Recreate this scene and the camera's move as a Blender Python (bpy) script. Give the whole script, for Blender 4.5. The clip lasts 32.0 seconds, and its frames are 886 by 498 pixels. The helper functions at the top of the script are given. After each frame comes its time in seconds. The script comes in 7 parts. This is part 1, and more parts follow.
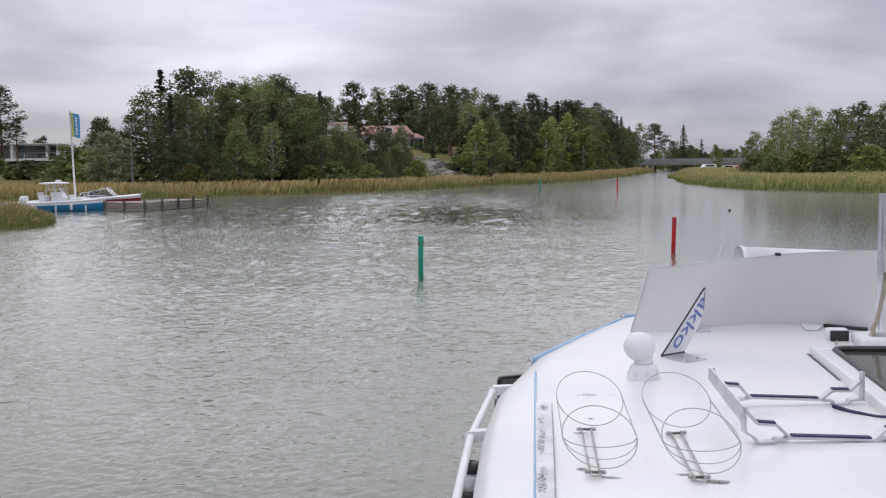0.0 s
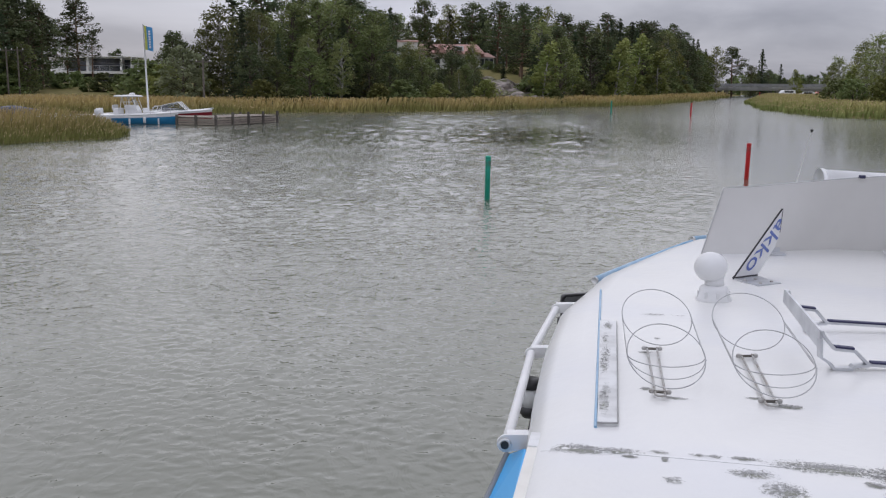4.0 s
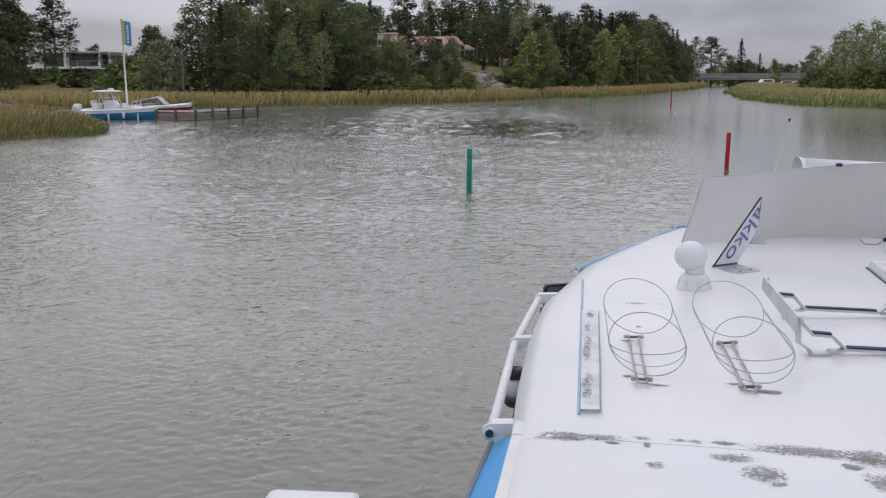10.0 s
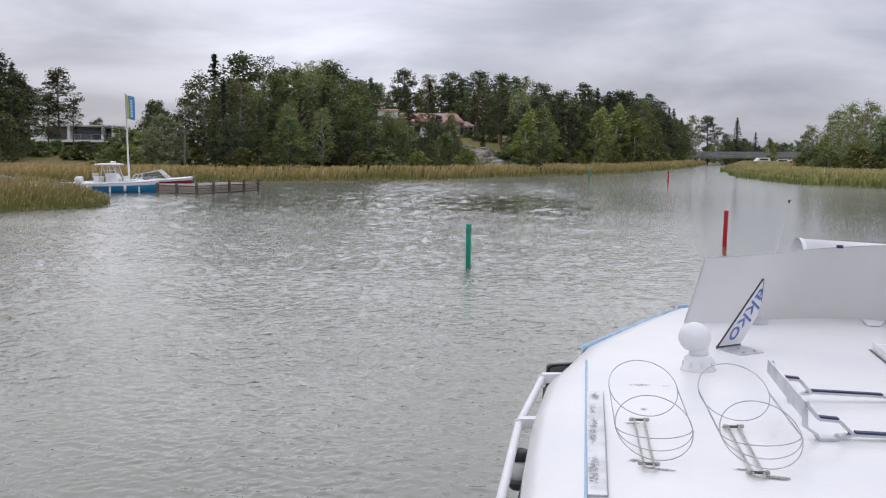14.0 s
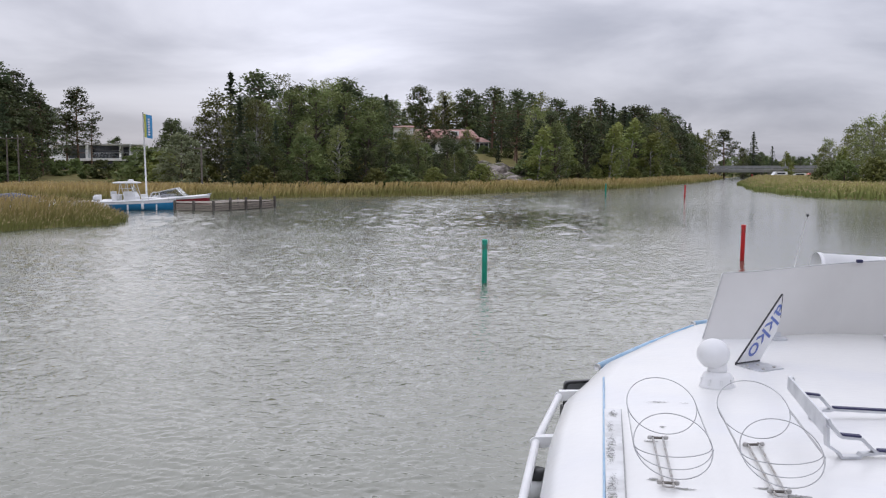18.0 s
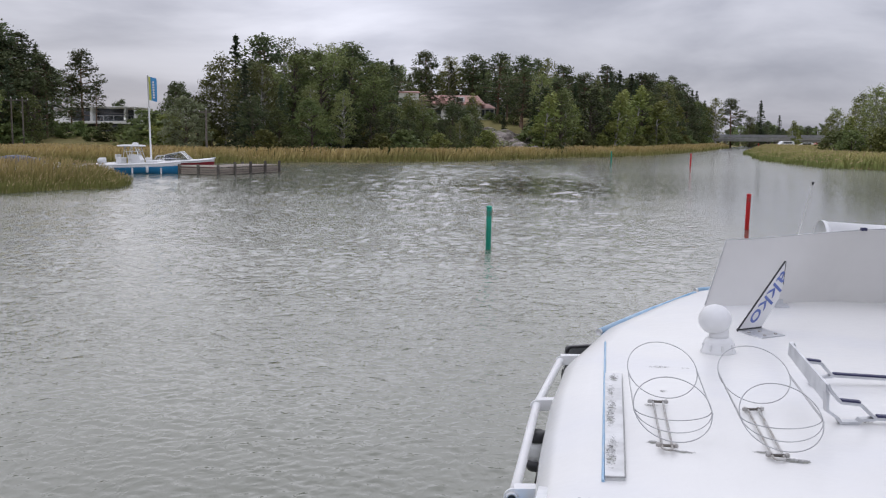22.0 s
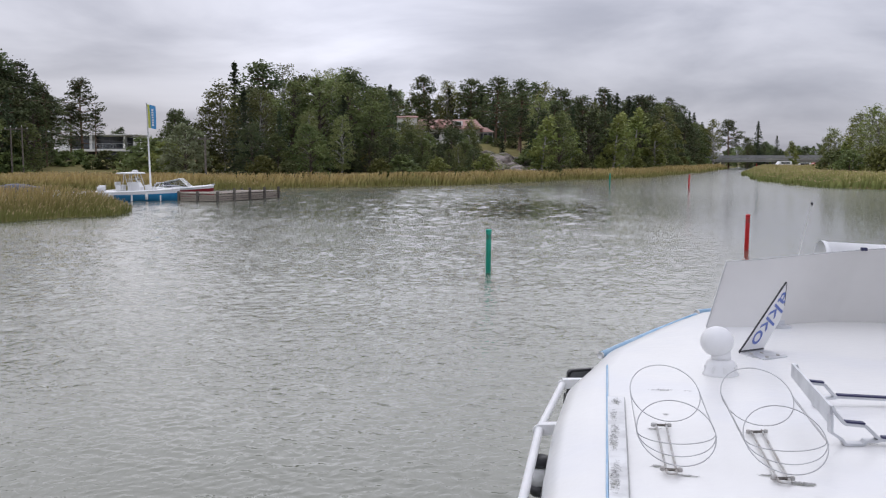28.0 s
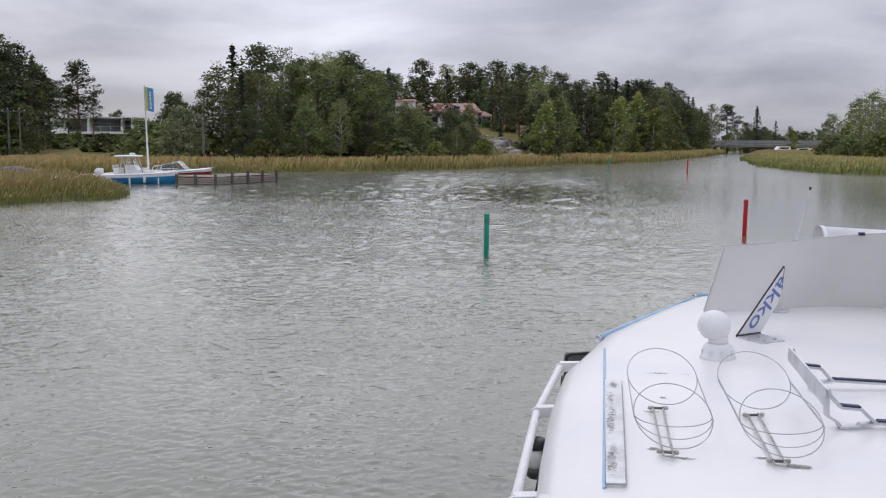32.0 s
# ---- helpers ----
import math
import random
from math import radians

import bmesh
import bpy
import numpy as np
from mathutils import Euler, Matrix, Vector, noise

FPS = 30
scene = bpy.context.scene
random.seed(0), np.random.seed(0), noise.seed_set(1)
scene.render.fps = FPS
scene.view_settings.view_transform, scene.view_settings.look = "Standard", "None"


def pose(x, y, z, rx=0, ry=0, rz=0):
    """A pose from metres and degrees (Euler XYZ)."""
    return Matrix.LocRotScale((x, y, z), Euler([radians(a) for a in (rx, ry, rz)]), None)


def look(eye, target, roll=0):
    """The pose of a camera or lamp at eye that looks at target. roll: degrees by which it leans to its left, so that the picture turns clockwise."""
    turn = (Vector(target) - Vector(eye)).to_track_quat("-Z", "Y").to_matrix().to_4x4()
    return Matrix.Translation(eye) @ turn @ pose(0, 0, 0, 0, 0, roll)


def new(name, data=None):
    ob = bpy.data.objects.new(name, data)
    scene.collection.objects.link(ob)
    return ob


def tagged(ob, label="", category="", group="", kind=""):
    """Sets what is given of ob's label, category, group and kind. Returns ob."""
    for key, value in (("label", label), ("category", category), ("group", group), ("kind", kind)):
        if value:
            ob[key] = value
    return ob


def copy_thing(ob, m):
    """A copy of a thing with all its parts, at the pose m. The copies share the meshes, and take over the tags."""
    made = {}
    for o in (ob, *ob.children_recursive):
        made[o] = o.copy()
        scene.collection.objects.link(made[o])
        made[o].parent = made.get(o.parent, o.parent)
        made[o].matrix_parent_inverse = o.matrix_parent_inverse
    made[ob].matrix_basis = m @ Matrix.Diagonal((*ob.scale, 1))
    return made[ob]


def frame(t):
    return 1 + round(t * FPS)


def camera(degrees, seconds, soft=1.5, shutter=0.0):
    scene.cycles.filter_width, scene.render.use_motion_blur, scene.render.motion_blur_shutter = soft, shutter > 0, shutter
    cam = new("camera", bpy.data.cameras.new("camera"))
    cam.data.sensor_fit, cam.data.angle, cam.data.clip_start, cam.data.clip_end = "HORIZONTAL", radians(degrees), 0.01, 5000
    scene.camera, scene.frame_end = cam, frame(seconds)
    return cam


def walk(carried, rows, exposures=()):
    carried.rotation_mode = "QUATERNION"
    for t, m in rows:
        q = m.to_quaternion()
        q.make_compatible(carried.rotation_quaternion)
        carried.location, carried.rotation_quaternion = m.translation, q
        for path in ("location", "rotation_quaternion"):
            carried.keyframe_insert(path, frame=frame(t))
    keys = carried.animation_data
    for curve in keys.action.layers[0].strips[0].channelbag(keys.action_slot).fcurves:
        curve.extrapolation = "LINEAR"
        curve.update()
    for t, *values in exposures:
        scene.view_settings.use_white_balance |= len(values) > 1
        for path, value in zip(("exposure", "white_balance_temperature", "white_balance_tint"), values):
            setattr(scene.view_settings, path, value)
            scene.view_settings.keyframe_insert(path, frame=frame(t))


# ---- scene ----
cam = camera(47.9, 32.0, soft=1.2)
rows = [
    (0.0, pose(0.006, -0.073, 2.923, 85.189, 0.816, -3.923)),
    (0.5, pose(0.003, -0.069, 2.920, 85.109, 0.613, -3.885)),
    (1.0, pose(0.006, -0.070, 2.919, 84.844, 0.594, -3.854)),
    (1.5, pose(0.004, -0.058, 2.914, 84.536, 0.651, -3.494)),
    (2.0, pose(0.001, -0.034, 2.908, 84.044, 0.191, -2.247)),
    (2.5, pose(-0.003, -0.018, 2.898, 83.254, -0.589, -0.720)),
    (4.5, pose(0.020, 0.014, 2.882, 80.093, -0.258, 0.077)),
    (5.0, pose(0.018, 0.001, 2.885, 79.722, 0.007, -0.476)),
    (5.5, pose(0.015, -0.005, 2.886, 79.534, 0.373, -0.883)),
    (6.0, pose(0.017, -0.010, 2.887, 79.467, 0.538, -1.191)),
    (6.5, pose(0.019, -0.008, 2.885, 79.476, 0.718, -1.390)),
    (7.0, pose(0.016, -0.012, 2.886, 79.816, 0.726, -1.281)),
    (7.5, pose(0.008, -0.014, 2.888, 80.168, 0.376, -1.029)),
    (8.0, pose(0.012, -0.007, 2.887, 80.347, 0.194, -0.932)),
    (8.5, pose(0.014, -0.007, 2.886, 80.371, 0.159, -0.903)),
    (9.0, pose(0.011, -0.013, 2.888, 80.313, -0.108, -0.982)),
    (9.5, pose(0.015, -0.016, 2.889, 80.179, 0.004, -1.064)),
    (10.0, pose(0.015, -0.010, 2.885, 80.260, 0.231, -1.059)),
    (10.5, pose(0.014, -0.010, 2.883, 80.530, 0.182, -0.851)),
    (11.0, pose(0.008, -0.015, 2.892, 81.233, -0.289, -0.740)),
    (11.5, pose(0.004, -0.023, 2.903, 82.795, -0.711, -1.099)),
    (12.0, pose(0.003, -0.025, 2.906, 83.630, -0.196, -1.457)),
    (12.5, pose(-0.001, -0.030, 2.909, 84.194, 0.509, -1.710)),
    (13.0, pose(-0.006, -0.027, 2.906, 84.535, 0.560, -1.653)),
    (13.5, pose(-0.006, -0.024, 2.905, 84.547, -0.057, -1.367)),
    (14.0, pose(-0.003, -0.015, 2.900, 84.543, -0.251, -1.105)),
    (14.5, pose(-0.004, -0.012, 2.902, 84.245, -0.425, -0.929)),
    (16.5, pose(0.001, -0.000, 2.898, 85.428, 0.055, 0.072)),
    (17.0, pose(0.000, -0.002, 2.901, 85.557, 0.063, 0.003)),
    (17.5, pose(0.002, -0.007, 2.902, 85.611, 0.192, -0.058)),
    (18.0, pose(-0.001, -0.003, 2.902, 85.458, 0.142, -0.208)),
    (18.5, pose(-0.002, -0.002, 2.900, 85.252, 0.125, -0.233)),
    (19.0, pose(-0.002, -0.003, 2.899, 84.980, -0.023, -0.270)),
    (19.5, pose(0.001, -0.005, 2.898, 84.581, -0.186, -0.306)),
    (20.0, pose(-0.000, -0.008, 2.898, 84.114, -0.312, -0.211)),
    (20.5, pose(-0.001, 0.000, 2.893, 83.862, -0.706, -0.002)),
    (21.0, pose(0.002, -0.006, 2.896, 83.680, -0.707, 0.200)),
    (21.5, pose(0.004, -0.000, 2.894, 83.611, -0.574, 0.103)),
    (22.0, pose(0.003, -0.002, 2.892, 83.531, -0.406, 0.092)),
    (22.5, pose(0.002, -0.001, 2.893, 83.360, -0.485, 0.096)),
    (23.0, pose(0.003, -0.003, 2.893, 83.447, -0.470, 0.077)),
    (23.5, pose(0.005, 0.002, 2.891, 83.561, -0.204, -0.096)),
    (24.0, pose(0.003, -0.002, 2.893, 83.467, -0.076, -0.145)),
    (24.5, pose(0.004, -0.004, 2.893, 83.512, -0.126, -0.067)),
    (25.0, pose(0.002, -0.005, 2.894, 83.666, -0.051, -0.053)),
    (25.5, pose(-0.001, -0.003, 2.896, 83.891, -0.061, -0.041)),
    (26.0, pose(0.001, -0.005, 2.897, 84.281, 0.101, 0.068)),
    (26.5, pose(0.000, -0.001, 2.894, 84.600, 0.022, 0.049)),
    (28.5, pose(0.002, 0.001, 2.895, 84.902, 0.272, 0.007)),
    (29.0, pose(-0.001, -0.001, 2.895, 84.698, 0.114, -0.014)),
    (29.5, pose(0.002, 0.003, 2.893, 84.379, 0.097, -0.085)),
    (30.0, pose(0.003, 0.000, 2.893, 84.177, 0.019, -0.290)),
    (30.5, pose(0.001, -0.008, 2.897, 83.983, 0.237, -0.449)),
    (31.0, pose(0.002, -0.003, 2.895, 83.911, 0.271, -0.399)),
    (31.5, pose(0.004, 0.004, 2.889, 84.016, 0.100, -0.213)),
    (32.0, pose(0.001, -0.001, 2.892, 83.986, 0.026, -0.080)),
]
EXPOSURES = ((0.0, 0.12), (2.5, 0.10), (4.5, -0.12), (10.5, -0.12), (12.5, 0.06), (16.5, 0.18), (19.0, 0.13), (21.0, 0.05), (24.5, 0.05), (26.0, 0.12), (28.5, 0.12), (29.2, 0.12), (30.5, 0.05), (32.0, 0.05))
walk(cam, rows, EXPOSURES)

# ---- world and sun: a closed grey cloud cover ----
rng = np.random.default_rng(7)
world = bpy.data.worlds.new("overcast_sky")
scene.world = world
world.use_nodes = True
wt = world.node_tree
wt.nodes.clear()


def wn(kind, **kw):
    n = wt.nodes.new(kind)
    for k, v in kw.items():
        n.inputs[k].default_value = v
    return n


def wmath(op, a, b=None):
    n = wt.nodes.new("ShaderNodeMath")
    n.operation = op
    for i, s in enumerate((a, b)):
        if s is None:
            continue
        if isinstance(s, (int, float)):
            n.inputs[i].default_value = s
        else:
            wt.links.new(s, n.inputs[i])
    return n.outputs[0]


w_coord = wn("ShaderNodeTexCoord").outputs["Generated"]
w_sep = wn("ShaderNodeSeparateXYZ")
wt.links.new(w_coord, w_sep.inputs[0])
w_up = wmath("MAXIMUM", w_sep.outputs[2], 0.0)
w_den = wmath("ADD", w_up, 0.22)
w_comb = wn("ShaderNodeCombineXYZ")
wt.links.new(wmath("DIVIDE", w_sep.outputs[0], w_den), w_comb.inputs[0])
wt.links.new(wmath("DIVIDE", w_sep.outputs[1], w_den), w_comb.inputs[1])
w_map = wn("ShaderNodeMapping", Location=(1.7, 0.4, 0.0), Rotation=(0, 0, 0.35), Scale=(1.15, 1.25, 1))
wt.links.new(w_comb.outputs[0], w_map.inputs[0])
w_noise = wn("ShaderNodeTexNoise", Scale=1.0, Detail=6.0, Roughness=0.5, Distortion=0.35)
wt.links.new(w_map.outputs[0], w_noise.inputs["Vector"])
w_ramp = wn("ShaderNodeValToRGB")
w_ramp.color_ramp.interpolation = "EASE"
el = w_ramp.color_ramp.elements
el[0].position, el[0].color = 0.31, (0.47, 0.485, 0.588, 1)
el[1].position, el[1].color = 0.68, (0.785, 0.795, 0.912, 1)
wt.links.new(w_noise.outputs[0], w_ramp.inputs[0])
# the cover is brighter overhead than near the horizon, and where the sun stands behind it
w_dot = wt.nodes.new("ShaderNodeVectorMath")
w_dot.operation = "DOT_PRODUCT"
w_dot.inputs[1].default_value = Vector((-0.087, 0.99, 0.125)).normalized()
wt.links.new(w_coord, w_dot.inputs[0])
w_glow = wmath("MULTIPLY", wmath("POWER", wmath("MAXIMUM", w_dot.outputs["Value"], 0.0), 110.0), 0.40)
w_gain = wmath("ADD", wmath("MULTIPLY", wmath("POWER", w_up, 0.8), 1.42), wmath("ADD", w_glow, 0.68))
w_sky = wn("ShaderNodeTexSky")
w_sky.sky_type, w_sky.sun_disc = "NISHITA", False
w_sky.sun_elevation, w_sky.sun_rotation = radians(34), radians(-20)
w_scale = wt.nodes.new("ShaderNodeVectorMath")
w_scale.operation = "SCALE"
wt.links.new(w_ramp.outputs[0], w_scale.inputs[0])
wt.links.new(w_gain, w_scale.inputs["Scale"])
bg_cloud, bg_sky = wn("ShaderNodeBackground"), wn("ShaderNodeBackground", Strength=0.05)
wt.links.new(w_scale.outputs[0], bg_cloud.inputs[0])
bg_cloud.inputs[1].default_value = 0.90
wt.links.new(w_sky.outputs[0], bg_sky.inputs[0])
w_mix = wn("ShaderNodeMixShader", Fac=0.90)
wt.links.new(bg_sky.outputs[0], w_mix.inputs[1])
wt.links.new(bg_cloud.outputs[0], w_mix.inputs[2])
w_out = wn("ShaderNodeOutputWorld")
wt.links.new(w_mix.outputs[0], w_out.inputs[0])

sun_data = bpy.data.lights.new("sun", "SUN")
sun_data.energy, sun_data.angle, sun_data.color = 0.6, radians(90), (1.0, 0.97, 0.93)
sun = new("sun", sun_data)
sun.matrix_basis = look((0, 0, 60), (0 + 11, 0 - 30, 60 - 24))


# ---- materials ----
def material(name, c1, c2=None, rough=0.6, metal=0.0, scale=4.0, detail=6.0, bump=0.0, bump_scale=None, c3=None, amount3=0.5,
             scale3=0.7, per_object=0.0, island=0.0, spec=0.5, stretch=(1, 1, 1), clear=0.0):
    """A surface of two tones mixed by a fine noise, with a third tone in large patches, and a fine relief."""
    m = bpy.data.materials.new(name)
    m.use_nodes = True
    t = m.node_tree
    b = t.nodes["Principled BSDF"]
    b.inputs["Roughness"].default_value = rough
    b.inputs["Metallic"].default_value = metal
    b.inputs["Specular IOR Level"].default_value = spec
    b.inputs["Coat Weight"].default_value = clear
    co = t.nodes.new("ShaderNodeTexCoord")
    mp = t.nodes.new("ShaderNodeMapping")
    mp.inputs["Scale"].default_value = stretch
    t.links.new(co.outputs["Object"], mp.inputs[0])
    c2 = c2 or c1

    def noise_of(s, d):
        n = t.nodes.new("ShaderNodeTexNoise")
        n.inputs["Scale"].default_value, n.inputs["Detail"].default_value = s, d
        t.links.new(mp.outputs[0], n.inputs["Vector"])
        return n.outputs[0]

    def mixed(fac, a, bb):
        x = t.nodes.new("ShaderNodeMix")
        x.data_type = "RGBA"
        for sock, v in ((x.inputs[0], fac), (x.inputs[6], a), (x.inputs[7], bb)):
            if isinstance(v, bpy.types.NodeSocket):
                t.links.new(v, sock)
            else:
                sock.default_value = v if isinstance(v, float) else (*v, 1)
        return x.outputs[2]

    r = t.nodes.new("ShaderNodeMapRange")
    r.inputs[1].default_value, r.inputs[2].default_value = 0.35, 0.65
    t.links.new(noise_of(scale, detail), r.inputs[0])
    col = mixed(r.outputs[0], c1, c2)
    if c3:
        r3 = t.nodes.new("ShaderNodeMapRange")
        r3.inputs[1].default_value, r3.inputs[2].default_value, r3.inputs[4].default_value = 0.48, 0.62, amount3
        t.links.new(noise_of(scale3, 5.0), r3.inputs[0])
        col = mixed(r3.outputs[0], col, c3)
    for amount, node, out in ((per_object, "ShaderNodeObjectInfo", "Random"), (island, "ShaderNodeNewGeometry", "Random Per Island")):
        if amount:
            h = t.nodes.new("ShaderNodeHueSaturation")
            src = t.nodes.new(node).outputs[out]
            for k, lo, hi in (("Value", 1 - amount, 1 + amount), ("Hue", 0.5 - amount * 0.05, 0.5 + amount * 0.03)):
                q = t.nodes.new("ShaderNodeMapRange")
                q.inputs[3].default_value, q.inputs[4].default_value = lo, hi
                t.links.new(src, q.inputs[0])
                t.links.new(q.outputs[0], h.inputs[k])
            t.links.new(col, h.inputs["Color"])
            col = h.outputs[0]
    t.links.new(col, b.inputs["Base Color"])
    if bump:
        bp = t.nodes.new("ShaderNodeBump")
        bp.inputs["Strength"].default_value, bp.inputs["Distance"].default_value = bump, 0.02
        t.links.new(noise_of(bump_scale or scale * 3, 4.0), bp.inputs["Height"])
        t.links.new(bp.outputs[0], b.inputs["Normal"])
    return m


def reed_material(name, low, high, z0, z1):
    """Reed: green stems that turn straw-coloured towards their tops."""
    m = material(name, low, rough=0.8, scale=0.5, island=0.13, spec=0.2)
    t = m.node_tree
    b = t.nodes["Principled BSDF"]
    g = t.nodes.new("ShaderNodeNewGeometry")
    s = t.nodes.new("ShaderNodeSeparateXYZ")
    t.links.new(g.outputs["Position"], s.inputs[0])
    n = t.nodes.new("ShaderNodeTexNoise")
    n.inputs["Scale"].default_value = 0.16
    t.links.new(g.outputs["Position"], n.inputs["Vector"])
    a = t.nodes.new("ShaderNodeMath")
    a.operation = "MULTIPLY_ADD"
    a.inputs[1].default_value, a.inputs[2].default_value = 1.6, -0.8
    t.links.new(n.outputs[0], a.inputs[0])
    a2 = t.nodes.new("ShaderNodeMath")
    t.links.new(a.outputs[0], a2.inputs[0])
    t.links.new(s.outputs[2], a2.inputs[1])
    r = t.nodes.new("ShaderNodeMapRange")
    r.inputs[1].default_value, r.inputs[2].default_value = z0, z1
    t.links.new(a2.outputs[0], r.inputs[0])
    x = t.nodes.new("ShaderNodeMix")
    x.data_type = "RGBA"
    x.inputs[6].default_value, x.inputs[7].default_value = (*low, 1), (*high, 1)
    t.links.new(r.outputs[0], x.inputs[0])
    hue = next(k for k in t.nodes if k.bl_idname == "ShaderNodeHueSaturation")
    t.links.new(x.outputs[2], hue.inputs["Color"])
    t.links.new(hue.outputs[0], b.inputs["Base Color"])
    return m


def leaf_material(name, c1, c2, vary=0.42):
    m = material(name, c1, c2, rough=0.6, scale=0.35, detail=2.0, island=0.2, per_object=vary, spec=0.2)
    t = m.node_tree
    b, out = t.nodes["Principled BSDF"], t.nodes["Material Output"]
    for k in t.nodes:
        if k.bl_idname == "ShaderNodeHueSaturation":
            k.inputs["Saturation"].default_value = 0.93
    thin, mix = t.nodes.new("ShaderNodeBsdfTranslucent"), t.nodes.new("ShaderNodeMixShader")
    mix.inputs[0].default_value = 0.32
    t.links.new(b.inputs["Base Color"].links[0].from_socket, thin.inputs[0])
    t.links.new(b.outputs[0], mix.inputs[1])
    t.links.new(thin.outputs[0], mix.inputs[2])
    t.links.new(mix.outputs[0], out.inputs[0])
    return m


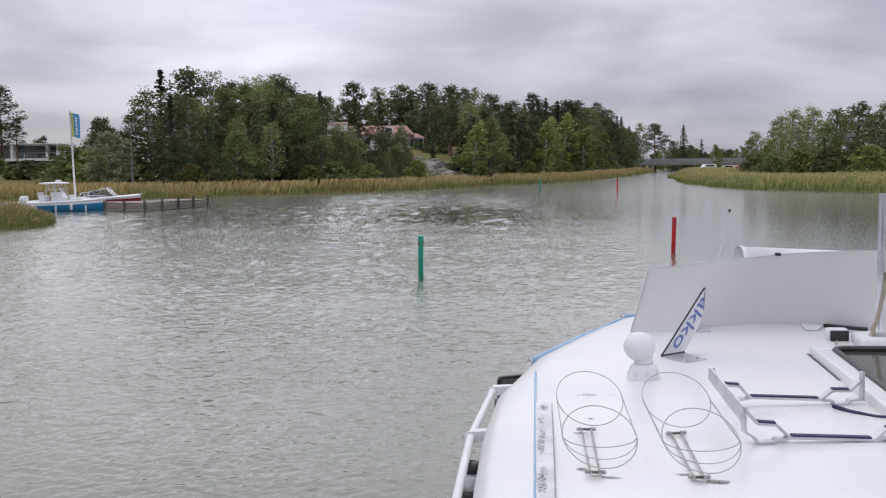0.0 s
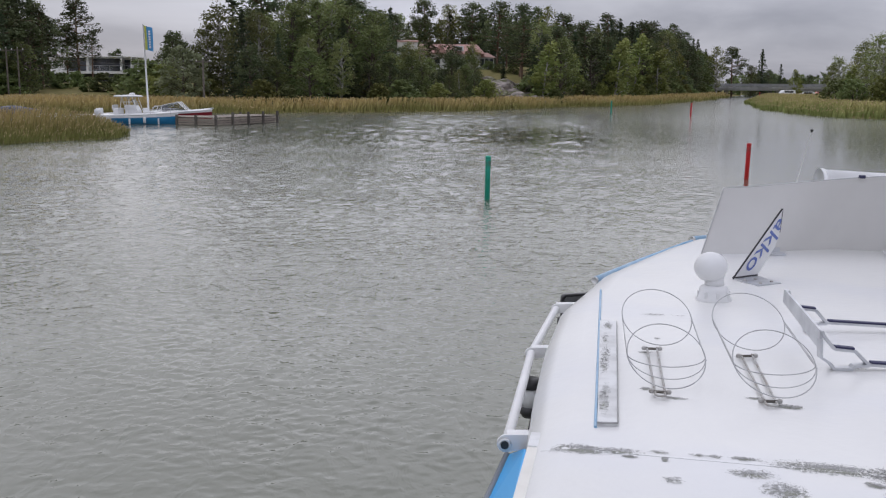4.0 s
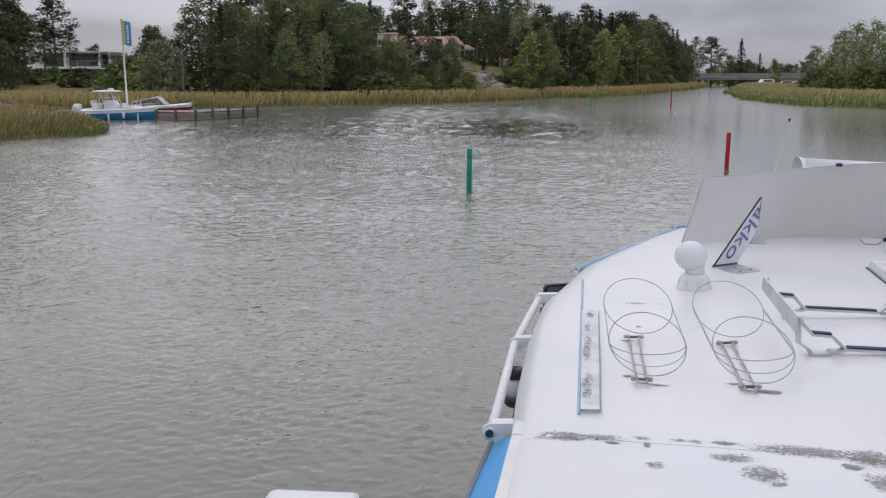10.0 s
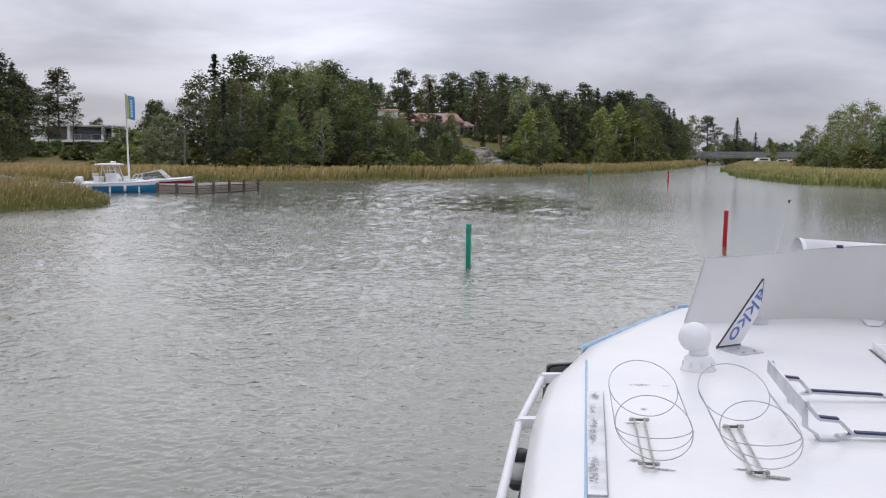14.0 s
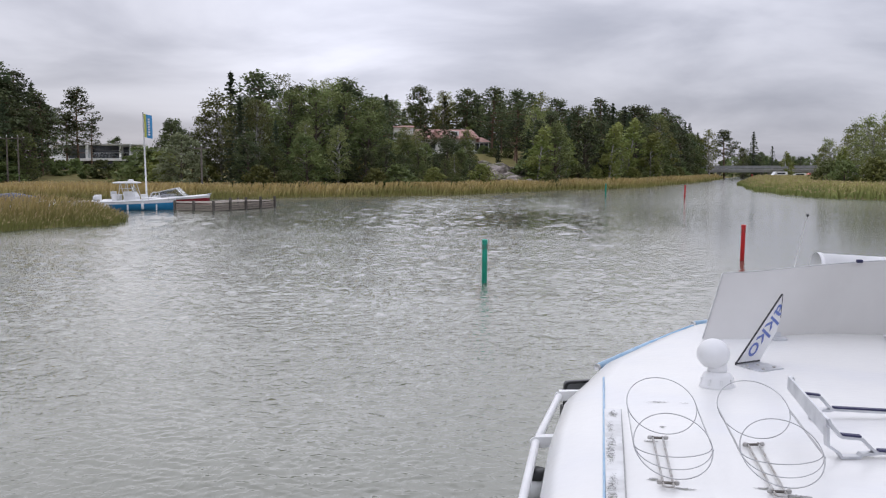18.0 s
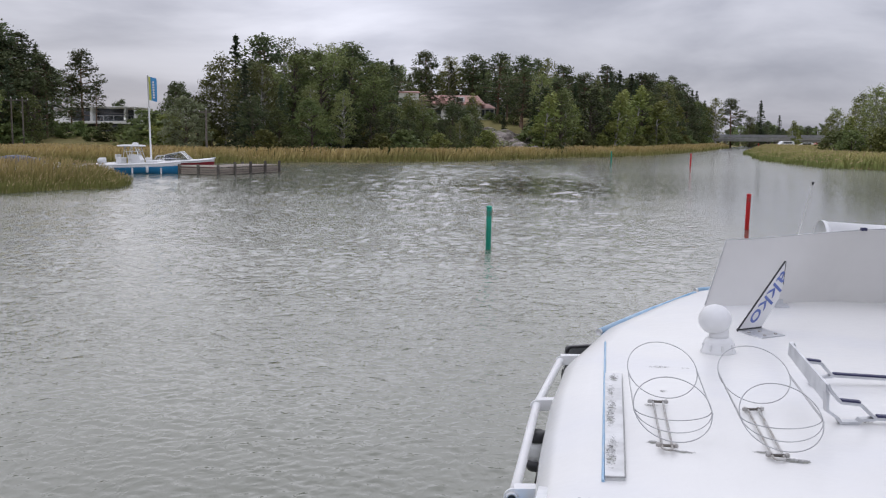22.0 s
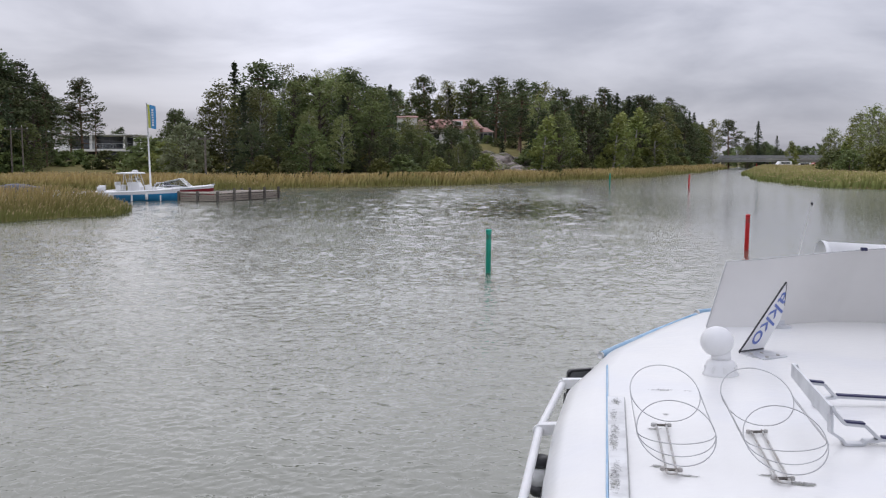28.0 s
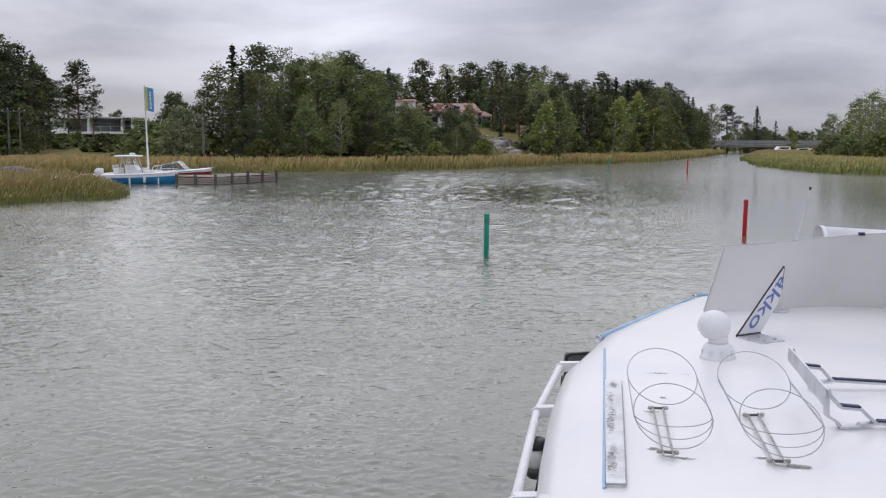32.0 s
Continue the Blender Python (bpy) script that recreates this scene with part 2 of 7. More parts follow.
M = {
    "bark": material("bark", (0.07, 0.055, 0.045), (0.13, 0.10, 0.08), 0.9, scale=6, bump=0.6),
    "pine_bark": material("pine_bark", (0.19, 0.11, 0.07), (0.12, 0.085, 0.06), 0.9, scale=3, bump=0.6),
    "birch_bark": material("birch_bark", (0.55, 0.53, 0.48), (0.10, 0.09, 0.08), 0.8, scale=5, stretch=(1, 1, 0.4), bump=0.3),
    "leaf_green": leaf_material("leaf_green", (0.106, 0.147, 0.042), (0.180, 0.219, 0.059)),
    "leaf_birch": leaf_material("leaf_birch", (0.170, 0.205, 0.058), (0.242, 0.262, 0.081)),
    "leaf_bright": leaf_material("leaf_bright", (0.160, 0.195, 0.038), (0.230, 0.239, 0.049)),
    "leaf_yellow": leaf_material("leaf_yellow", (0.343, 0.268, 0.042), (0.224, 0.219, 0.042)),
    "leaf_dark": leaf_material("leaf_dark", (0.071, 0.100, 0.040), (0.116, 0.143, 0.050)),
    "leaf_pale": leaf_material("leaf_pale", (0.36, 0.38, 0.22), (0.27, 0.30, 0.15)),
    "leaf_silver": leaf_material("leaf_silver", (0.275, 0.304, 0.158), (0.206, 0.240, 0.109), 0.05),
    "needle": leaf_material("needle", (0.065, 0.093, 0.040), (0.113, 0.131, 0.049)),
    "spruce_needle": leaf_material("spruce_needle", (0.044, 0.069, 0.034), (0.084, 0.107, 0.049)),
    "reed_spit": reed_material("reed_spit", (0.19, 0.195, 0.06), (0.41, 0.315, 0.135), 0.3, 1.4),
    "reed_belt": reed_material("reed_belt", (0.235, 0.225, 0.075), (0.465, 0.355, 0.15), 0.25, 1.3),
    "reed_east": reed_material("reed_east", (0.21, 0.24, 0.075), (0.40, 0.36, 0.14), 0.35, 1.5),
    "plume": material("plume", (0.50, 0.40, 0.22), (0.42, 0.33, 0.18), 0.9, scale=1.0, island=0.12, spec=0.1),
    "white_gel": material("white_gel", (0.74, 0.735, 0.713), (0.71, 0.705, 0.685), 0.27, scale=3.0, bump=0.04, bump_scale=40,
                          c3=(0.66, 0.67, 0.70), amount3=0.4, scale3=2.2),
    "white_paint": material("white_paint", (0.80, 0.80, 0.79), (0.70, 0.70, 0.70), 0.45, scale=6, bump=0.03),
    "white_plastic": material("white_plastic", (0.76, 0.76, 0.76), (0.70, 0.70, 0.69), 0.4, scale=12, bump=0.05),
    "blue_paint": material("blue_paint", (0.05, 0.45, 0.92), (0.08, 0.48, 0.94), 0.35, scale=5, bump=0.03),
    "blue_tube": material("blue_tube", (0.17, 0.36, 0.56), (0.34, 0.50, 0.64), 0.35, scale=14),
    "grey_panel": material("grey_panel", (0.69, 0.68, 0.66), (0.65, 0.64, 0.62), 0.42, scale=5, bump=0.03, c3=(0.61, 0.60, 0.58), amount3=0.5),
    "aluminium": material("aluminium", (0.62, 0.63, 0.65), (0.50, 0.51, 0.53), 0.38, 0.75, scale=20, bump=0.08),
    "steel_wire": material("steel_wire", (0.50, 0.50, 0.50), (0.38, 0.38, 0.38), 0.45, 0.6, scale=30),
    "rusty_steel": material("rusty_steel", (0.50, 0.495, 0.48), (0.34, 0.315, 0.285), 0.6, 0.4, scale=40, bump=0.2),
    "black_plastic": material("black_plastic", (0.015, 0.015, 0.018), (0.03, 0.03, 0.03), 0.4, scale=10),
    "navy_rubber": material("navy_rubber", (0.02, 0.022, 0.07), (0.035, 0.035, 0.09), 0.6, scale=20),
    "peel": material("peel", (0.40, 0.40, 0.39), (0.30, 0.30, 0.29), 0.8, scale=60, bump=0.3),
    "grey_plate": material("grey_plate", (0.72, 0.725, 0.72), (0.66, 0.66, 0.65), 0.55, scale=9, c3=(0.45, 0.45, 0.44), amount3=0.5, scale3=14, bump=0.1),
    "blue_letter": material("blue_letter", (0.10, 0.15, 0.42), (0.14, 0.19, 0.46), 0.5, scale=30),
    "dark_glass": material("dark_glass", (0.035, 0.033, 0.032), (0.05, 0.047, 0.045), 0.08, scale=2, spec=0.7),
    "green_buoy": material("green_buoy", (0.015, 0.30, 0.20), (0.02, 0.36, 0.25), 0.4, scale=3, bump=0.03, c3=(0.03, 0.22, 0.15), amount3=0.4),
    "red_buoy": material("red_buoy", (0.60, 0.022, 0.022), (0.50, 0.02, 0.025), 0.4, scale=3, bump=0.03),
    "dock_wood": material("dock_wood", (0.33, 0.285, 0.235), (0.23, 0.195, 0.16), 0.85, scale=2, stretch=(1, 8, 8), per_object=0.2, bump=0.3),
    "dock_dark": material("dock_dark", (0.085, 0.075, 0.065), (0.13, 0.115, 0.095), 0.9, scale=3, per_object=0.2, bump=0.3),
    "hull_white": material("hull_white", (0.80, 0.80, 0.80), (0.74, 0.74, 0.74), 0.3, scale=2),
    "hull_blue": material("hull_blue", (0.02, 0.20, 0.42), (0.03, 0.24, 0.46), 0.3, scale=2),
    "hull_red": material("hull_red", (0.20, 0.012, 0.02), (0.24, 0.02, 0.03), 0.3, scale=2),
    "canvas": material("canvas", (0.10, 0.10, 0.115), (0.14, 0.14, 0.15), 0.8, scale=6, bump=0.2),
    "wall_white": material("wall_white", (0.78, 0.78, 0.76), (0.70, 0.70, 0.68), 0.7, scale=0.8, bump=0.1),
    "wall_dark": material("wall_dark", (0.04, 0.04, 0.042), (0.06, 0.06, 0.06), 0.7, scale=1.5, bump=0.1),
    "roof_red": material("roof_red", (0.44, 0.26, 0.22), (0.37, 0.20, 0.165), 0.7, scale=1.5, bump=0.2, c3=(0.47, 0.29, 0.25), amount3=0.6),
    "window_glass": material("window_glass", (0.03, 0.035, 0.04), (0.05, 0.055, 0.06), 0.06, scale=0.6, spec=0.7),
    "concrete": material("concrete", (0.36, 0.36, 0.35), (0.28, 0.28, 0.27), 0.85, scale=0.8, bump=0.2, c3=(0.22, 0.22, 0.21), amount3=0.5, scale3=0.3),
    "rock": material("rock", (0.36, 0.315, 0.285), (0.17, 0.145, 0.13), 0.9, scale=1.6, bump=0.9, bump_scale=2.5, c3=(0.12, 0.13, 0.05), amount3=0.85, scale3=0.6),
    "pole_wood": material("pole_wood", (0.20, 0.175, 0.15), (0.13, 0.115, 0.10), 0.9, scale=4, bump=0.3),
    "flag_blue": material("flag_blue", (0.06, 0.27, 0.55), (0.08, 0.31, 0.58), 0.7, scale=4),
    "flag_yellow": material("flag_yellow", (0.55, 0.55, 0.12), (0.48, 0.50, 0.10), 0.7, scale=4),
    "car_red": material("car_red", (0.35, 0.03, 0.02), None, 0.3),
    "grime_steel": material("grime_steel", (0.10, 0.09, 0.08), (0.22, 0.20, 0.17), 0.7, 0.3, scale=60, bump=0.3),
    "mirror": material("mirror", (0.16, 0.165, 0.17), (0.13, 0.135, 0.14), 0.12, 0.8, scale=8),
    "cream_trim": material("cream_trim", (0.78, 0.76, 0.70), (0.70, 0.68, 0.62), 0.5, scale=12, bump=0.05),
    "bridge_steel": material("bridge_steel", (0.33, 0.335, 0.34), (0.26, 0.265, 0.27), 0.7, scale=1.2),
    "rope": material("rope", (0.46, 0.40, 0.30), (0.34, 0.29, 0.21), 0.9, scale=60, bump=0.4),
    "cable": material("cable", (0.03, 0.03, 0.03), None, 0.6),
}

# ground: grass and moss, straw-coloured near the shore
M["ground"] = material("ground", (0.15, 0.135, 0.05), (0.205, 0.175, 0.075), 0.95, scale=0.9, bump=0.5,
                       c3=(0.21, 0.19, 0.07), amount3=0.9, scale3=0.09, spec=0.1)


def water_material():
    m = bpy.data.materials.new("water")
    m.use_nodes = True
    t = m.node_tree
    b = t.nodes["Principled BSDF"]
    b.inputs["Base Color"].default_value = (0.136, 0.143, 0.108, 1)
    b.inputs["IOR"].default_value = 1.52
    b.inputs["Roughness"].default_value = 0.12
    co = t.nodes.new("ShaderNodeTexCoord")

    def layer(scale, rot, stretch, detail, distortion=0.0, rough=0.5):
        mp = t.nodes.new("ShaderNodeMapping")
        mp.inputs["Rotation"].default_value = (0, 0, radians(rot))
        mp.inputs["Scale"].default_value = (stretch, 1, 1)
        t.links.new(co.outputs["Object"], mp.inputs[0])
        n = t.nodes.new("ShaderNodeTexNoise")
        n.inputs["Scale"].default_value, n.inputs["Detail"].default_value = scale, detail
        n.inputs["Distortion"].default_value, n.inputs["Roughness"].default_value = distortion, rough
        t.links.new(mp.outputs[0], n.inputs["Vector"])
        return n.outputs[0]

    def calc(op, a, b2, c=None):
        n = t.nodes.new("ShaderNodeMath")
        n.operation = op
        for i, v in enumerate((a, b2, c)):
            if v is None:
                continue
            if isinstance(v, (int, float)):
                n.inputs[i].default_value = v
            else:
                t.links.new(v, n.inputs[i])
        return n.outputs[0]

    fine = layer(13.0, 14, 0.85, 2.0, 0.4, 0.5)
    mid = layer(5.0, -14, 0.75, 2.0, 0.4)
    # wave groups: ruffled dashes between smoother water, drawn out along the wind
    group = layer(2.0, 4, 1.8, 3.0, 0.8, 0.6)
    gr = t.nodes.new("ShaderNodeMapRange")
    gr.inputs[1].default_value, gr.inputs[2].default_value, gr.inputs[3].default_value, gr.inputs[4].default_value = 0.36, 0.64, 0.3, 1.8
    t.links.new(group, gr.inputs[0])
    patch = layer(0.045, 3, 0.35, 4.0, 0.6)
    pr = t.nodes.new("ShaderNodeMapRange")
    pr.inputs[1].default_value, pr.inputs[2].default_value, pr.inputs[3].default_value, pr.inputs[4].default_value = 0.40, 0.64, 0.55, 1.5
    t.links.new(patch, pr.inputs[0])
    h = calc("ADD", calc("MULTIPLY", fine, 0.010), calc("MULTIPLY", mid, 0.010))
    h = calc("MULTIPLY", calc("MULTIPLY", h, pr.outputs[0]), gr.outputs[0])
    # smaller ripples out on the reach, too fine to tell apart, count as roughness
    sep = t.nodes.new("ShaderNodeSeparateXYZ")
    t.links.new(co.outputs["Object"], sep.inputs[0])
    reach = t.nodes.new("ShaderNodeMapRange")
    reach.inputs[1].default_value, reach.inputs[2].default_value, reach.inputs[3].default_value, reach.inputs[4].default_value = 25, 60, 1.0, 0.45
    t.links.new(sep.outputs[1], reach.inputs[0])
    h = calc("MULTIPLY", h, reach.outputs[0])
    near = t.nodes.new("ShaderNodeMapRange")
    near.inputs[1].default_value, near.inputs[2].default_value, near.inputs[3].default_value, near.inputs[4].default_value = 7, 22, 0.5, 1.0
    t.links.new(sep.outputs[1], near.inputs[0])
    h = calc("MULTIPLY", h, near.outputs[0])
    # a lull out on the reach, where the wood mirrors darkly
    lx = calc("DIVIDE", calc("SUBTRACT", sep.outputs[0], 5.0), 4.6)
    ly = calc("DIVIDE", calc("SUBTRACT", sep.outputs[1], 58.0), 15.0)
    wob = calc("MULTIPLY", calc("SUBTRACT", group, 0.5), 3.4)
    spread = calc("ADD", calc("ADD", calc("MULTIPLY", lx, lx), calc("MULTIPLY", ly, ly)), wob)
    lull = t.nodes.new("ShaderNodeMapRange")
    lull.inputs[1].default_value, lull.inputs[2].default_value, lull.inputs[3].default_value, lull.inputs[4].default_value = 0.2, 1.4, 0.12, 1.0
    t.links.new(spread, lull.inputs[0])
    h = calc("MULTIPLY", h, lull.outputs[0])
    # smoother water on the side of the bend
    lee = t.nodes.new("ShaderNodeMapRange")
    lee.inputs[1].default_value, lee.inputs[2].default_value, lee.inputs[3].default_value, lee.inputs[4].default_value = 0.5, 7.0, 1.0, 0.22
    t.links.new(calc("SUBTRACT", sep.outputs[0], calc("MULTIPLY", sep.outputs[1], 0.10)), lee.inputs[0])
    h = calc("MULTIPLY", h, lee.outputs[0])
    fuzz = t.nodes.new("ShaderNodeMapRange")
    fuzz.inputs[1].default_value, fuzz.inputs[2].default_value, fuzz.inputs[3].default_value, fuzz.inputs[4].default_value = 30, 85, 0.06, 0.15
    t.links.new(sep.outputs[1], fuzz.inputs[0])
    t.links.new(calc("MULTIPLY", fuzz.outputs[0], lull.outputs[0]), b.inputs["Roughness"])
    bp = t.nodes.new("ShaderNodeBump")
    bp.inputs["Strength"].default_value, bp.inputs["Distance"].default_value = 1.0, 1.0
    t.links.new(h, bp.inputs["Height"])
    t.links.new(bp.outputs[0], b.inputs["Normal"])
    return m


M["water"] = water_material()


def worn_material():
    """Flaked paint: bare grey primer in ragged scraps that thin out towards the patch's rim; the rest lets the roof show."""
    m = material("worn", (0.36, 0.36, 0.35), (0.22, 0.22, 0.21), 0.85, scale=2.0, c3=(0.26, 0.27, 0.20), amount3=0.6, scale3=1.2)
    t = m.node_tree
    b, out = t.nodes["Principled BSDF"], t.nodes["Material Output"]

    def calc(op, *vs):
        n = t.nodes.new("ShaderNodeMath")
        n.operation = op
        for i, v in enumerate(vs):
            if isinstance(v, (int, float)):
                n.inputs[i].default_value = v
            else:
                t.links.new(v, n.inputs[i])
        return n.outputs[0]

    geo, co, info = t.nodes.new("ShaderNodeNewGeometry"), t.nodes.new("ShaderNodeTexCoord"), t.nodes.new("ShaderNodeObjectInfo")
    mp = t.nodes.new("ShaderNodeMapping")
    mp.inputs["Rotation"].default_value, mp.inputs["Scale"].default_value = (0, 0, 0.25), (0.8, 1, 1)
    t.links.new(geo.outputs["Position"], mp.inputs[0])
    scrap = t.nodes.new("ShaderNodeTexNoise")
    scrap.inputs["Scale"].default_value, scrap.inputs["Detail"].default_value, scrap.inputs["Roughness"].default_value, scrap.inputs["Distortion"].default_value = 170, 8, 0.78, 0.4
    t.links.new(mp.outputs[0], scrap.inputs["Vector"])
    sep, rgb = t.nodes.new("ShaderNodeSeparateXYZ"), t.nodes.new("ShaderNodeSeparateColor")
    t.links.new(co.outputs["Object"], sep.inputs[0])
    t.links.new(info.outputs["Color"], rgb.inputs[0])
    r2 = calc("ADD", calc("MULTIPLY", sep.outputs[0], sep.outputs[0]), calc("MULTIPLY", sep.outputs[1], sep.outputs[1]))
    v = calc("SUBTRACT", calc("ADD", calc("MULTIPLY", scrap.outputs[0], 1.9), calc("MULTIPLY", rgb.outputs[0], 0.7)), calc("MULTIPLY", calc("POWER", r2, 1.3), 0.62))
    r = t.nodes.new("ShaderNodeMapRange")
    r.inputs[1].default_value, r.inputs[2].default_value, r.inputs[4].default_value = 1.19, 1.32, 0.9
    t.links.new(v, r.inputs[0])
    clear, mix = t.nodes.new("ShaderNodeBsdfTransparent"), t.nodes.new("ShaderNodeMixShader")
    t.links.new(r.outputs[0], mix.inputs[0])
    t.links.new(clear.outputs[0], mix.inputs[1])
    t.links.new(b.outputs[0], mix.inputs[2])
    t.links.new(mix.outputs[0], out.inputs[0])
    return m


M["worn"] = worn_material()
M["smoky_glass"] = material("smoky_glass", (0.66, 0.70, 0.72), None, 0.03)
M["smoky_glass"].node_tree.nodes["Principled BSDF"].inputs["Transmission Weight"].default_value = 1.0
M["clear_glass"] = material("clear_glass", (0.9, 0.93, 0.93), None, 0.02)
M["clear_glass"].node_tree.nodes["Principled BSDF"].inputs["Transmission Weight"].default_value = 1.0


# ---- mesh helpers ----
def mesh_of(name, verts, faces, mats, face_mats=None, smooth=False):
    me = bpy.data.meshes.new(name)
    me.from_pydata(verts, [], faces)
    for k in (mats if isinstance(mats, (list, tuple)) else [mats]):
        me.materials.append(M[k])
    if face_mats is not None:
        me.polygons.foreach_set("material_index", np.asarray(face_mats, np.int32))
    if smooth:
        me.polygons.foreach_set("use_smooth", np.ones(len(me.polygons), bool))
    me.update()
    return me


def part(name, me, parent=None, label="", m=None):
    """Links a mesh (or a list of bmeshes' worth made by Shape) as one object under its thing."""
    ob = new(name, me)
    if parent is not None:
        ob.parent = parent
    if m is not None:
        ob.matrix_basis = m
    return tagged(ob, label)


def thing(name, label, category, group="", m=None):
    ob = new(name)
    ob.empty_display_size = 0.1
    if m is not None:
        ob.matrix_basis = m
    return tagged(ob, label, category, group)


class Shape:
    """Collects boxes, tubes, lathes and sheets into one mesh."""

    def __init__(self):
        self.v, self.f = [], []

    def add(self, verts, faces, m=None):
        k = len(self.v)
        self.v += [tuple(m @ Vector(p)) if m is not None else tuple(p) for p in verts]
        self.f += [tuple(i + k for i in fc) for fc in faces]
        return self

    def box(self, c, s, rz=0.0, bevel=0.0, m=None):
        bm = bmesh.new()
        bmesh.ops.create_cube(bm, size=1.0, matrix=Matrix.Translation(c) @ Matrix.Rotation(radians(rz), 4, "Z") @ Matrix.Diagonal((*s, 1)))
        if bevel:
            bmesh.ops.bevel(bm, geom=bm.edges[:], offset=bevel, segments=2, profile=0.6, affect="EDGES")
        bm.verts.index_update()
        self.add([p.co[:] for p in bm.verts], [[q.index for q in fc.verts] for fc in bm.faces], m)
        bm.free()
        return self

    def tube(self, pts, r, seg=8, cap=True, closed=False):
        pts = [Vector(p) for p in pts]
        n = len(pts)
        rs = r if isinstance(r, (list, tuple)) else [r] * n
        verts, faces = [], []
        prev = None
        for i, p in enumerate(pts):
            a = pts[(i - 1) % n] if (closed or i > 0) else p
            b = pts[(i + 1) % n] if (closed or i < n - 1) else p
            d = (b - a).normalized()
            if prev is None:
                ref = Vector((0, 0, 1)) if abs(d.z) < 0.9 else Vector((1, 0, 0))
                side = d.cross(ref).normalized()
            else:
                side = (prev - d * prev.dot(d)).normalized()
            prev = side
            up = side.cross(d)
            for k in range(seg):
                ang = 2 * math.pi * k / seg
                verts.append(p + (side * math.cos(ang) + up * math.sin(ang)) * rs[i])
        for i in range(n if closed else n - 1):
            j = (i + 1) % n
            for k in range(seg):
                l = (k + 1) % seg
                faces.append((i * seg + k, i * seg + l, j * seg + l, j * seg + k))
        if cap and not closed:
            faces.append(tuple(range(seg)))
            faces.append(tuple((n - 1) * seg + k for k in reversed(range(seg))))
        return self.add(verts, faces)

    def lathe(self, profile, seg=20, m=None):
        verts, faces = [], []
        for r, z in profile:
            for k in range(seg):
                a = 2 * math.pi * k / seg
                verts.append((r * math.cos(a), r * math.sin(a), z))
        for i in range(len(profile) - 1):
            for k in range(seg):
                l = (k + 1) % seg
                faces.append((i * seg + k, i * seg + l, (i + 1) * seg + l, (i + 1) * seg + k))
        faces.append(tuple(reversed(range(seg))))
        faces.append(tuple((len(profile) - 1) * seg + k for k in range(seg)))
        return self.add(verts, faces, m)

    def prism(self, outline, z0, z1, m=None):
        n = len(outline)
        verts = [(x, y, z0) for x, y in outline] + [(x, y, z1) for x, y in outline]
        faces = [tuple(reversed(range(n))), tuple(range(n, 2 * n))]
        faces += [(i, (i + 1) % n, n + (i + 1) % n, n + i) for i in range(n)]
        return self.add(verts, faces, m)

    def loft(self, rings, closed_ring=False, caps=True):
        n = len(rings[0])
        verts = [p for r in rings for p in r]
        faces = []
        for i in range(len(rings) - 1):
            for k in range(n if closed_ring else n - 1):
                l = (k + 1) % n
                faces.append((i * n + k, i * n + l, (i + 1) * n + l, (i + 1) * n + k))
        if caps:
            faces.append(tuple(reversed(range(n))))
            faces.append(tuple((len(rings) - 1) * n + k for k in range(n)))
        return self.add(verts, faces)

    def mesh(self, name, mat, smooth=False):
        return mesh_of(name, self.v, self.f, mat, smooth=smooth)


# ---- the lie of the land ----
SHORE_X = (-3000, -300, -60, -40, -25, -17, -11, -5, 1, 8, 13, 17, 27, 34, 44, 60, 77, 92, 205, 3000)
SHORE_Y = (88, 88, 91, 96, 101, 104, 106, 109, 115, 123, 132, 138, 152, 163, 187, 228, 276, 320, 600, 7000)
EAST_Y = (-3000, 0, 40, 70, 85, 92, 97, 103, 110, 130, 174, 276, 320, 600, 7000)
EAST_X = (700, 160, 90, 55, 43, 40, 38.2, 37.6, 38.5, 41, 53, 87, 104, 222, 3060)


def spit(x, y):
    ax, ay, bx, by = -25.5, 54.5, -80.0, 34.0
    t = np.clip(((x - ax) * (bx - ax) + (y - ay) * (by - ay)) / ((bx - ax) ** 2 + (by - ay) ** 2), 0, 1)
    return 7.6 + 0.9 * np.sin(x * 0.7) * np.sin(y * 0.5 + 1) - np.hypot(x - ax - t * (bx - ax), y - ay - t * (by - ay))


def land(x, y):
    """Height of the ground, and how far inland a place lies on the north bank, the east bank and the spit."""
    x, y = np.asarray(x, float), np.asarray(y, float)
    wob = 0.8 * np.sin(x * 0.23 + 1.3) + 0.6 * np.sin(x * 0.61) + 0.5 * np.sin(y * 0.4)
    dn = y - np.interp(x, SHORE_X, SHORE_Y) + wob
    dn = np.where(x > 20, dn * 0.55, dn)
    de = x - np.interp(y, EAST_Y, EAST_X) + 0.6 * wob
    ds = spit(x, y)
    d = np.maximum(np.maximum(dn, de), ds)
    h = np.clip(d * 0.12, -1.6, 0.3)
    inland = np.clip((dn - 9) / 24, 0, 1)
    hill = 6.0 * np.exp(-((x - 6) / 46) ** 2 - ((y - 186) / 36) ** 2) + 5.0 * np.exp(-((x - 70) / 45) ** 2 - ((y - 300) / 50) ** 2)
    west = 2.1 * np.clip((y - 130) / 45, 0, 1) * np.clip((-28 - x) / 18, 0, 1)
    h = h + inland * (hill + west + 0.25 * np.sin(x * 0.31) * np.sin(y * 0.27))
    return h, dn, de, ds


def height(x, y):
    return float(land(x, y)[0])


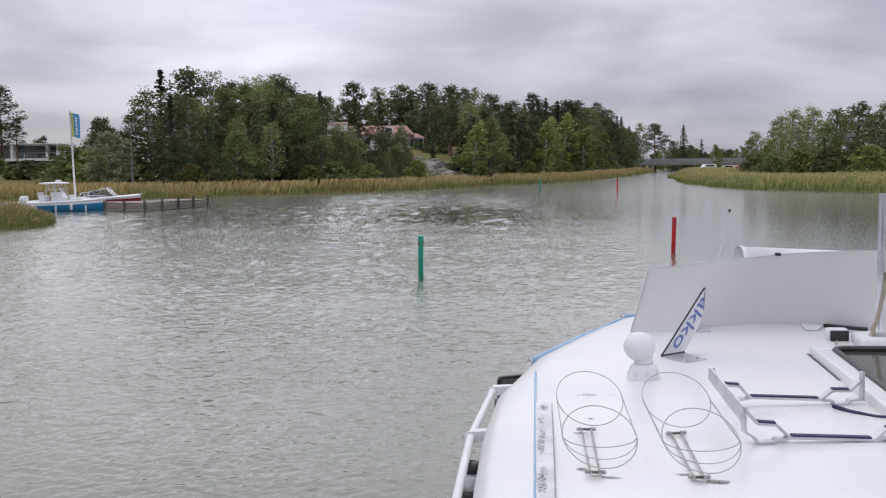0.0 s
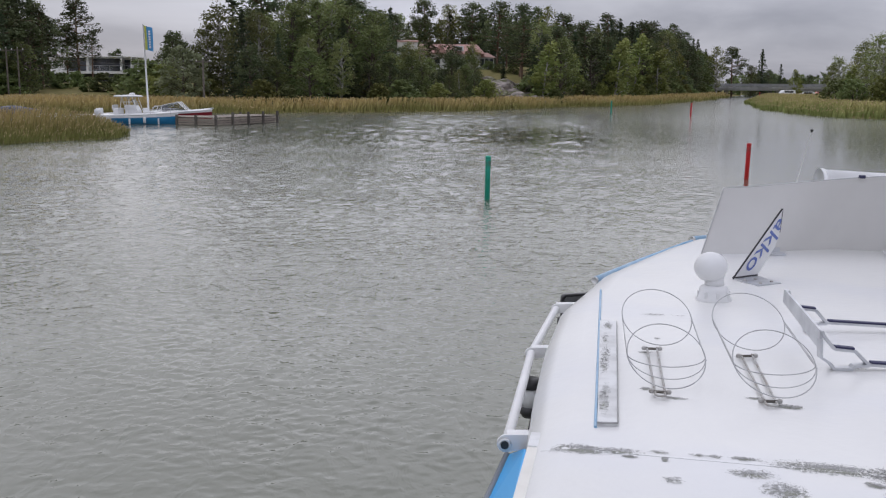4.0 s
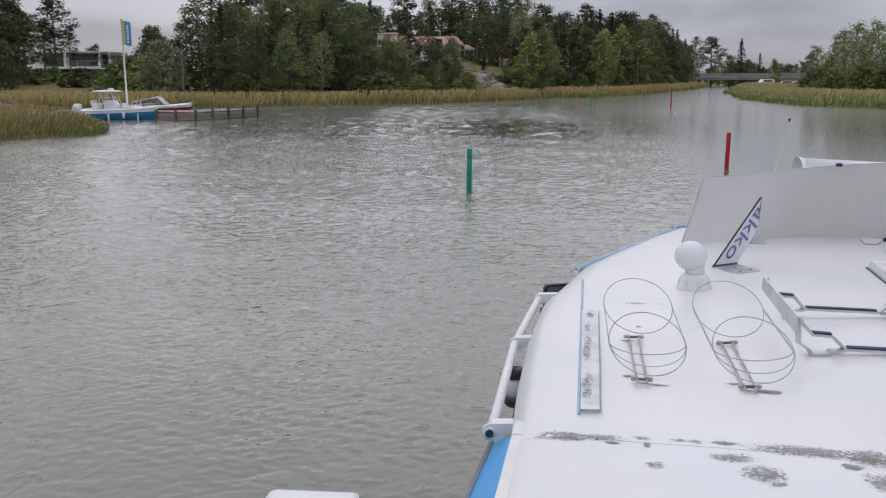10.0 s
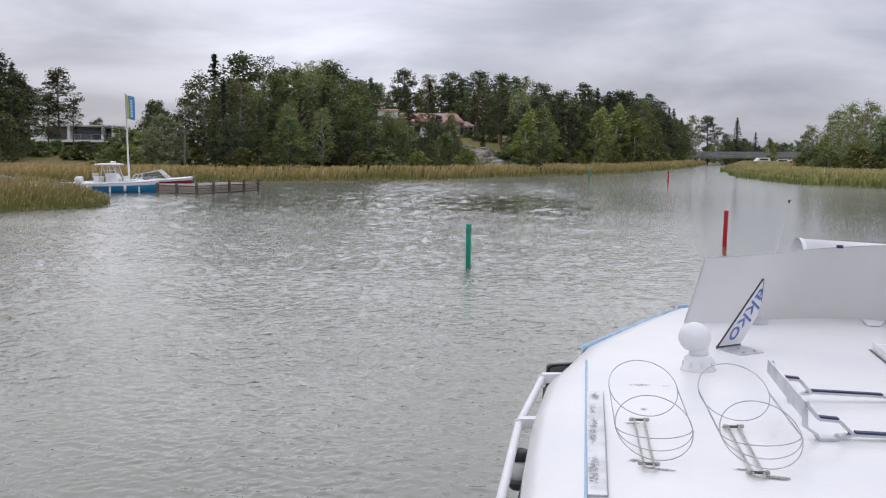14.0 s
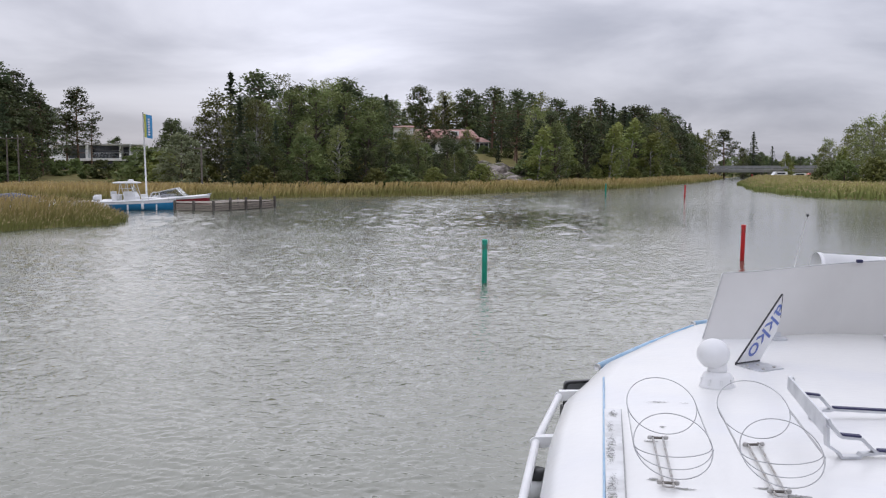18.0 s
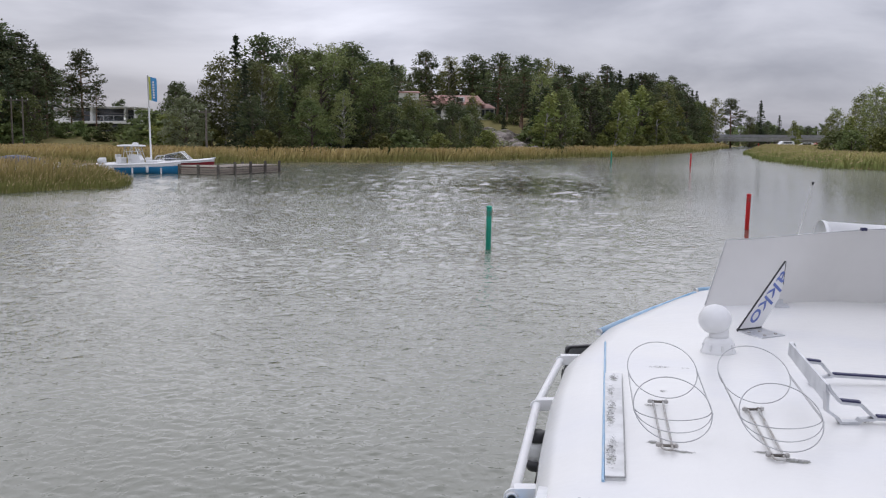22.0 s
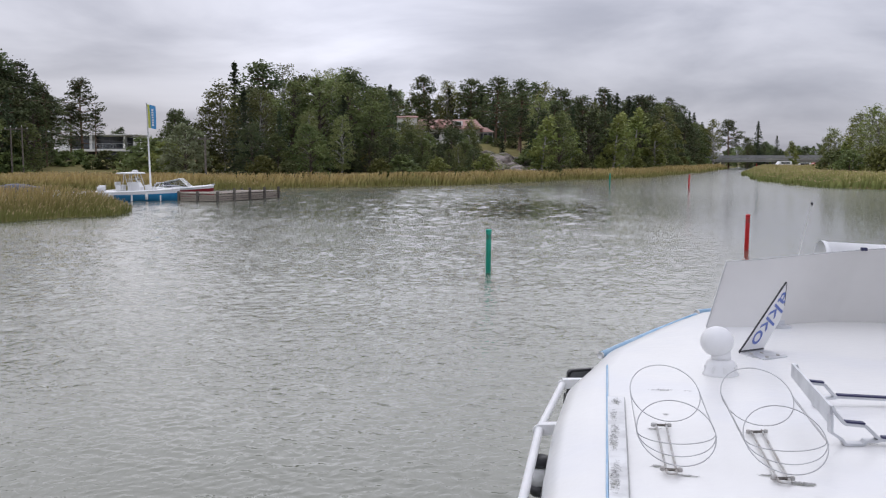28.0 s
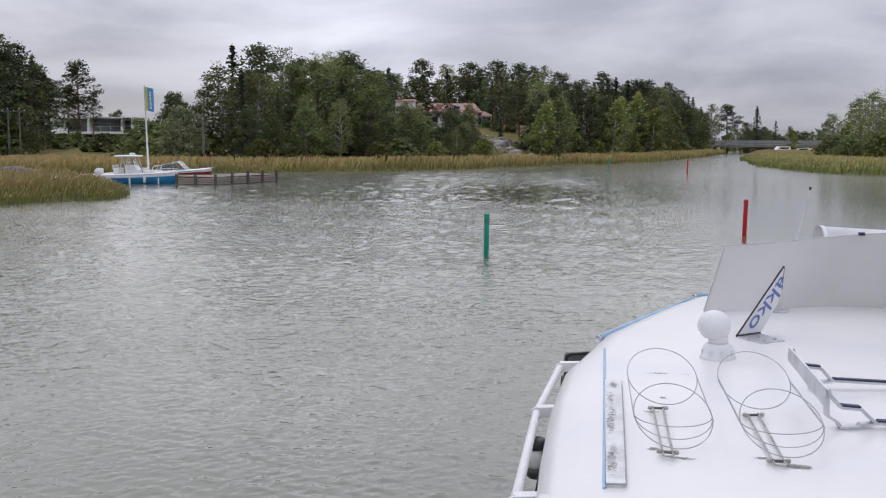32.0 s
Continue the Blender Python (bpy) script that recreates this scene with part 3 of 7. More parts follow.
gx = np.concatenate([[-3500, -2000, -1000, -600, -400, -260, -180, -130], np.arange(-100, 141, 2.5), [160, 200, 260, 340, 460, 650, 1000, 2000, 3500]])
gy = np.concatenate([[-3500, -1500, -600, -250, -100, -40, 0, 20], np.arange(30, 331, 2.5), [345, 370, 400, 450, 520, 620, 800, 1100, 1700, 2600, 3800]])
GX, GY = np.meshgrid(gx, gy)
GZ = land(GX, GY)[0]
nx, ny = len(gx), len(gy)
gverts = np.stack([GX.ravel(), GY.ravel(), GZ.ravel()], 1).tolist()
gfaces = [(j * nx + i, j * nx + i + 1, (j + 1) * nx + i + 1, (j + 1) * nx + i) for j in range(ny - 1) for i in range(nx - 1)]
ground = part("ground", mesh_of("ground", gverts, gfaces, "ground", smooth=True))
tagged(ground, "mossy grass ground rising gently behind the reed shores", "ground", kind="structure")
# water: wind ripples of many lengths and directions, stronger in gusts, on a sheet that widens with the distance
wg = np.random.default_rng(15)
w_d = np.concatenate([[-3600, -900, -200, -40, -8], np.geomspace(1.6, 4.9, 30), np.geomspace(5, 100, 760), np.geomspace(101, 170, 60), np.geomspace(180, 3800, 24)])
w_s = np.concatenate([[-60, -12, -3], np.linspace(-0.52, 0.52, 400), [3, 12, 60]])
WS, WD = np.meshgrid(w_s, w_d)
WX, WY = WS * np.maximum(np.abs(WD), 30 * (WD < 0) + 0.0), WD
gust = 0.5 + 0.5 * np.sin(0.11 * WX + 1.2 * np.sin(0.05 * WY) + 0.6) * np.sin(0.043 * WY + 0.9 * np.sin(0.09 * WX))
calm = np.clip((WX - 0.10 * WY - 0.5) / 5.5, 0, 1) * np.clip((WY - 10) / 14, 0, 1)
lull = np.exp(-((WX - 5.0 - 0.06 * (WY - 58)) / 4.4) ** 2 - ((WY - 58) / 15) ** 2) * (0.75 + 0.25 * np.sin(1.1 * WY + np.sin(0.9 * WX)))
gust = (0.78 + 0.45 * gust) * (1 - 0.86 * calm) * (1 - 0.55 * lull)
cell = 0.0042 * np.abs(WD)
WZ = np.zeros_like(WX)
for k in range(96):
    wl = 0.09 * (1.0 / 0.09) ** ((k + wg.random()) / 96)
    wa = radians(-98) + wg.normal(0, 0.7)
    kk = 2 * math.pi / wl
    fade = np.clip((wl / cell - 1.5) / 1.0, 0, 1)
    lee = np.clip(1.5 - wl / (0.017 * np.abs(WD) + 0.08), 0.15, 1) * np.clip(0.45 + wl / 0.22 + (WY - 12) / 14, 0.45, 1)
    WZ += 0.022 * lee * (0.3 / wl) ** 0.35 / kk * fade * np.sin(kk * (WX * math.cos(wa) + WY * math.sin(wa)) + wg.random() * 6.283)
# longer, short-crested waves out on the open reach
open_reach = np.clip((WY - 26) / 26, 0, 1)
for k in range(40):
    wl = 0.35 * (2.6 / 0.35) ** ((k + wg.random()) / 40)
    wa = radians(-100) + wg.normal(0, 0.55)
    kk = 2 * math.pi / wl
    WZ += (0.026 + 0.022 * np.clip((WY - 45) / 25, 0, 1)) / kk * open_reach * np.clip(2 - wl / (0.012 * np.abs(WD) + 0.05), 0, 1) * np.clip((wl / cell - 1.7) / 1.0, 0, 1) * np.sin(kk * (WX * math.cos(wa) + WY * math.sin(wa)) + wg.random() * 6.283)
WZ = WZ * gust * (1 - 0.2 * np.clip((WY - 20) / 30, 0, 1)) + 0.010 * (1 - calm) * np.sin(0.9 * WY + 0.35 * WX + np.sin(0.2 * WX)) * (np.abs(WD) < 170)
WZ[(WD < 1.6) | (WD > 170) | (np.abs(WS) > 0.53)] = 0
water = part("water", mesh_of("water", np.stack([WX.ravel(), WY.ravel(), WZ.ravel()], 1).tolist(),
                              [(j * len(w_s) + i, j * len(w_s) + i + 1, (j + 1) * len(w_s) + i + 1, (j + 1) * len(w_s) + i)
                               for j in range(len(w_d) - 1) for i in range(len(w_s) - 1)], "water", smooth=True))
tagged(water, "grey-green murky channel water with small wind ripples", "water", kind="structure")


# ---- reeds ----
def reeds(name, xs, ys, low, tall, wide, mats, label, plumes=0.5, seed=1):
    g = np.random.default_rng(seed)
    n = len(xs)
    z0 = np.minimum(land(xs, ys)[0], 0.25) - 0.1
    hl, dn, de, ds = land(xs, ys)
    edge = np.where(ds > -1, 0.35 + 0.65 * np.clip((ds + 0.5) / 4.5, 0, 1), 0.6 + 0.4 * np.clip((np.maximum(dn, de) + 0.5) / 2.5, 0, 1))
    patchy = 0.5 + 0.5 * np.sin(xs * 0.45 + 2 * np.sin(ys * 0.31)) * np.sin(ys * 0.38)
    hh = (low + (tall - low) * (0.70 * patchy + 0.30 * g.random(n))) * edge
    a = g.random(n) * math.pi
    lean, la = g.normal(0.20, 0.17, n) * hh, g.normal(0.4, 0.9, n)
    w = wide * (0.6 + 0.8 * g.random(n))
    cx, cy = np.cos(a) * w / 2, np.sin(a) * w / 2
    lx, ly = np.cos(la) * lean, np.sin(la) * lean
    rows = []
    for f, k, q in ((0, 1.0, 0), (0.55, 1.0, 0.3), (1.0, 0.6, 1.0)):
        px, py, pz = xs + lx * q, ys + ly * q, z0 + hh * f
        rows.append((np.stack([px - cx * k, py - cy * k, pz], 1), np.stack([px + cx * k, py + cy * k, pz], 1)))
    quads = [np.stack([rows[i][0], rows[i][1], rows[i + 1][1], rows[i + 1][0]], 1) for i in (0, 1)]
    pick = g.random(n) < plumes
    tx, ty, tz = (xs + lx)[pick], (ys + ly)[pick], (z0 + hh)[pick]
    m = len(tx)
    pw, ph = wide * (1.1 + g.random(m)), 0.11 + 0.11 * g.random(m)
    pa = g.random(m) * math.pi
    ux, uy = np.cos(pa) * pw / 2, np.sin(pa) * pw / 2
    dx = g.normal(0.05, 0.05, m)
    base = tz - 0.06
    plume = np.stack([np.stack([tx - ux * 0.3, ty - uy * 0.3, base], 1), np.stack([tx + ux * 0.6, ty + uy * 0.6, base + ph * 0.35], 1),
                      np.stack([tx + dx, ty, base + ph], 1), np.stack([tx - ux * 0.6 + dx / 2, ty - uy * 0.6, base + ph * 0.5], 1)], 1)
    allq = np.concatenate(quads + [plume])
    me = mesh_of(name, allq.reshape(-1, 3).tolist(), np.arange(len(allq) * 4).reshape(-1, 4).tolist(), [mats, "plume"],
                 np.concatenate([np.zeros(2 * n, np.int32), np.ones(m, np.int32)]))
    return tagged(part(name, me), label, "reeds", kind="stuff")


def scatter(x0, x1, y0, y1, n, keep, seed):
    g = np.random.default_rng(seed)
    xs, ys = x0 + (x1 - x0) * g.random(n), y0 + (y1 - y0) * g.random(n)
    h, dn, de, ds = land(xs, ys)
    ok = keep(xs, ys, dn, de, ds, g.random(n))
    return xs[ok], ys[ok]


sx, sy = scatter(-62, -15, 30, 66, 84000, lambda x, y, dn, de, ds, u: (ds > -0.4) & (u < np.where(ds < 2.5, 1, 0.45)), 11)
reeds("reed_bed", sx, sy, 0.9, 1.62, 0.04, "reed_spit", "green and straw-coloured common reed on a low spit in the water", 0.28, 2)
sx, sy = scatter(-105, 90, 84, 290, 470000, lambda x, y, dn, de, ds, u: (dn > -0.5) & (dn < np.where(x < -24, 38, np.where(x > 20, 6, 10)))
                 & (u < np.where(dn < 2.5, 1, 0.5) * np.where(x > 25, 0.6, 1)), 12)
reeds("reed_bed", sx, sy, 1.05, 1.55, 0.12, "reed_belt", "dry tan reed belt with brown plumes along the wooded shore", 0.25, 3)
sx, sy = scatter(36, 150, 40, 285, 330000, lambda x, y, dn, de, ds, u: (de > -0.4) & (de < 24) & (u < np.where(de < 2.5, 1, 0.45)), 13)
reeds("reed_bed", sx, sy, 0.85, 1.35, 0.115, "reed_east", "wide green and tan reed bed beside the channel bend", 0.25, 4)


from mathutils.bvhtree import BVHTree


# ---- trees ----
def leaves_at(g, centres, spread, per, size, aspect=1.0, droop=0.0, flat=1.0):
    """Leaf clumps: small quads scattered round each centre."""
    c = np.repeat(np.asarray(centres), per, axis=0)
    s = np.repeat(np.broadcast_to(np.asarray(spread, float), (len(centres),)), per)
    d = g.normal(size=(len(c), 3))
    d /= np.linalg.norm(d, axis=1)[:, None]
    p = c + d * (s * g.random(len(c)) ** 0.45)[:, None] * np.array([1, 1, flat])
    u = g.normal(size=(len(c), 3))
    u[:, 2] = u[:, 2] * 0.6 - droop
    u /= np.linalg.norm(u, axis=1)[:, None]
    n = d * 0.6 + g.normal(size=(len(c), 3)) * 0.7 + np.array([0, 0, 0.35])
    w = np.cross(u, n)
    w /= np.linalg.norm(w, axis=1)[:, None] + 1e-9
    k = size * (0.6 + 0.8 * g.random(len(c)))
    u, w = u * (k * aspect)[:, None] / 2, w * k[:, None] / 2
    return np.stack([p - u, p + w * 0.9, p + u, p - w], 1)


def tree_kind(name, label, trunk_pts, trunk_r, limbs, quads, bark, leaf, category="tree"):
    root = thing(name, label, category)
    s = Shape().tube(trunk_pts, trunk_r, 7)
    for pts, r in limbs:
        s.tube(pts, r, 4, cap=False)
    part("trunk", s.mesh("trunk", bark, True), root)
    part("crown", mesh_of("crown", quads.reshape(-1, 3).tolist(), np.arange(len(quads) * 4).reshape(-1, 4).tolist(), leaf), root)
    return root


def broadleaf(name, label, h, r, low, clumps, per, leaf, bark, seed, size=0.26, peak=0.45, droop=0.0, category="tree", spread=0.085):
    g = np.random.default_rng(seed)
    lean = g.normal(0, 0.02 * h, 2)
    pts = [(lean[0] * f * f + 0.02 * h * math.sin(5 * f + seed), lean[1] * f * f, h * 0.93 * f) for f in np.linspace(0, 1, 9)]
    rad = [0.016 * h * (1 - f) ** 0.8 + 0.02 for f in np.linspace(0, 1, 9)]
    cs, limbs = [], []
    lobes = [(g.random() * 2 * math.pi, 0.65 + 0.5 * g.random()) for _ in range(5)]
    for i in range(clumps):
        f = (i + g.random()) / clumps
        prof = max(0.12, math.sin(math.pi * min(1, max(0, f ** (math.log(0.5) / math.log(peak)))))) ** 0.5
        a = g.random() * 2 * math.pi
        lobe = 0.78 + 0.3 * sum(math.cos(a - la + 3 * f) * (lr - 0.8) for la, lr in lobes)
        rr = r * prof * lobe * (0.25 + 0.75 * g.random() ** 0.5)
        z = h * (low + (1 - low) * f)
        x0, y0 = lean * (z / h) ** 2
        cs.append((x0 + rr * math.cos(a), y0 + rr * math.sin(a), z + g.normal(0, 0.02 * h)))
        if i % 3 == 0:
            zb = max(0.12 * h, z - 0.45 * rr - 0.05 * h)
            st = Vector((*(lean * (zb / h) ** 2), zb))
            en = Vector(cs[-1])
            limbs.append(([st, (st + en) / 2 + Vector((0, 0, 0.02 * h)), en], [0.006 * h, 0.004 * h, 0.0015 * h]))
    spr = h * spread * (0.55 + 0.75 * g.random(clumps))
    q = leaves_at(g, cs, spr, int(per * 0.82), size * 1.08, 1.25, droop, 0.75)
    return tree_kind(name, label, pts, rad, limbs, q, bark, leaf, category)


def pine(label, h, r, low, clumps, per, seed, dead=False):
    g = np.random.default_rng(seed)
    bend = g.normal(0, 0.025 * h, 2)
    pts = [(bend[0] * math.sin(2.4 * f), bend[1] * f, h * 0.97 * f) for f in np.linspace(0, 1, 9)]
    rad = [0.013 * h * (1 - f) ** 0.7 + 0.02 for f in np.linspace(0, 1, 9)]
    cs, limbs, spr = [], [], []
    for i in range(clumps):
        f = (i + g.random()) / clumps
        prof = (0.62 + 0.38 * math.sin(math.pi * min(1, f * 1.1 + 0.1))) * math.sqrt(max(0.02, 1 - f ** 3)) * (0.85 + 0.18 * math.sin(11 * f + seed))
        a = g.random() * 2 * math.pi
        rr = 1.15 * r * prof * (0.15 + 0.95 * g.random() ** 0.55)
        z = h * (low + (0.99 - low) * f) + 0.10 * rr
        st = Vector((bend[0] * math.sin(2.4 * z / h), bend[1] * z / h, z - 0.03 * h))
        en = Vector((st.x + rr * math.cos(a), st.y + rr * math.sin(a), z + g.normal(0, 0.012 * h)))
        cs.append(en[:])
        spr.append(h * 0.06 * (0.45 + 0.9 * g.random()))
        if i % 2 == 0:
            limbs.append(([st, (st + en) / 2, en], [0.0055 * h, 0.004 * h, 0.0015 * h]))
    for k in range(7):
        a, z = g.random() * 6.3, h * (0.2 + 0.3 * g.random())
        limbs.append(([(0, 0, z), (0.09 * h * math.cos(a), 0.09 * h * math.sin(a), z - 0.01 * h)], [0.003 * h, 0.001 * h]))
    q = leaves_at(g, cs, spr, int(per * 0.9), 0.185, 1.9, 0.0, 0.66)
    return tree_kind("pine_tree", label, pts, rad, limbs, q, "pine_bark", "needle")


def spruce(label, h, r, seed, sparse=1.0, levels=34):
    g = np.random.default_rng(seed)
    pts = [(0, 0, h * f) for f in np.linspace(0, 1, 8)]
    rad = [0.011 * h * (1 - f) + 0.015 for f in np.linspace(0, 1, 8)]
    cs, spr, limbs = [], [], []
    for i in range(levels):
        f = (i + 0.4 * g.random()) / levels
        z = h * (0.08 + 0.91 * f)
        ln = r * (1 - f) ** 0.9 * (0.7 + 0.45 * g.random()) + 0.06
        for k in range(6):
            if g.random() > sparse:
                continue
            a = 6.283 * (k + g.random() * 0.7) / 6
            z = h * (0.08 + 0.91 * f) + g.normal(0, 0.45 * h / levels)
            ln2 = ln * (0.7 + 0.5 * g.random())
            for s in np.linspace(0.2, 1, max(2, int(ln / 0.34))):
                cs.append((ln2 * s * math.cos(a), ln2 * s * math.sin(a), z - 0.32 * ln2 * s + 0.16 * ln2 * s * s))
                spr.append((0.07 + 0.26 * (1 - abs(s - 0.5))) * min(1, 0.25 + 0.6 * ln))
            if k == 0:
                limbs.append(([(0, 0, z), (ln * math.cos(a), ln * math.sin(a), z - 0.14 * ln)], [0.03, 0.008]))
    q = leaves_at(g, cs, spr, 5, 0.18, 2.2, 0.6, 0.7)
    return tree_kind("spruce_tree", label, pts, rad, limbs, q, "bark", "spruce_needle")


KINDS = {
    "birch1": (broadleaf("birch_tree", "tall slender birch with pale bark and light drooping leaves", 12, 2.5, 0.2, 120, 38, "leaf_birch", "birch_bark", 21, 0.16, 0.42, 0.7, spread=0.066), 12),
    "birch2": (broadleaf("birch_tree", "tall birch with a thin see-through top", 12, 2.4, 0.22, 96, 32, "leaf_bright", "birch_bark", 22, 0.15, 0.40, 0.7, spread=0.062), 12),
    "birch3": (broadleaf("birch_tree", "birch with sparse greying autumn leaves", 12, 2.5, 0.26, 96, 30, "leaf_pale", "birch_bark", 29, 0.13, 0.46, 0.5, spread=0.06), 12),
    "alder1": (broadleaf("alder_tree", "dense dark green alder at the wood's edge", 9, 2.9, 0.04, 140, 34, "leaf_green", "bark", 23, 0.18, 0.38, spread=0.07), 9),
    "alder2": (broadleaf("alder_tree", "broad dark leafy alder with a rounded crown", 9, 3.2, 0.03, 140, 34, "leaf_dark", "bark", 24, 0.18, 0.36, spread=0.07), 9),
    "alder3": (broadleaf("aspen_tree", "mid-green aspen with a narrow uneven crown", 11, 2.6, 0.06, 130, 36, "leaf_green", "bark", 25, 0.18, 0.40, spread=0.064), 11),
    "bright": (broadleaf("young_birch", "young yellow-green birch before the dark wood", 6, 1.4, 0.05, 60, 30, "leaf_bright", "birch_bark", 26, 0.2, 0.36, 0.4), 6),
    "yellow": (broadleaf("young_rowan", "small rowan with yellow autumn leaves", 5, 1.0, 0.08, 40, 26, "leaf_yellow", "bark", 27, 0.18, 0.45), 5),
    "willow": (broadleaf("willow_tree", "silvery pale green willow with a round crown", 7, 3.1, 0.03, 130, 40, "leaf_silver", "bark", 28, 0.2, 0.42, 0.5, spread=0.075), 7),
    "bush": (broadleaf("willow_bush", "low leafy green willow bush", 3, 1.9, 0.02, 60, 36, "leaf_green", "bark", 30, 0.19, 0.35, category="bush", spread=0.15), 3),
    "bush2": (broadleaf("shore_bush", "low bright green shrub at the shore", 3, 1.6, 0.02, 56, 32, "leaf_bright", "bark", 31, 0.18, 0.35, category="bush", spread=0.15), 3),
    "pine1": (pine("tall pine with a bare reddish trunk and flat crown", 14, 3.0, 0.45, 88, 38, 41), 14),
    "pine2": (pine("pine with a full rounded dark crown", 14, 3.1, 0.26, 118, 36, 42), 14),
    "pine3": (pine("thin pine with a small ragged crown", 14, 2.3, 0.5, 56, 36, 43), 14),
    "spruce1": (spruce("dark narrow spruce with drooping boughs", 14, 2.5, 51), 14),
    "spruce2": (spruce("tall spruce with a sparse pointed top", 14, 2.1, 52, 0.8, 30), 14),
}
sites = {k: [] for k in KINDS}


def plant(kind, x, y, tall, turn=None, wide=1.0):
    g = rng.random(3)
    s = tall / KINDS[kind][1]
    w = s * wide * (1.15 + 0.35 * g[0])
    m = Matrix.LocRotScale((x, y, height(x, y) - 0.08), Euler((0.03 * (g[1] - 0.5), 0.03 * (g[2] - 0.5), turn if turn is not None else g[0] * 40)), (w, w, s))
    sites[kind].append(m)


def top_limit(x, y):
    """The height that the wood's canopy reaches, along its length as seen over the water."""
    b = math.degrees(math.atan2(x, y))
    ang = np.interp(b, (-16, -13.9, -13.2, -12.4, -11.5, -10, -8.4, -7, -5.2, -4, -2.6, -1, 0.5, 2, 4, 5.6, 7, 9, 12, 13.5, 15, 16.5, 18, 20, 22, 30),
                    (1.6, 2.6, 4.2, 4.9, 5.2, 5.1, 4.9, 4.8, 4.7, 4.1, 4.3, 4.1, 4.4, 4.4, 4.5, 4.2, 3.8, 3.9, 3.8, 3.1, 2.4, 1.9, 1.5, 1.7, 2.8, 2.6))
    return 2.9 + math.tan(radians(float(ang))) * math.hypot(x, y)


# the wooded hill along the north shore, from its edge inwards
for row, (inl, step, lo, hi) in enumerate(((11, 3.3, 0.42, 0.74), (15, 3.5, 0.6, 0.88), (21, 3.8, 0.72, 0.97), (28, 4.4, 0.76, 1.03),
                                           (42, 5.4, 0.78, 1.03), (74, 5.0, 0.8, 0.98), (88, 6.0, 0.86, 1.0))):
    x = -38.0 + row * 1.3
    while x < 80:
        x += step * (0.7 + 0.6 * rng.random())
        slope = 1.0 if x < 20 else 0.55
        y = float(np.interp(x, SHORE_X, SHORE_Y)) + inl / slope * (0.93 + 0.14 * rng.random())
        if x < -24.2 - row * 0.75 or y > 330 or (row == 0 and x < -21.5):
            continue
        if -8 < x < 12 and 165 < y < 183 or (4.5 < x < 14 and 138 < y < 152):
            continue
        lim = top_limit(x, y) - height(x, y)
        bearing = 784 + 1765 * x / y
        if 702 < bearing < 935 and y < 173:  # the villa looks out over lower trees and a bare slope
            if bearing > 843:
                continue
            lim = min(lim, 2.9 + 42 / 1765 * y - height(x, y))
        tall = lim * (lo + (hi - lo) * rng.random())
        if tall < 3:
            continue
        u = rng.random()
        east = x > 6
        if row == 0:
            kind = "alder1" if u < 0.25 else "alder2" if u < 0.42 else "alder3" if u < 0.58 else "birch1" if u < 0.78 else "bright" if u < 0.93 else "pine3"
        elif row < 3:
            kind = ("pine1" if u < 0.2 else "spruce2" if u < 0.45 else "spruce1" if u < 0.62 else "pine3" if u < 0.72 else "birch1" if u < 0.86 else "alder3") if east else \
                   ("alder2" if u < 0.2 else "alder3" if u < 0.38 else "birch1" if u < 0.64 else "spruce1" if u < 0.78 else "pine2" if u < 0.88 else "birch2")
        else:
            kind = ("pine1" if u < 0.24 else "pine2" if u < 0.40 else "spruce1" if u < 0.66 else "spruce2" if u < 0.82 else "birch2" if u < 0.88 else "pine3") if east else \
                   ("birch2" if u < 0.15 else "birch3" if u < 0.3 else "pine2" if u < 0.5 else "spruce1" if u < 0.72 else "pine1" if u < 0.86 else "birch1")
        plant(kind, x, y, min(tall, 17))
        if row == 0 and rng.random() < 0.75:
            plant("bush" if rng.random() < 0.7 else "bush2", x + 1.5, y - 2.5, 1.8 + 1.6 * rng.random())


def at(px, d):
    """A place d metres ahead on a bearing given in steps of 1/1765, counted from 784 straight ahead."""
    return (px - 784) / 1765 * d, d


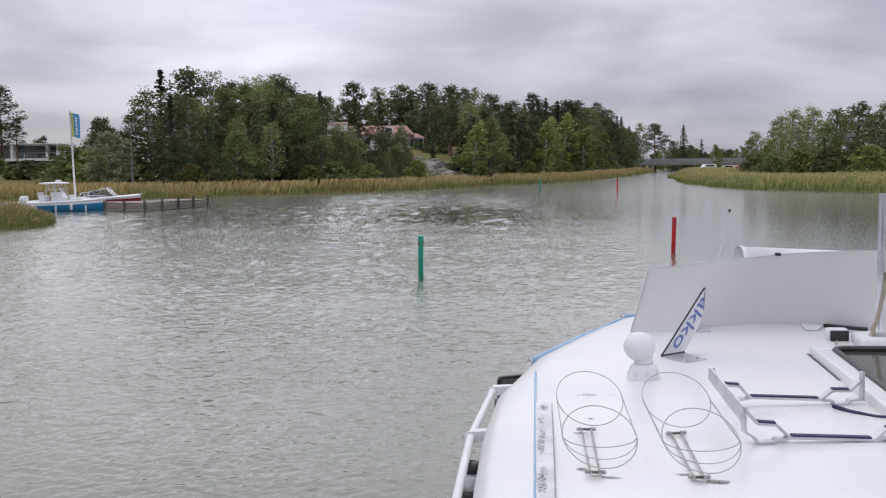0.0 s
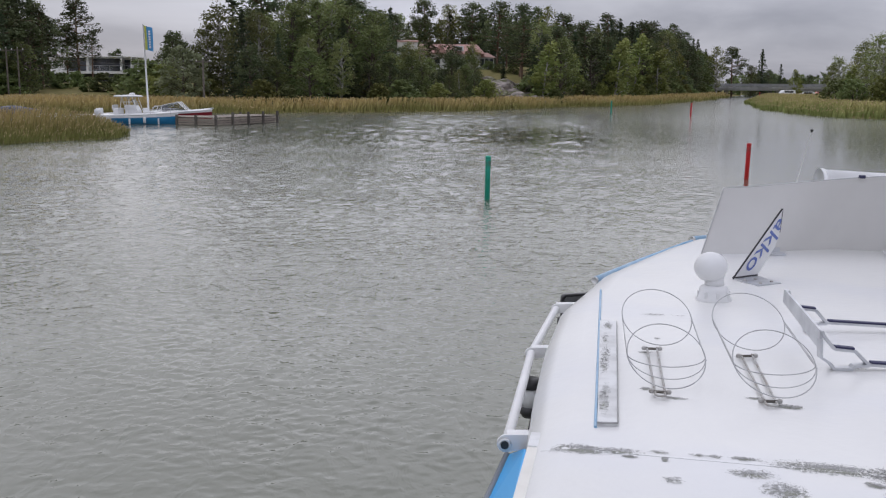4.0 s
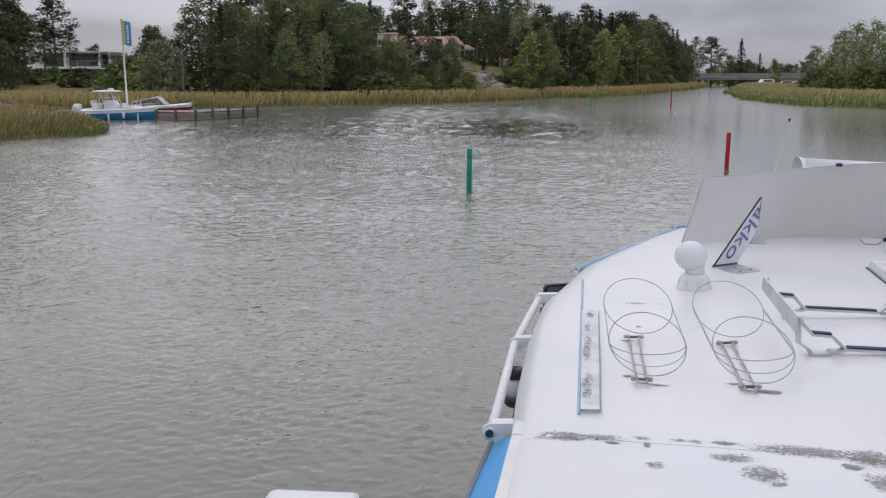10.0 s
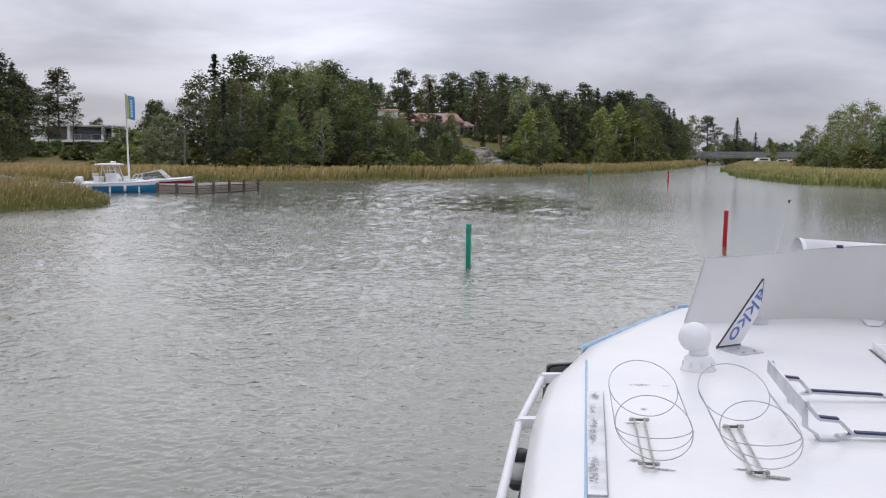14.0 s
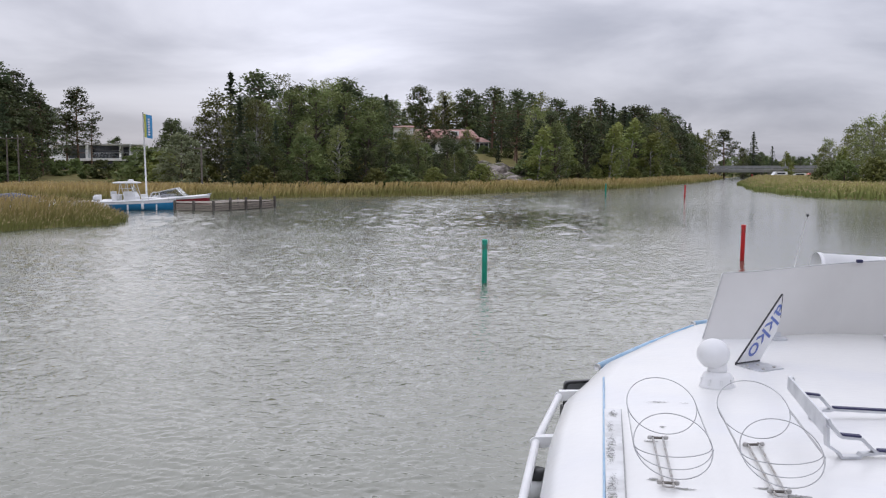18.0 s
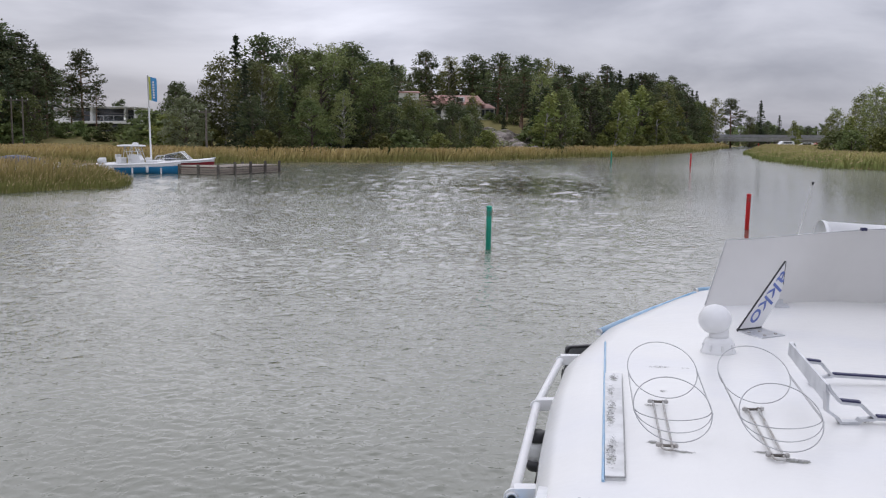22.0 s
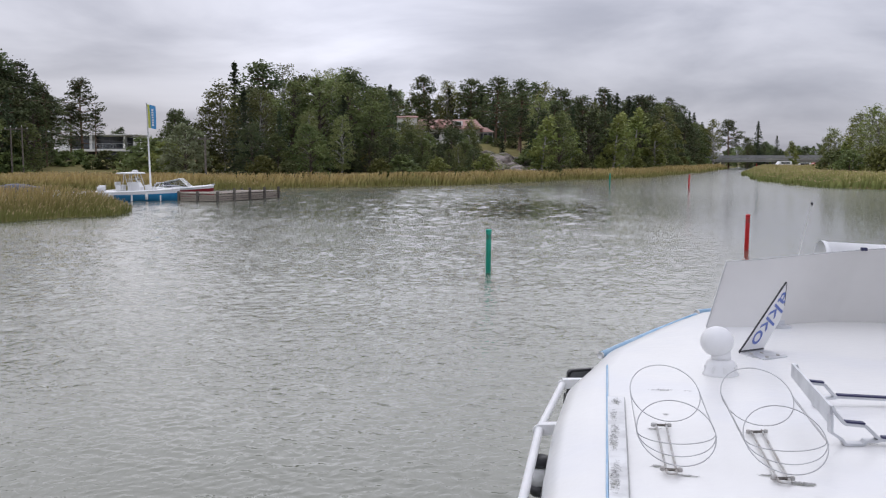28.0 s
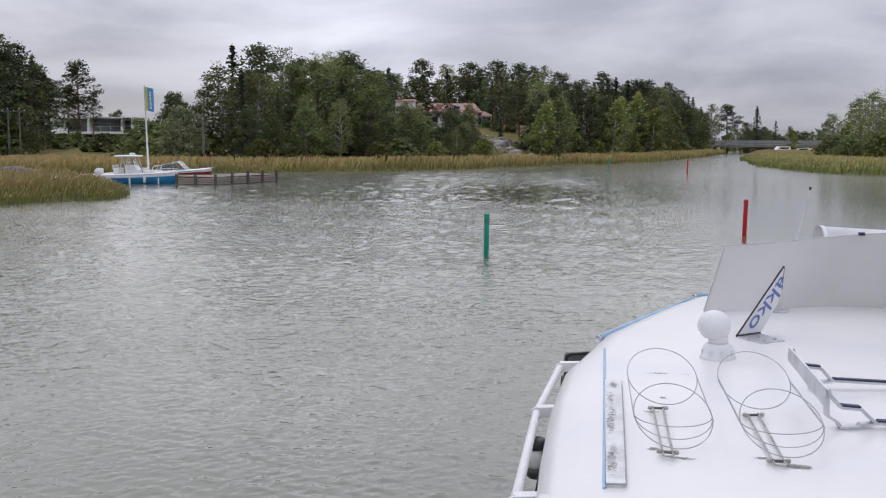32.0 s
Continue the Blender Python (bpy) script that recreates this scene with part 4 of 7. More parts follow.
# single trees that stand out
for kind, px, d, top in (("spruce2", 416, 138, 127), ("pine2", 470, 136, 133), ("birch3", 505, 142, 138), ("birch3", 570, 140, 148), ("birch3", 600, 150, 146),
                         ("pine1", 628, 138, 146), ("spruce1", 655, 140, 180), ("spruce2", 690, 160, 168), ("pine2", 752, 192, 158), ("birch2", 790, 185, 168),
                         ("pine2", 830, 195, 163), ("pine2", 876, 172, 160), ("pine1", 917, 165, 165), ("birch2", 965, 175, 170),
                         ("bright", 1085, 168, 232), ("bright", 1155, 190, 245), ("pine1", 1287, 300, 236), ("birch2", 1260, 270, 236),
                         ("spruce1", 1338, 330, 238), ("alder3", 1320, 320, 268), ("spruce2", 1372, 350, 262), ("birch2", 1392, 330, 285), ("alder2", 1350, 340, 275),
                         ("yellow", 648, 122, 285), ("bright", 560, 121, 273), ("birch2", 690, 124, 250), ("alder2", 796, 140, 246), ("alder2", 806, 142, 252), ("alder3", 770, 141, 268), ("alder3", 838, 146, 264), ("birch1", 716, 150, 236), ("pine3", 893, 176, 205), ("spruce1", 888, 160, 258), ("pine3", 921, 150, 215), ("bush2", 846, 141, 292), ("bush", 880, 168, 272), ("bush", 905, 168, 276), ("spruce1", 940, 152, 232), ("bush", 940, 146, 286),
                         ("alder3", 760, 140, 258), ("alder1", 832, 150, 252), ("birch1", 722, 146, 243), ("pine3", 806, 152, 236), ("pine3", 832, 154, 238), ("alder2", 785, 138, 277), ("alder1", 822, 138, 273), ("birch1", 742, 141, 250), ("alder1", 745, 133, 265), ("alder1", 728, 137, 252), ("bush", 862, 173, 279), ("pine3", 792, 151, 224), ("birch2", 834, 152, 230), ("pine1", 762, 149, 226), ("birch1", 746, 146, 236), ("birch2", 722, 147, 230),
                         # around the white house to the west
                         ("pine2", 8, 150, 112), ("spruce1", 48, 155, 140), ("pine1", 75, 160, 165), ("spruce1", 20, 140, 178), ("pine2", 95, 168, 190), ("alder2", 60, 150, 200),
                         ("pine1", 150, 178, 160), ("pine2", 128, 176, 205), ("pine3", 172, 172, 212), ("alder2", 320, 190, 216), ("alder3", 300, 200, 240), ("alder2", 215, 230, 246),
                         ("pine1", 30, 152, 142), ("pine1", -5, 150, 135), ("pine3", 85, 158, 178), ("spruce1", 70, 165, 150), ("pine3", 35, 160, 128), ("alder1", 50, 141, 235), ("alder1", 5, 139, 230), ("birch1", 374, 126, 205), ("birch1", 398, 127, 172), ("alder3", 352, 125, 238), ("birch1", 436, 124, 190), ("bright", 1402, 268, 276), ("willow", 332, 116, 240), ("bush2", 296, 121, 272), ("bush", 270, 124, 264), ("bush", 190, 150, 285), ("bush", 218, 152, 287), ("bush", 165, 150, 292), ("alder1", 40, 140, 270), ("alder2", 312, 150, 216),
                         ("bush", 18, 138, 288), ("spruce2", -25, 142, 140), ("alder1", -60, 130, 170), ("pine2", -40, 160, 120), ("alder1", -100, 130, 160), ("bush2", 375, 122, 296), ("bush", 62, 158, 284), ("bush", 92, 162, 281), ("bush", 118, 160, 285), ("bush", 142, 164, 282)):
    x, y = at(px, d)
    zt = 2.9 + (303.6 - top) / 1765 * d
    plant(kind, x, y, max(1.5, zt - height(x, y)), wide=1.1 if "bush" in kind else 0.88 if kind == "willow" else 1.0)

# low trees beyond the bridge
for k in range(12):
    x, y = at(1288 + 15 * k, 345 + 20 * rng.random())
    plant(("alder2", "alder1", "alder3")[k % 3], x, y, 2.9 + (14 + 9 * rng.random()) / 1765 * y - height(x, y), wide=1.3)

# the undergrowth behind the villa
for k in range(16):
    x, y = at(684 + 19 * k, 190 + 12 * rng.random())
    plant(("alder2", "alder3", "spruce1", "alder1")[k % 4], x, y, 2.9 + (103 + 22 * rng.random() - 0.12 * abs(k - 6)) / 1765 * y - height(x, y))

# the wood behind the eastern reed bed
for px, d, top, kind in ((1462, 150, 264, "birch1"), (1475, 165, 252, "birch1"), (1490, 140, 268, "bright"), (1505, 155, 246, "birch2"), (1520, 170, 226, "birch1"), (1535, 160, 214, "birch1"),
                         (1550, 145, 244, "birch1"), (1565, 150, 230, "birch2"), (1580, 165, 210, "birch1"), (1600, 140, 235, "alder1"), (1620, 155, 215, "alder3"),
                         (1640, 140, 225, "birch1"), (1665, 150, 205, "alder2"), (1690, 135, 220, "alder1"), (1715, 150, 200, "birch1"), (1740, 140, 215, "alder2"),
                         (1555, 128, 285, "bush2"), (1610, 126, 283, "bush"), (1500, 132, 290, "bush"), (1680, 124, 280, "bush2"), (1470, 140, 292, "bush")):
    x, y = at(px, d)
    plant(kind, x, y, 2.9 + (303.6 - top) / 1765 * d - height(x, y))

for kind, ms in sites.items():
    root = KINDS[kind][0]
    for m in ms[1:]:
        copy_thing(root, m)
    if ms:
        root.matrix_basis = ms[0]

# far woods on the horizon
fg = np.random.default_rng(77)
fc = []
for i in range(560):
    b = radians(-60 + 120 * fg.random())
    d = 560 + 500 * fg.random()
    hh = (5.5 + 6 * fg.random()) * (0.6 + d / 1400)
    for k in range(5):
        fc.append((d * math.sin(b) + fg.normal(0, 2), d * math.cos(b), hh * (k + 0.6) / 5))
fq = leaves_at(fg, fc, 3.2, 8, 2.6, 1.2)
tagged(part("far_woods", mesh_of("far_woods", fq.reshape(-1, 3).tolist(), np.arange(len(fq) * 4).reshape(-1, 4).tolist(), "leaf_dark")),
       "distant low band of dark forest on the horizon", "forest", kind="stuff")

# ---- the motor boat on which one stands: cabin roof and side ----
# left edge of the roof from astern to the front, then across and back along the far side
EDGE = [(0.03, 0.95), (0.118, 1.49), (0.177, 1.84), (0.219, 2.146), (0.282, 2.535), (0.364, 2.924), (0.457, 3.163), (0.568, 3.46),
        (0.791, 3.83), (0.93, 4.05), (1.11, 4.30), (1.45, 4.50), (1.85, 4.52), (2.25, 4.35), (2.62, 4.0), (2.88, 3.5), (2.92, 2.9), (2.86, 2.2), (2.66, 1.2), (2.5, 0.55)]
CENTRE = Vector((1.45, 2.4))
rings_r = []
for inset, z in ((-0.012, 1.10), (0.0, 2.125), (0.0, 2.185), (0.006, 2.204), (0.018, 2.220), (0.045, 2.236), (0.10, 2.246), (0.5, 2.252), (1.0, 2.256)):
    ring = []
    for ex, ey in EDGE:
        v = Vector((ex, ey))
        d = (CENTRE - v)
        p = v + d.normalized() * min(inset if inset < 0.4 else inset * d.length * 0.9, d.length * 0.93)
        ring.append((p.x, p.y, z))
    rings_r.append(ring)
cabin = thing("motor_boat", "white motor boat cabin roof with worn gelcoat and blue trim", "boat")
s = Shape().loft(rings_r[1:], closed_ring=True, caps=False)
k = len(rings_r[1]) * (len(rings_r) - 2)
s.f.append(tuple(range(k, k + len(EDGE))))
part("roof", s.mesh("roof", "white_gel", True), cabin)
ROOF = BVHTree.FromPolygons([Vector(p) for p in s.v], s.f)


def on_roof(x, y):
    """The height of the roof's skin."""
    hit = ROOF.ray_cast(Vector((x, y, 3.0)), Vector((0, 0, -1)))[0]
    return hit.z if hit else 2.2

# hull below the cabin and aft of it, with the deck to stand on
OUT = [(-0.34, -3.2), (-0.30, -1.4), (-0.14, 0.1)] + EDGE[:-1] + [(2.46, 0.4), (2.40, -1.4), (2.28, -3.2)]
h_rings = []
for inset, z in ((0.55, -0.45), (0.24, -0.10), (0.10, 0.35), (0.04, 0.9), (0.03, 1.14)):
    h_rings.append([((Vector(p) + (Vector((1.2, min(p[1], 2.6))) - Vector(p)).normalized() * inset).to_tuple() + (z,)) for p in OUT])
s = Shape().loft(h_rings, closed_ring=True, caps=False)
part("hull", s.mesh("hull", "white_paint", True), cabin, "white painted hull")
part("deck", Shape().add([(x, y, z) for z in (1.10, 1.14) for x, y in OUT], [tuple(range(len(OUT), 2 * len(OUT))), tuple(range(len(OUT) - 1, -1, -1))]
                         + [(i, (i + 1) % len(OUT), len(OUT) + (i + 1) % len(OUT), len(OUT) + i) for i in range(len(OUT))]).mesh("deck", "grey_plate"), cabin, "worn grey deck")
part("cabin_side", Shape().loft([rings_r[0], [(x, y, 2.124) for x, y, z in rings_r[0]]], closed_ring=True, caps=False).mesh("cabin_side", "white_paint"), cabin)
part("side_panel", Shape().add([(0.185, 1.96, 2.15), (0.125, 1.58, 2.15), (0.03, 1.02, 2.15), (-0.03, 1.30, 1.80), (0.088, 1.93, 2.0), (0.160, 2.06, 2.10),
                                (0.22, 1.95, 2.145), (0.16, 1.57, 2.145), (0.07, 1.02, 2.145)],
                               [(0, 1, 4, 5), (1, 2, 3, 4), (0, 6, 7, 1), (1, 7, 8, 2)]).mesh("side_panel", "blue_paint"), cabin, "bright blue painted cabin side")
part("rubbing_strip", Shape().tube([(-0.075, 1.08, 1.72), (-0.033, 1.30, 1.80), (0.028, 1.62, 1.90), (0.085, 1.93, 2.0), (0.158, 2.06, 2.10)], 0.008, 8).mesh("rubbing_strip", "bridge_steel", True), cabin, "grey rubbing strip")


def arc(c, r, up, side, a0=0.0, a1=2 * math.pi, n=28):
    c, up, side = Vector(c), Vector(up).normalized(), Vector(side).normalized()
    return [c + (side * math.cos(a0 + (a1 - a0) * i / n) + up * math.sin(a0 + (a1 - a0) * i / n)) * r for i in range(n + (0 if a1 - a0 > 6.28 else 1))]


def bar(shape, a, b, w, t):
    """A flat bar from a to b, w wide and t thick."""
    a, b = Vector(a), Vector(b)
    d = (b - a).normalized()
    side = d.cross(Vector((0, 0, 1)))
    side = side.normalized() if side.length > 1e-4 else Vector((1, 0, 0))
    up = side.cross(d)
    vs = [p + side * (sx * w / 2) + up * (sz * t / 2) for p in (a, b) for sx, sz in ((-1, -1), (1, -1), (1, 1), (-1, 1))]
    shape.add(vs, [(0, 1, 2, 3), (7, 6, 5, 4), (0, 4, 5, 1), (1, 5, 6, 2), (2, 6, 7, 3), (3, 7, 4, 0)])


RT = 2.25  # roof top
# blue trim line, worn plate, seam and flakes
part("trim_line", Shape().tube([(0.306 + 0.213 * f, 1.815 + 1.305 * f, on_roof(0.306 + 0.213 * f, 1.815 + 1.305 * f) + 0.0015) for f in np.linspace(0, 1, 14)], 0.0032, 6).mesh("trim_line", "blue_tube"), cabin, "pale blue trim line")
plate = thing("roof_plate", "worn grey strip plate with flaked paint on the boat roof", "plate")
part("strip", Shape().add([(x, y, z) for z in (2.235, 2.2535) for x, y in ((0.311, 1.826), (0.349, 1.822), (0.490, 2.66), (0.446, 2.665))],
                          [(3, 2, 1, 0), (4, 5, 6, 7), (0, 1, 5, 4), (1, 2, 6, 5), (2, 3, 7, 6), (3, 0, 4, 7)]).mesh("strip", "grey_plate"), plate)
part("strip_edge", Shape().tube([(0.349, 1.822, 2.254), (0.42, 2.24, 2.2545), (0.490, 2.66, 2.252)], 0.0016, 5).tube([(0.311, 1.825, 2.254), (0.349, 1.821, 2.254)], 0.002, 5).mesh("strip_edge", "peel"), plate)


def worn_patch(x, y, rx, ry, cover, turn=0.0, n=26, base=None, under=None):
    """A patch of flaked paint that follows the roof's skin: broken up by its material, the more so the lower its cover."""
    z0 = base or on_roof(x, y)
    ca, sa = math.cos(radians(turn)), math.sin(radians(turn))
    vs = [(0, 0, 0.0012)]
    for f in (0.5, 1.0):
        for k in range(n):
            u, v = f * math.cos(6.2832 * k / n), f * math.sin(6.2832 * k / n)
            px, py = x + ca * u * rx - sa * v * ry, y + sa * u * rx + ca * v * ry
            vs.append((u, v, (base or on_roof(px, py)) - z0 + 0.0012))
    fs = [(0, 1 + k, 1 + (k + 1) % n) for k in range(n)] + [(1 + k, 1 + n + k, 1 + n + (k + 1) % n, 1 + (k + 1) % n) for k in range(n)]
    ob = part("worn_patch", mesh_of("worn_patch", vs, fs, "worn"), under or cabin, "grey patch where the paint has flaked",
              Matrix.Translation((x, y, z0)) @ Matrix.Rotation(radians(turn), 4, "Z") @ Matrix.Diagonal((rx, ry, 1, 1)))
    ob.color = (cover, 0, 0, 1)


# along the seam, below it, by the clamps and near the antenna
for x, y, rx, ry, cover, turn in ((0.262, 1.703, 0.066, 0.026, 0.58, -15), (0.330, 1.690, 0.055, 0.020, 0.47, -15), (0.342, 1.664, 0.014, 0.006, 0.74, -20), (0.397, 1.684, 0.024, 0.011, 0.48, -15),
                                  (0.401, 1.649, 0.008, 0.014, 0.68, -10), (0.463, 1.667, 0.018, 0.008, 0.56, -15), (0.491, 1.660, 0.014, 0.011, 0.56, -15), (0.538, 1.648, 0.034, 0.011, 0.58, -15),
                                  (0.395, 1.557, 0.024, 0.020, 0.44, 0), (0.531, 1.580, 0.048, 0.026, 0.49, -14), (0.560, 1.508, 0.042, 0.046, 0.52, 15), (0.569, 1.466, 0.016, 0.012, 0.52, -10),
                                  (0.665, 1.600, 0.115, 0.032, 0.54, -16), (0.76, 1.566, 0.055, 0.045, 0.54, -15), (0.714, 1.531, 0.018, 0.013, 0.70, -35), (0.735, 1.464, 0.035, 0.050, 0.50, 0),
                                  (0.88, 1.53, 0.10, 0.045, 0.55, -15), (0.704, 1.930, 0.020, 0.014, 0.74, -12), (0.722, 1.922, 0.016, 0.013, 0.70, 20), (0.660, 1.985, 0.022, 0.008, 0.62, -12), (0.500, 1.990, 0.024, 0.009, 0.66, -22),
                                  (0.449, 2.058, 0.014, 0.010, 0.66, 0), (0.612, 2.755, 0.046, 0.016, 0.42, -5), (0.676, 2.738, 0.026, 0.010, 0.38, -10), (0.565, 2.484, 0.010, 0.012, 0.52, 0),
                                  (0.505, 2.352, 0.022, 0.012, 0.50, -10), (0.722, 2.30, 0.020, 0.012, 0.46, -10), (0.945, 2.205, 0.040, 0.016, 0.42, -8), (1.03, 3.20, 0.075, 0.04, 0.30, -30)):
    worn_patch(x, y, rx * 1.3, ry * 1.3, cover, turn)
# scraps along the strip plate, most of them on its outer side
for f, u, rx, ry, cover in ((0.15, 0.006, 0.019, 0.12, 0.47), (0.24, 0.010, 0.017, 0.09, 0.42), (0.48, 0.005, 0.018, 0.13, 0.45), (0.60, 0.008, 0.018, 0.09, 0.45),
                            (0.93, 0.014, 0.019, 0.06, 0.48), (0.76, 0.006, 0.016, 0.12, 0.36)):
    worn_patch(0.317 + 0.137 * f + u, 1.83 + 0.83 * f, rx, ry, cover, -9.3, 16, 2.2537, plate)
ks, kf = [], []
for i in range(41):
    x, y = 0.195 + 2.35 * i / 40, 1.722 - 0.645 * i / 40
    for o in (-0.005, 0.005):
        ks.append((x + 0.26 * o, y + 0.96 * o, on_roof(x + 0.26 * o, y + 0.96 * o) + 0.0009))
kf = [(2 * i, 2 * i + 2, 2 * i + 3, 2 * i + 1) for i in range(40)]
n2 = len(ks)
ks += [(x, y, z - 0.004) for x, y, z in ks]
kf += [(2 * i, n2 + 2 * i, n2 + 2 * i + 2, 2 * i + 2) for i in range(40)] + [(2 * i + 1, 2 * i + 3, n2 + 2 * i + 3, n2 + 2 * i + 1) for i in range(40)]
part("roof_seam", mesh_of("roof_seam", ks, kf, "white_gel"), cabin, "taped seam across the roof")
es = Shape()
bar(es, (0.186, 1.755, 2.224), (0.132, 1.462, 2.224), 0.026, 0.012)
bar(es, (0.132, 1.462, 2.224), (0.045, 0.99, 2.222), 0.026, 0.012)
part("edge_strip", es.mesh("edge_strip", "cream_trim"), cabin, "cream plastic edge strip")
part("edge_tape", Shape().box((0.196, 1.800, 2.222), (0.032, 0.075, 0.016), -10, 0.003).mesh("edge_tape", "grey_plate"), cabin, "grey tape on the roof edge")

# blue edge tubes at the front of the roof
for pts in (((0.552, 3.44, 2.214), (0.797, 3.825, 2.218), (1.09, 4.265, 2.220)), ((1.112, 4.318, 2.227), (1.40, 4.50, 2.225), (1.85, 4.55, 2.225))):
    e = part("edge_tube", Shape().tube(pts, 0.0125, 10).mesh("edge_tube", "blue_tube", True), cabin, "pale blue plastic edge tube")
    for p, q in ((pts[0], pts[1]), (pts[-1], pts[-2])):
        d = (Vector(q) - Vector(p)).normalized()
        part("end_cap", Shape().tube([Vector(p) - d * 0.012, Vector(p) + d * 0.018], 0.0115, 10).mesh("end_cap", "white_plastic", True), e, "white end cap")

# handrail outside the roof's edge
hr = thing("handrail", "white tubular handrail along the boat roof edge", "handrail")
tube_pts = [(0.149, 1.985, 2.15), (0.187, 2.22, 2.15), (0.225, 2.46, 2.15), (0.262, 2.692, 2.15), (0.310, 2.90, 2.15), (0.354, 3.09, 2.15), (0.392, 3.255, 2.15), (0.400, 3.285, 2.148)]
part("tube", Shape().tube(tube_pts, 0.0115, 12).mesh("tube", "white_paint", True), hr)
part("open_end", Shape().tube([(0.1460, 1.978, 2.15), (0.1468, 1.984, 2.15)], 0.0085, 12).mesh("open_end", "black_plastic"), hr, "dark open tube end")
def lug(x0, x1, y, z, h, dz=0.0):
    """An upright flat lug from the tube at x0 to the roof edge at x1, rounded at its outer end."""
    out = [(x1, z + dz + h * 0.5), (x1, z + dz - h * 0.5)] + [(x0 - h * 0.62 * math.sin(radians(a)), z - h * 0.62 * math.cos(radians(a))) for a in range(0, 181, 20)]
    n = len(out)
    vs = [(px, y + o, pz) for o in (-0.003, 0.003) for px, pz in out]
    return Shape().add(vs, [tuple(range(n)), tuple(range(2 * n - 1, n - 1, -1))] + [(i, n + i, n + (i + 1) % n, (i + 1) % n) for i in range(n)])


for x0, x1, y, h, dz in ((0.149, 0.205, 1.992, 0.030, 0.004), (0.262, 0.325, 2.700, 0.026, 0.004), (0.395, 0.470, 3.262, 0.026, 0.006)):
    lg = part("bracket", lug(x0, x1, y, 2.15, h, dz).mesh("bracket", "white_paint"), hr)
    part("flange", Shape().box(((x0 + x1) / 2 + 0.008, y + 0.018, 2.15 + h * 0.5), (x1 - x0 + 0.01, 0.036, 0.004), 0, 0.001).mesh("flange", "white_paint"), lg)
part("end_ring", Shape().tube(arc((0.1462, 1.983, 2.15), 0.0105, (0, 0, 1), (1, 0, 0), n=20), 0.003, 6, closed=True).mesh("end_ring", "white_plastic", True), hr)
mir = thing("wing_mirror", "black framed mirror below the boat roof edge", "mirror", m=pose(0.500, 3.495, 2.112, 8, 0, 16))
ol = [(sx * (0.062 - 0.014) + 0.014 * math.cos(radians(a)), sz * (0.040 - 0.014) + 0.014 * math.sin(radians(a))) for sx, sz, a0 in ((1, 1, 0), (-1, 1, 90), (-1, -1, 180), (1, -1, 270)) for a in range(a0, a0 + 91, 18)]
up_m = Matrix.Rotation(radians(90), 4, "X")
part("housing", Shape().prism(ol, -0.016, 0.0, up_m).mesh("housing", "black_plastic"), mir)
part("mirror_glass", Shape().prism([(x * 0.9, y * 0.86) for x, y in ol], 0.0005, 0.003, up_m).mesh("mirror_glass", "mirror"), mir, "dull grey mirror face")
part("rim", Shape().tube([up_m @ Vector((x, y, 0.002)) for x, y in ol], 0.0042, 6, closed=True).mesh("rim", "black_plastic", True), mir)
part("arm", Shape().tube([(-0.045, 0.02, -0.03), (-0.055, 0.01, -0.07), (-0.045, 0.03, -0.12), (0.02, 0.05, -0.15)], 0.010, 8).mesh("arm", "black_plastic", True), mir)
part("clamp", Shape().box((-0.052, 0.012, -0.075), (0.026, 0.03, 0.05), 0, 0.005).mesh("clamp", "black_plastic"), mir)
lamp = thing("side_lamp", "grey boat side lamp with a black cap", "lamp")
part("cap", Shape().lathe([(0.030, 0.05), (0.032, 0.056), (0.030, 0.07), (0.018, 0.076)], 18, pose(0.252, 2.56, 2.045)).mesh("cap", "black_plastic", True), lamp)
part("lens", Shape().lathe([(0.026, 0.0), (0.027, 0.03), (0.026, 0.05)], 18, pose(0.252, 2.56, 2.045)).mesh("lens", "grey_plate", True), lamp)
part("foot", Shape().lathe([(0.022, -0.03), (0.03, -0.02), (0.03, 0.0)], 18, pose(0.252, 2.56, 2.045)).tube([(0.252, 2.56, 2.03), (0.31, 2.57, 2.05)], 0.01, 8).mesh("foot", "black_plastic", True), lamp)

# satellite antenna
dome = thing("dome_antenna", "white ball antenna on a ribbed pedestal", "antenna", m=pose(0.833, 2.955, RT - 0.004))
part("pedestal", Shape().lathe([(0.053, 0), (0.053, 0.008), (0.049, 0.014), (0.044, 0.036), (0.039, 0.046), (0.031, 0.050)], 24).mesh("pedestal", "white_plastic", True), dome)
for k in range(8):
    a = radians(45 * k)
    part("rib", Shape().box((0.0465 * math.cos(a), 0.0465 * math.sin(a), 0.020), (0.006, 0.009, 0.026), 45 * k, 0.002).mesh("rib", "white_plastic"), dome)
part("neck", Shape().lathe([(0.029, 0.045), (0.029, 0.075)], 20).mesh("neck", "white_plastic", True), dome)
part("ball", Shape().lathe([(0.028, 0.066)] + [(0.049 * math.cos(radians(a)), 0.104 + 0.045 * math.sin(radians(a))) for a in range(-50, 90, 10)] + [(0.003, 0.149)], 28, pose(-0.013, 0, 0)).mesh("ball", "white_plastic", True), dome)
part("seam_ring", Shape().tube(arc((0, 0, 0.002), 0.048, (0, 1, 0), (1, 0, 0)), 0.0018, 5, closed=True).mesh("seam_ring", "peel"), dome)

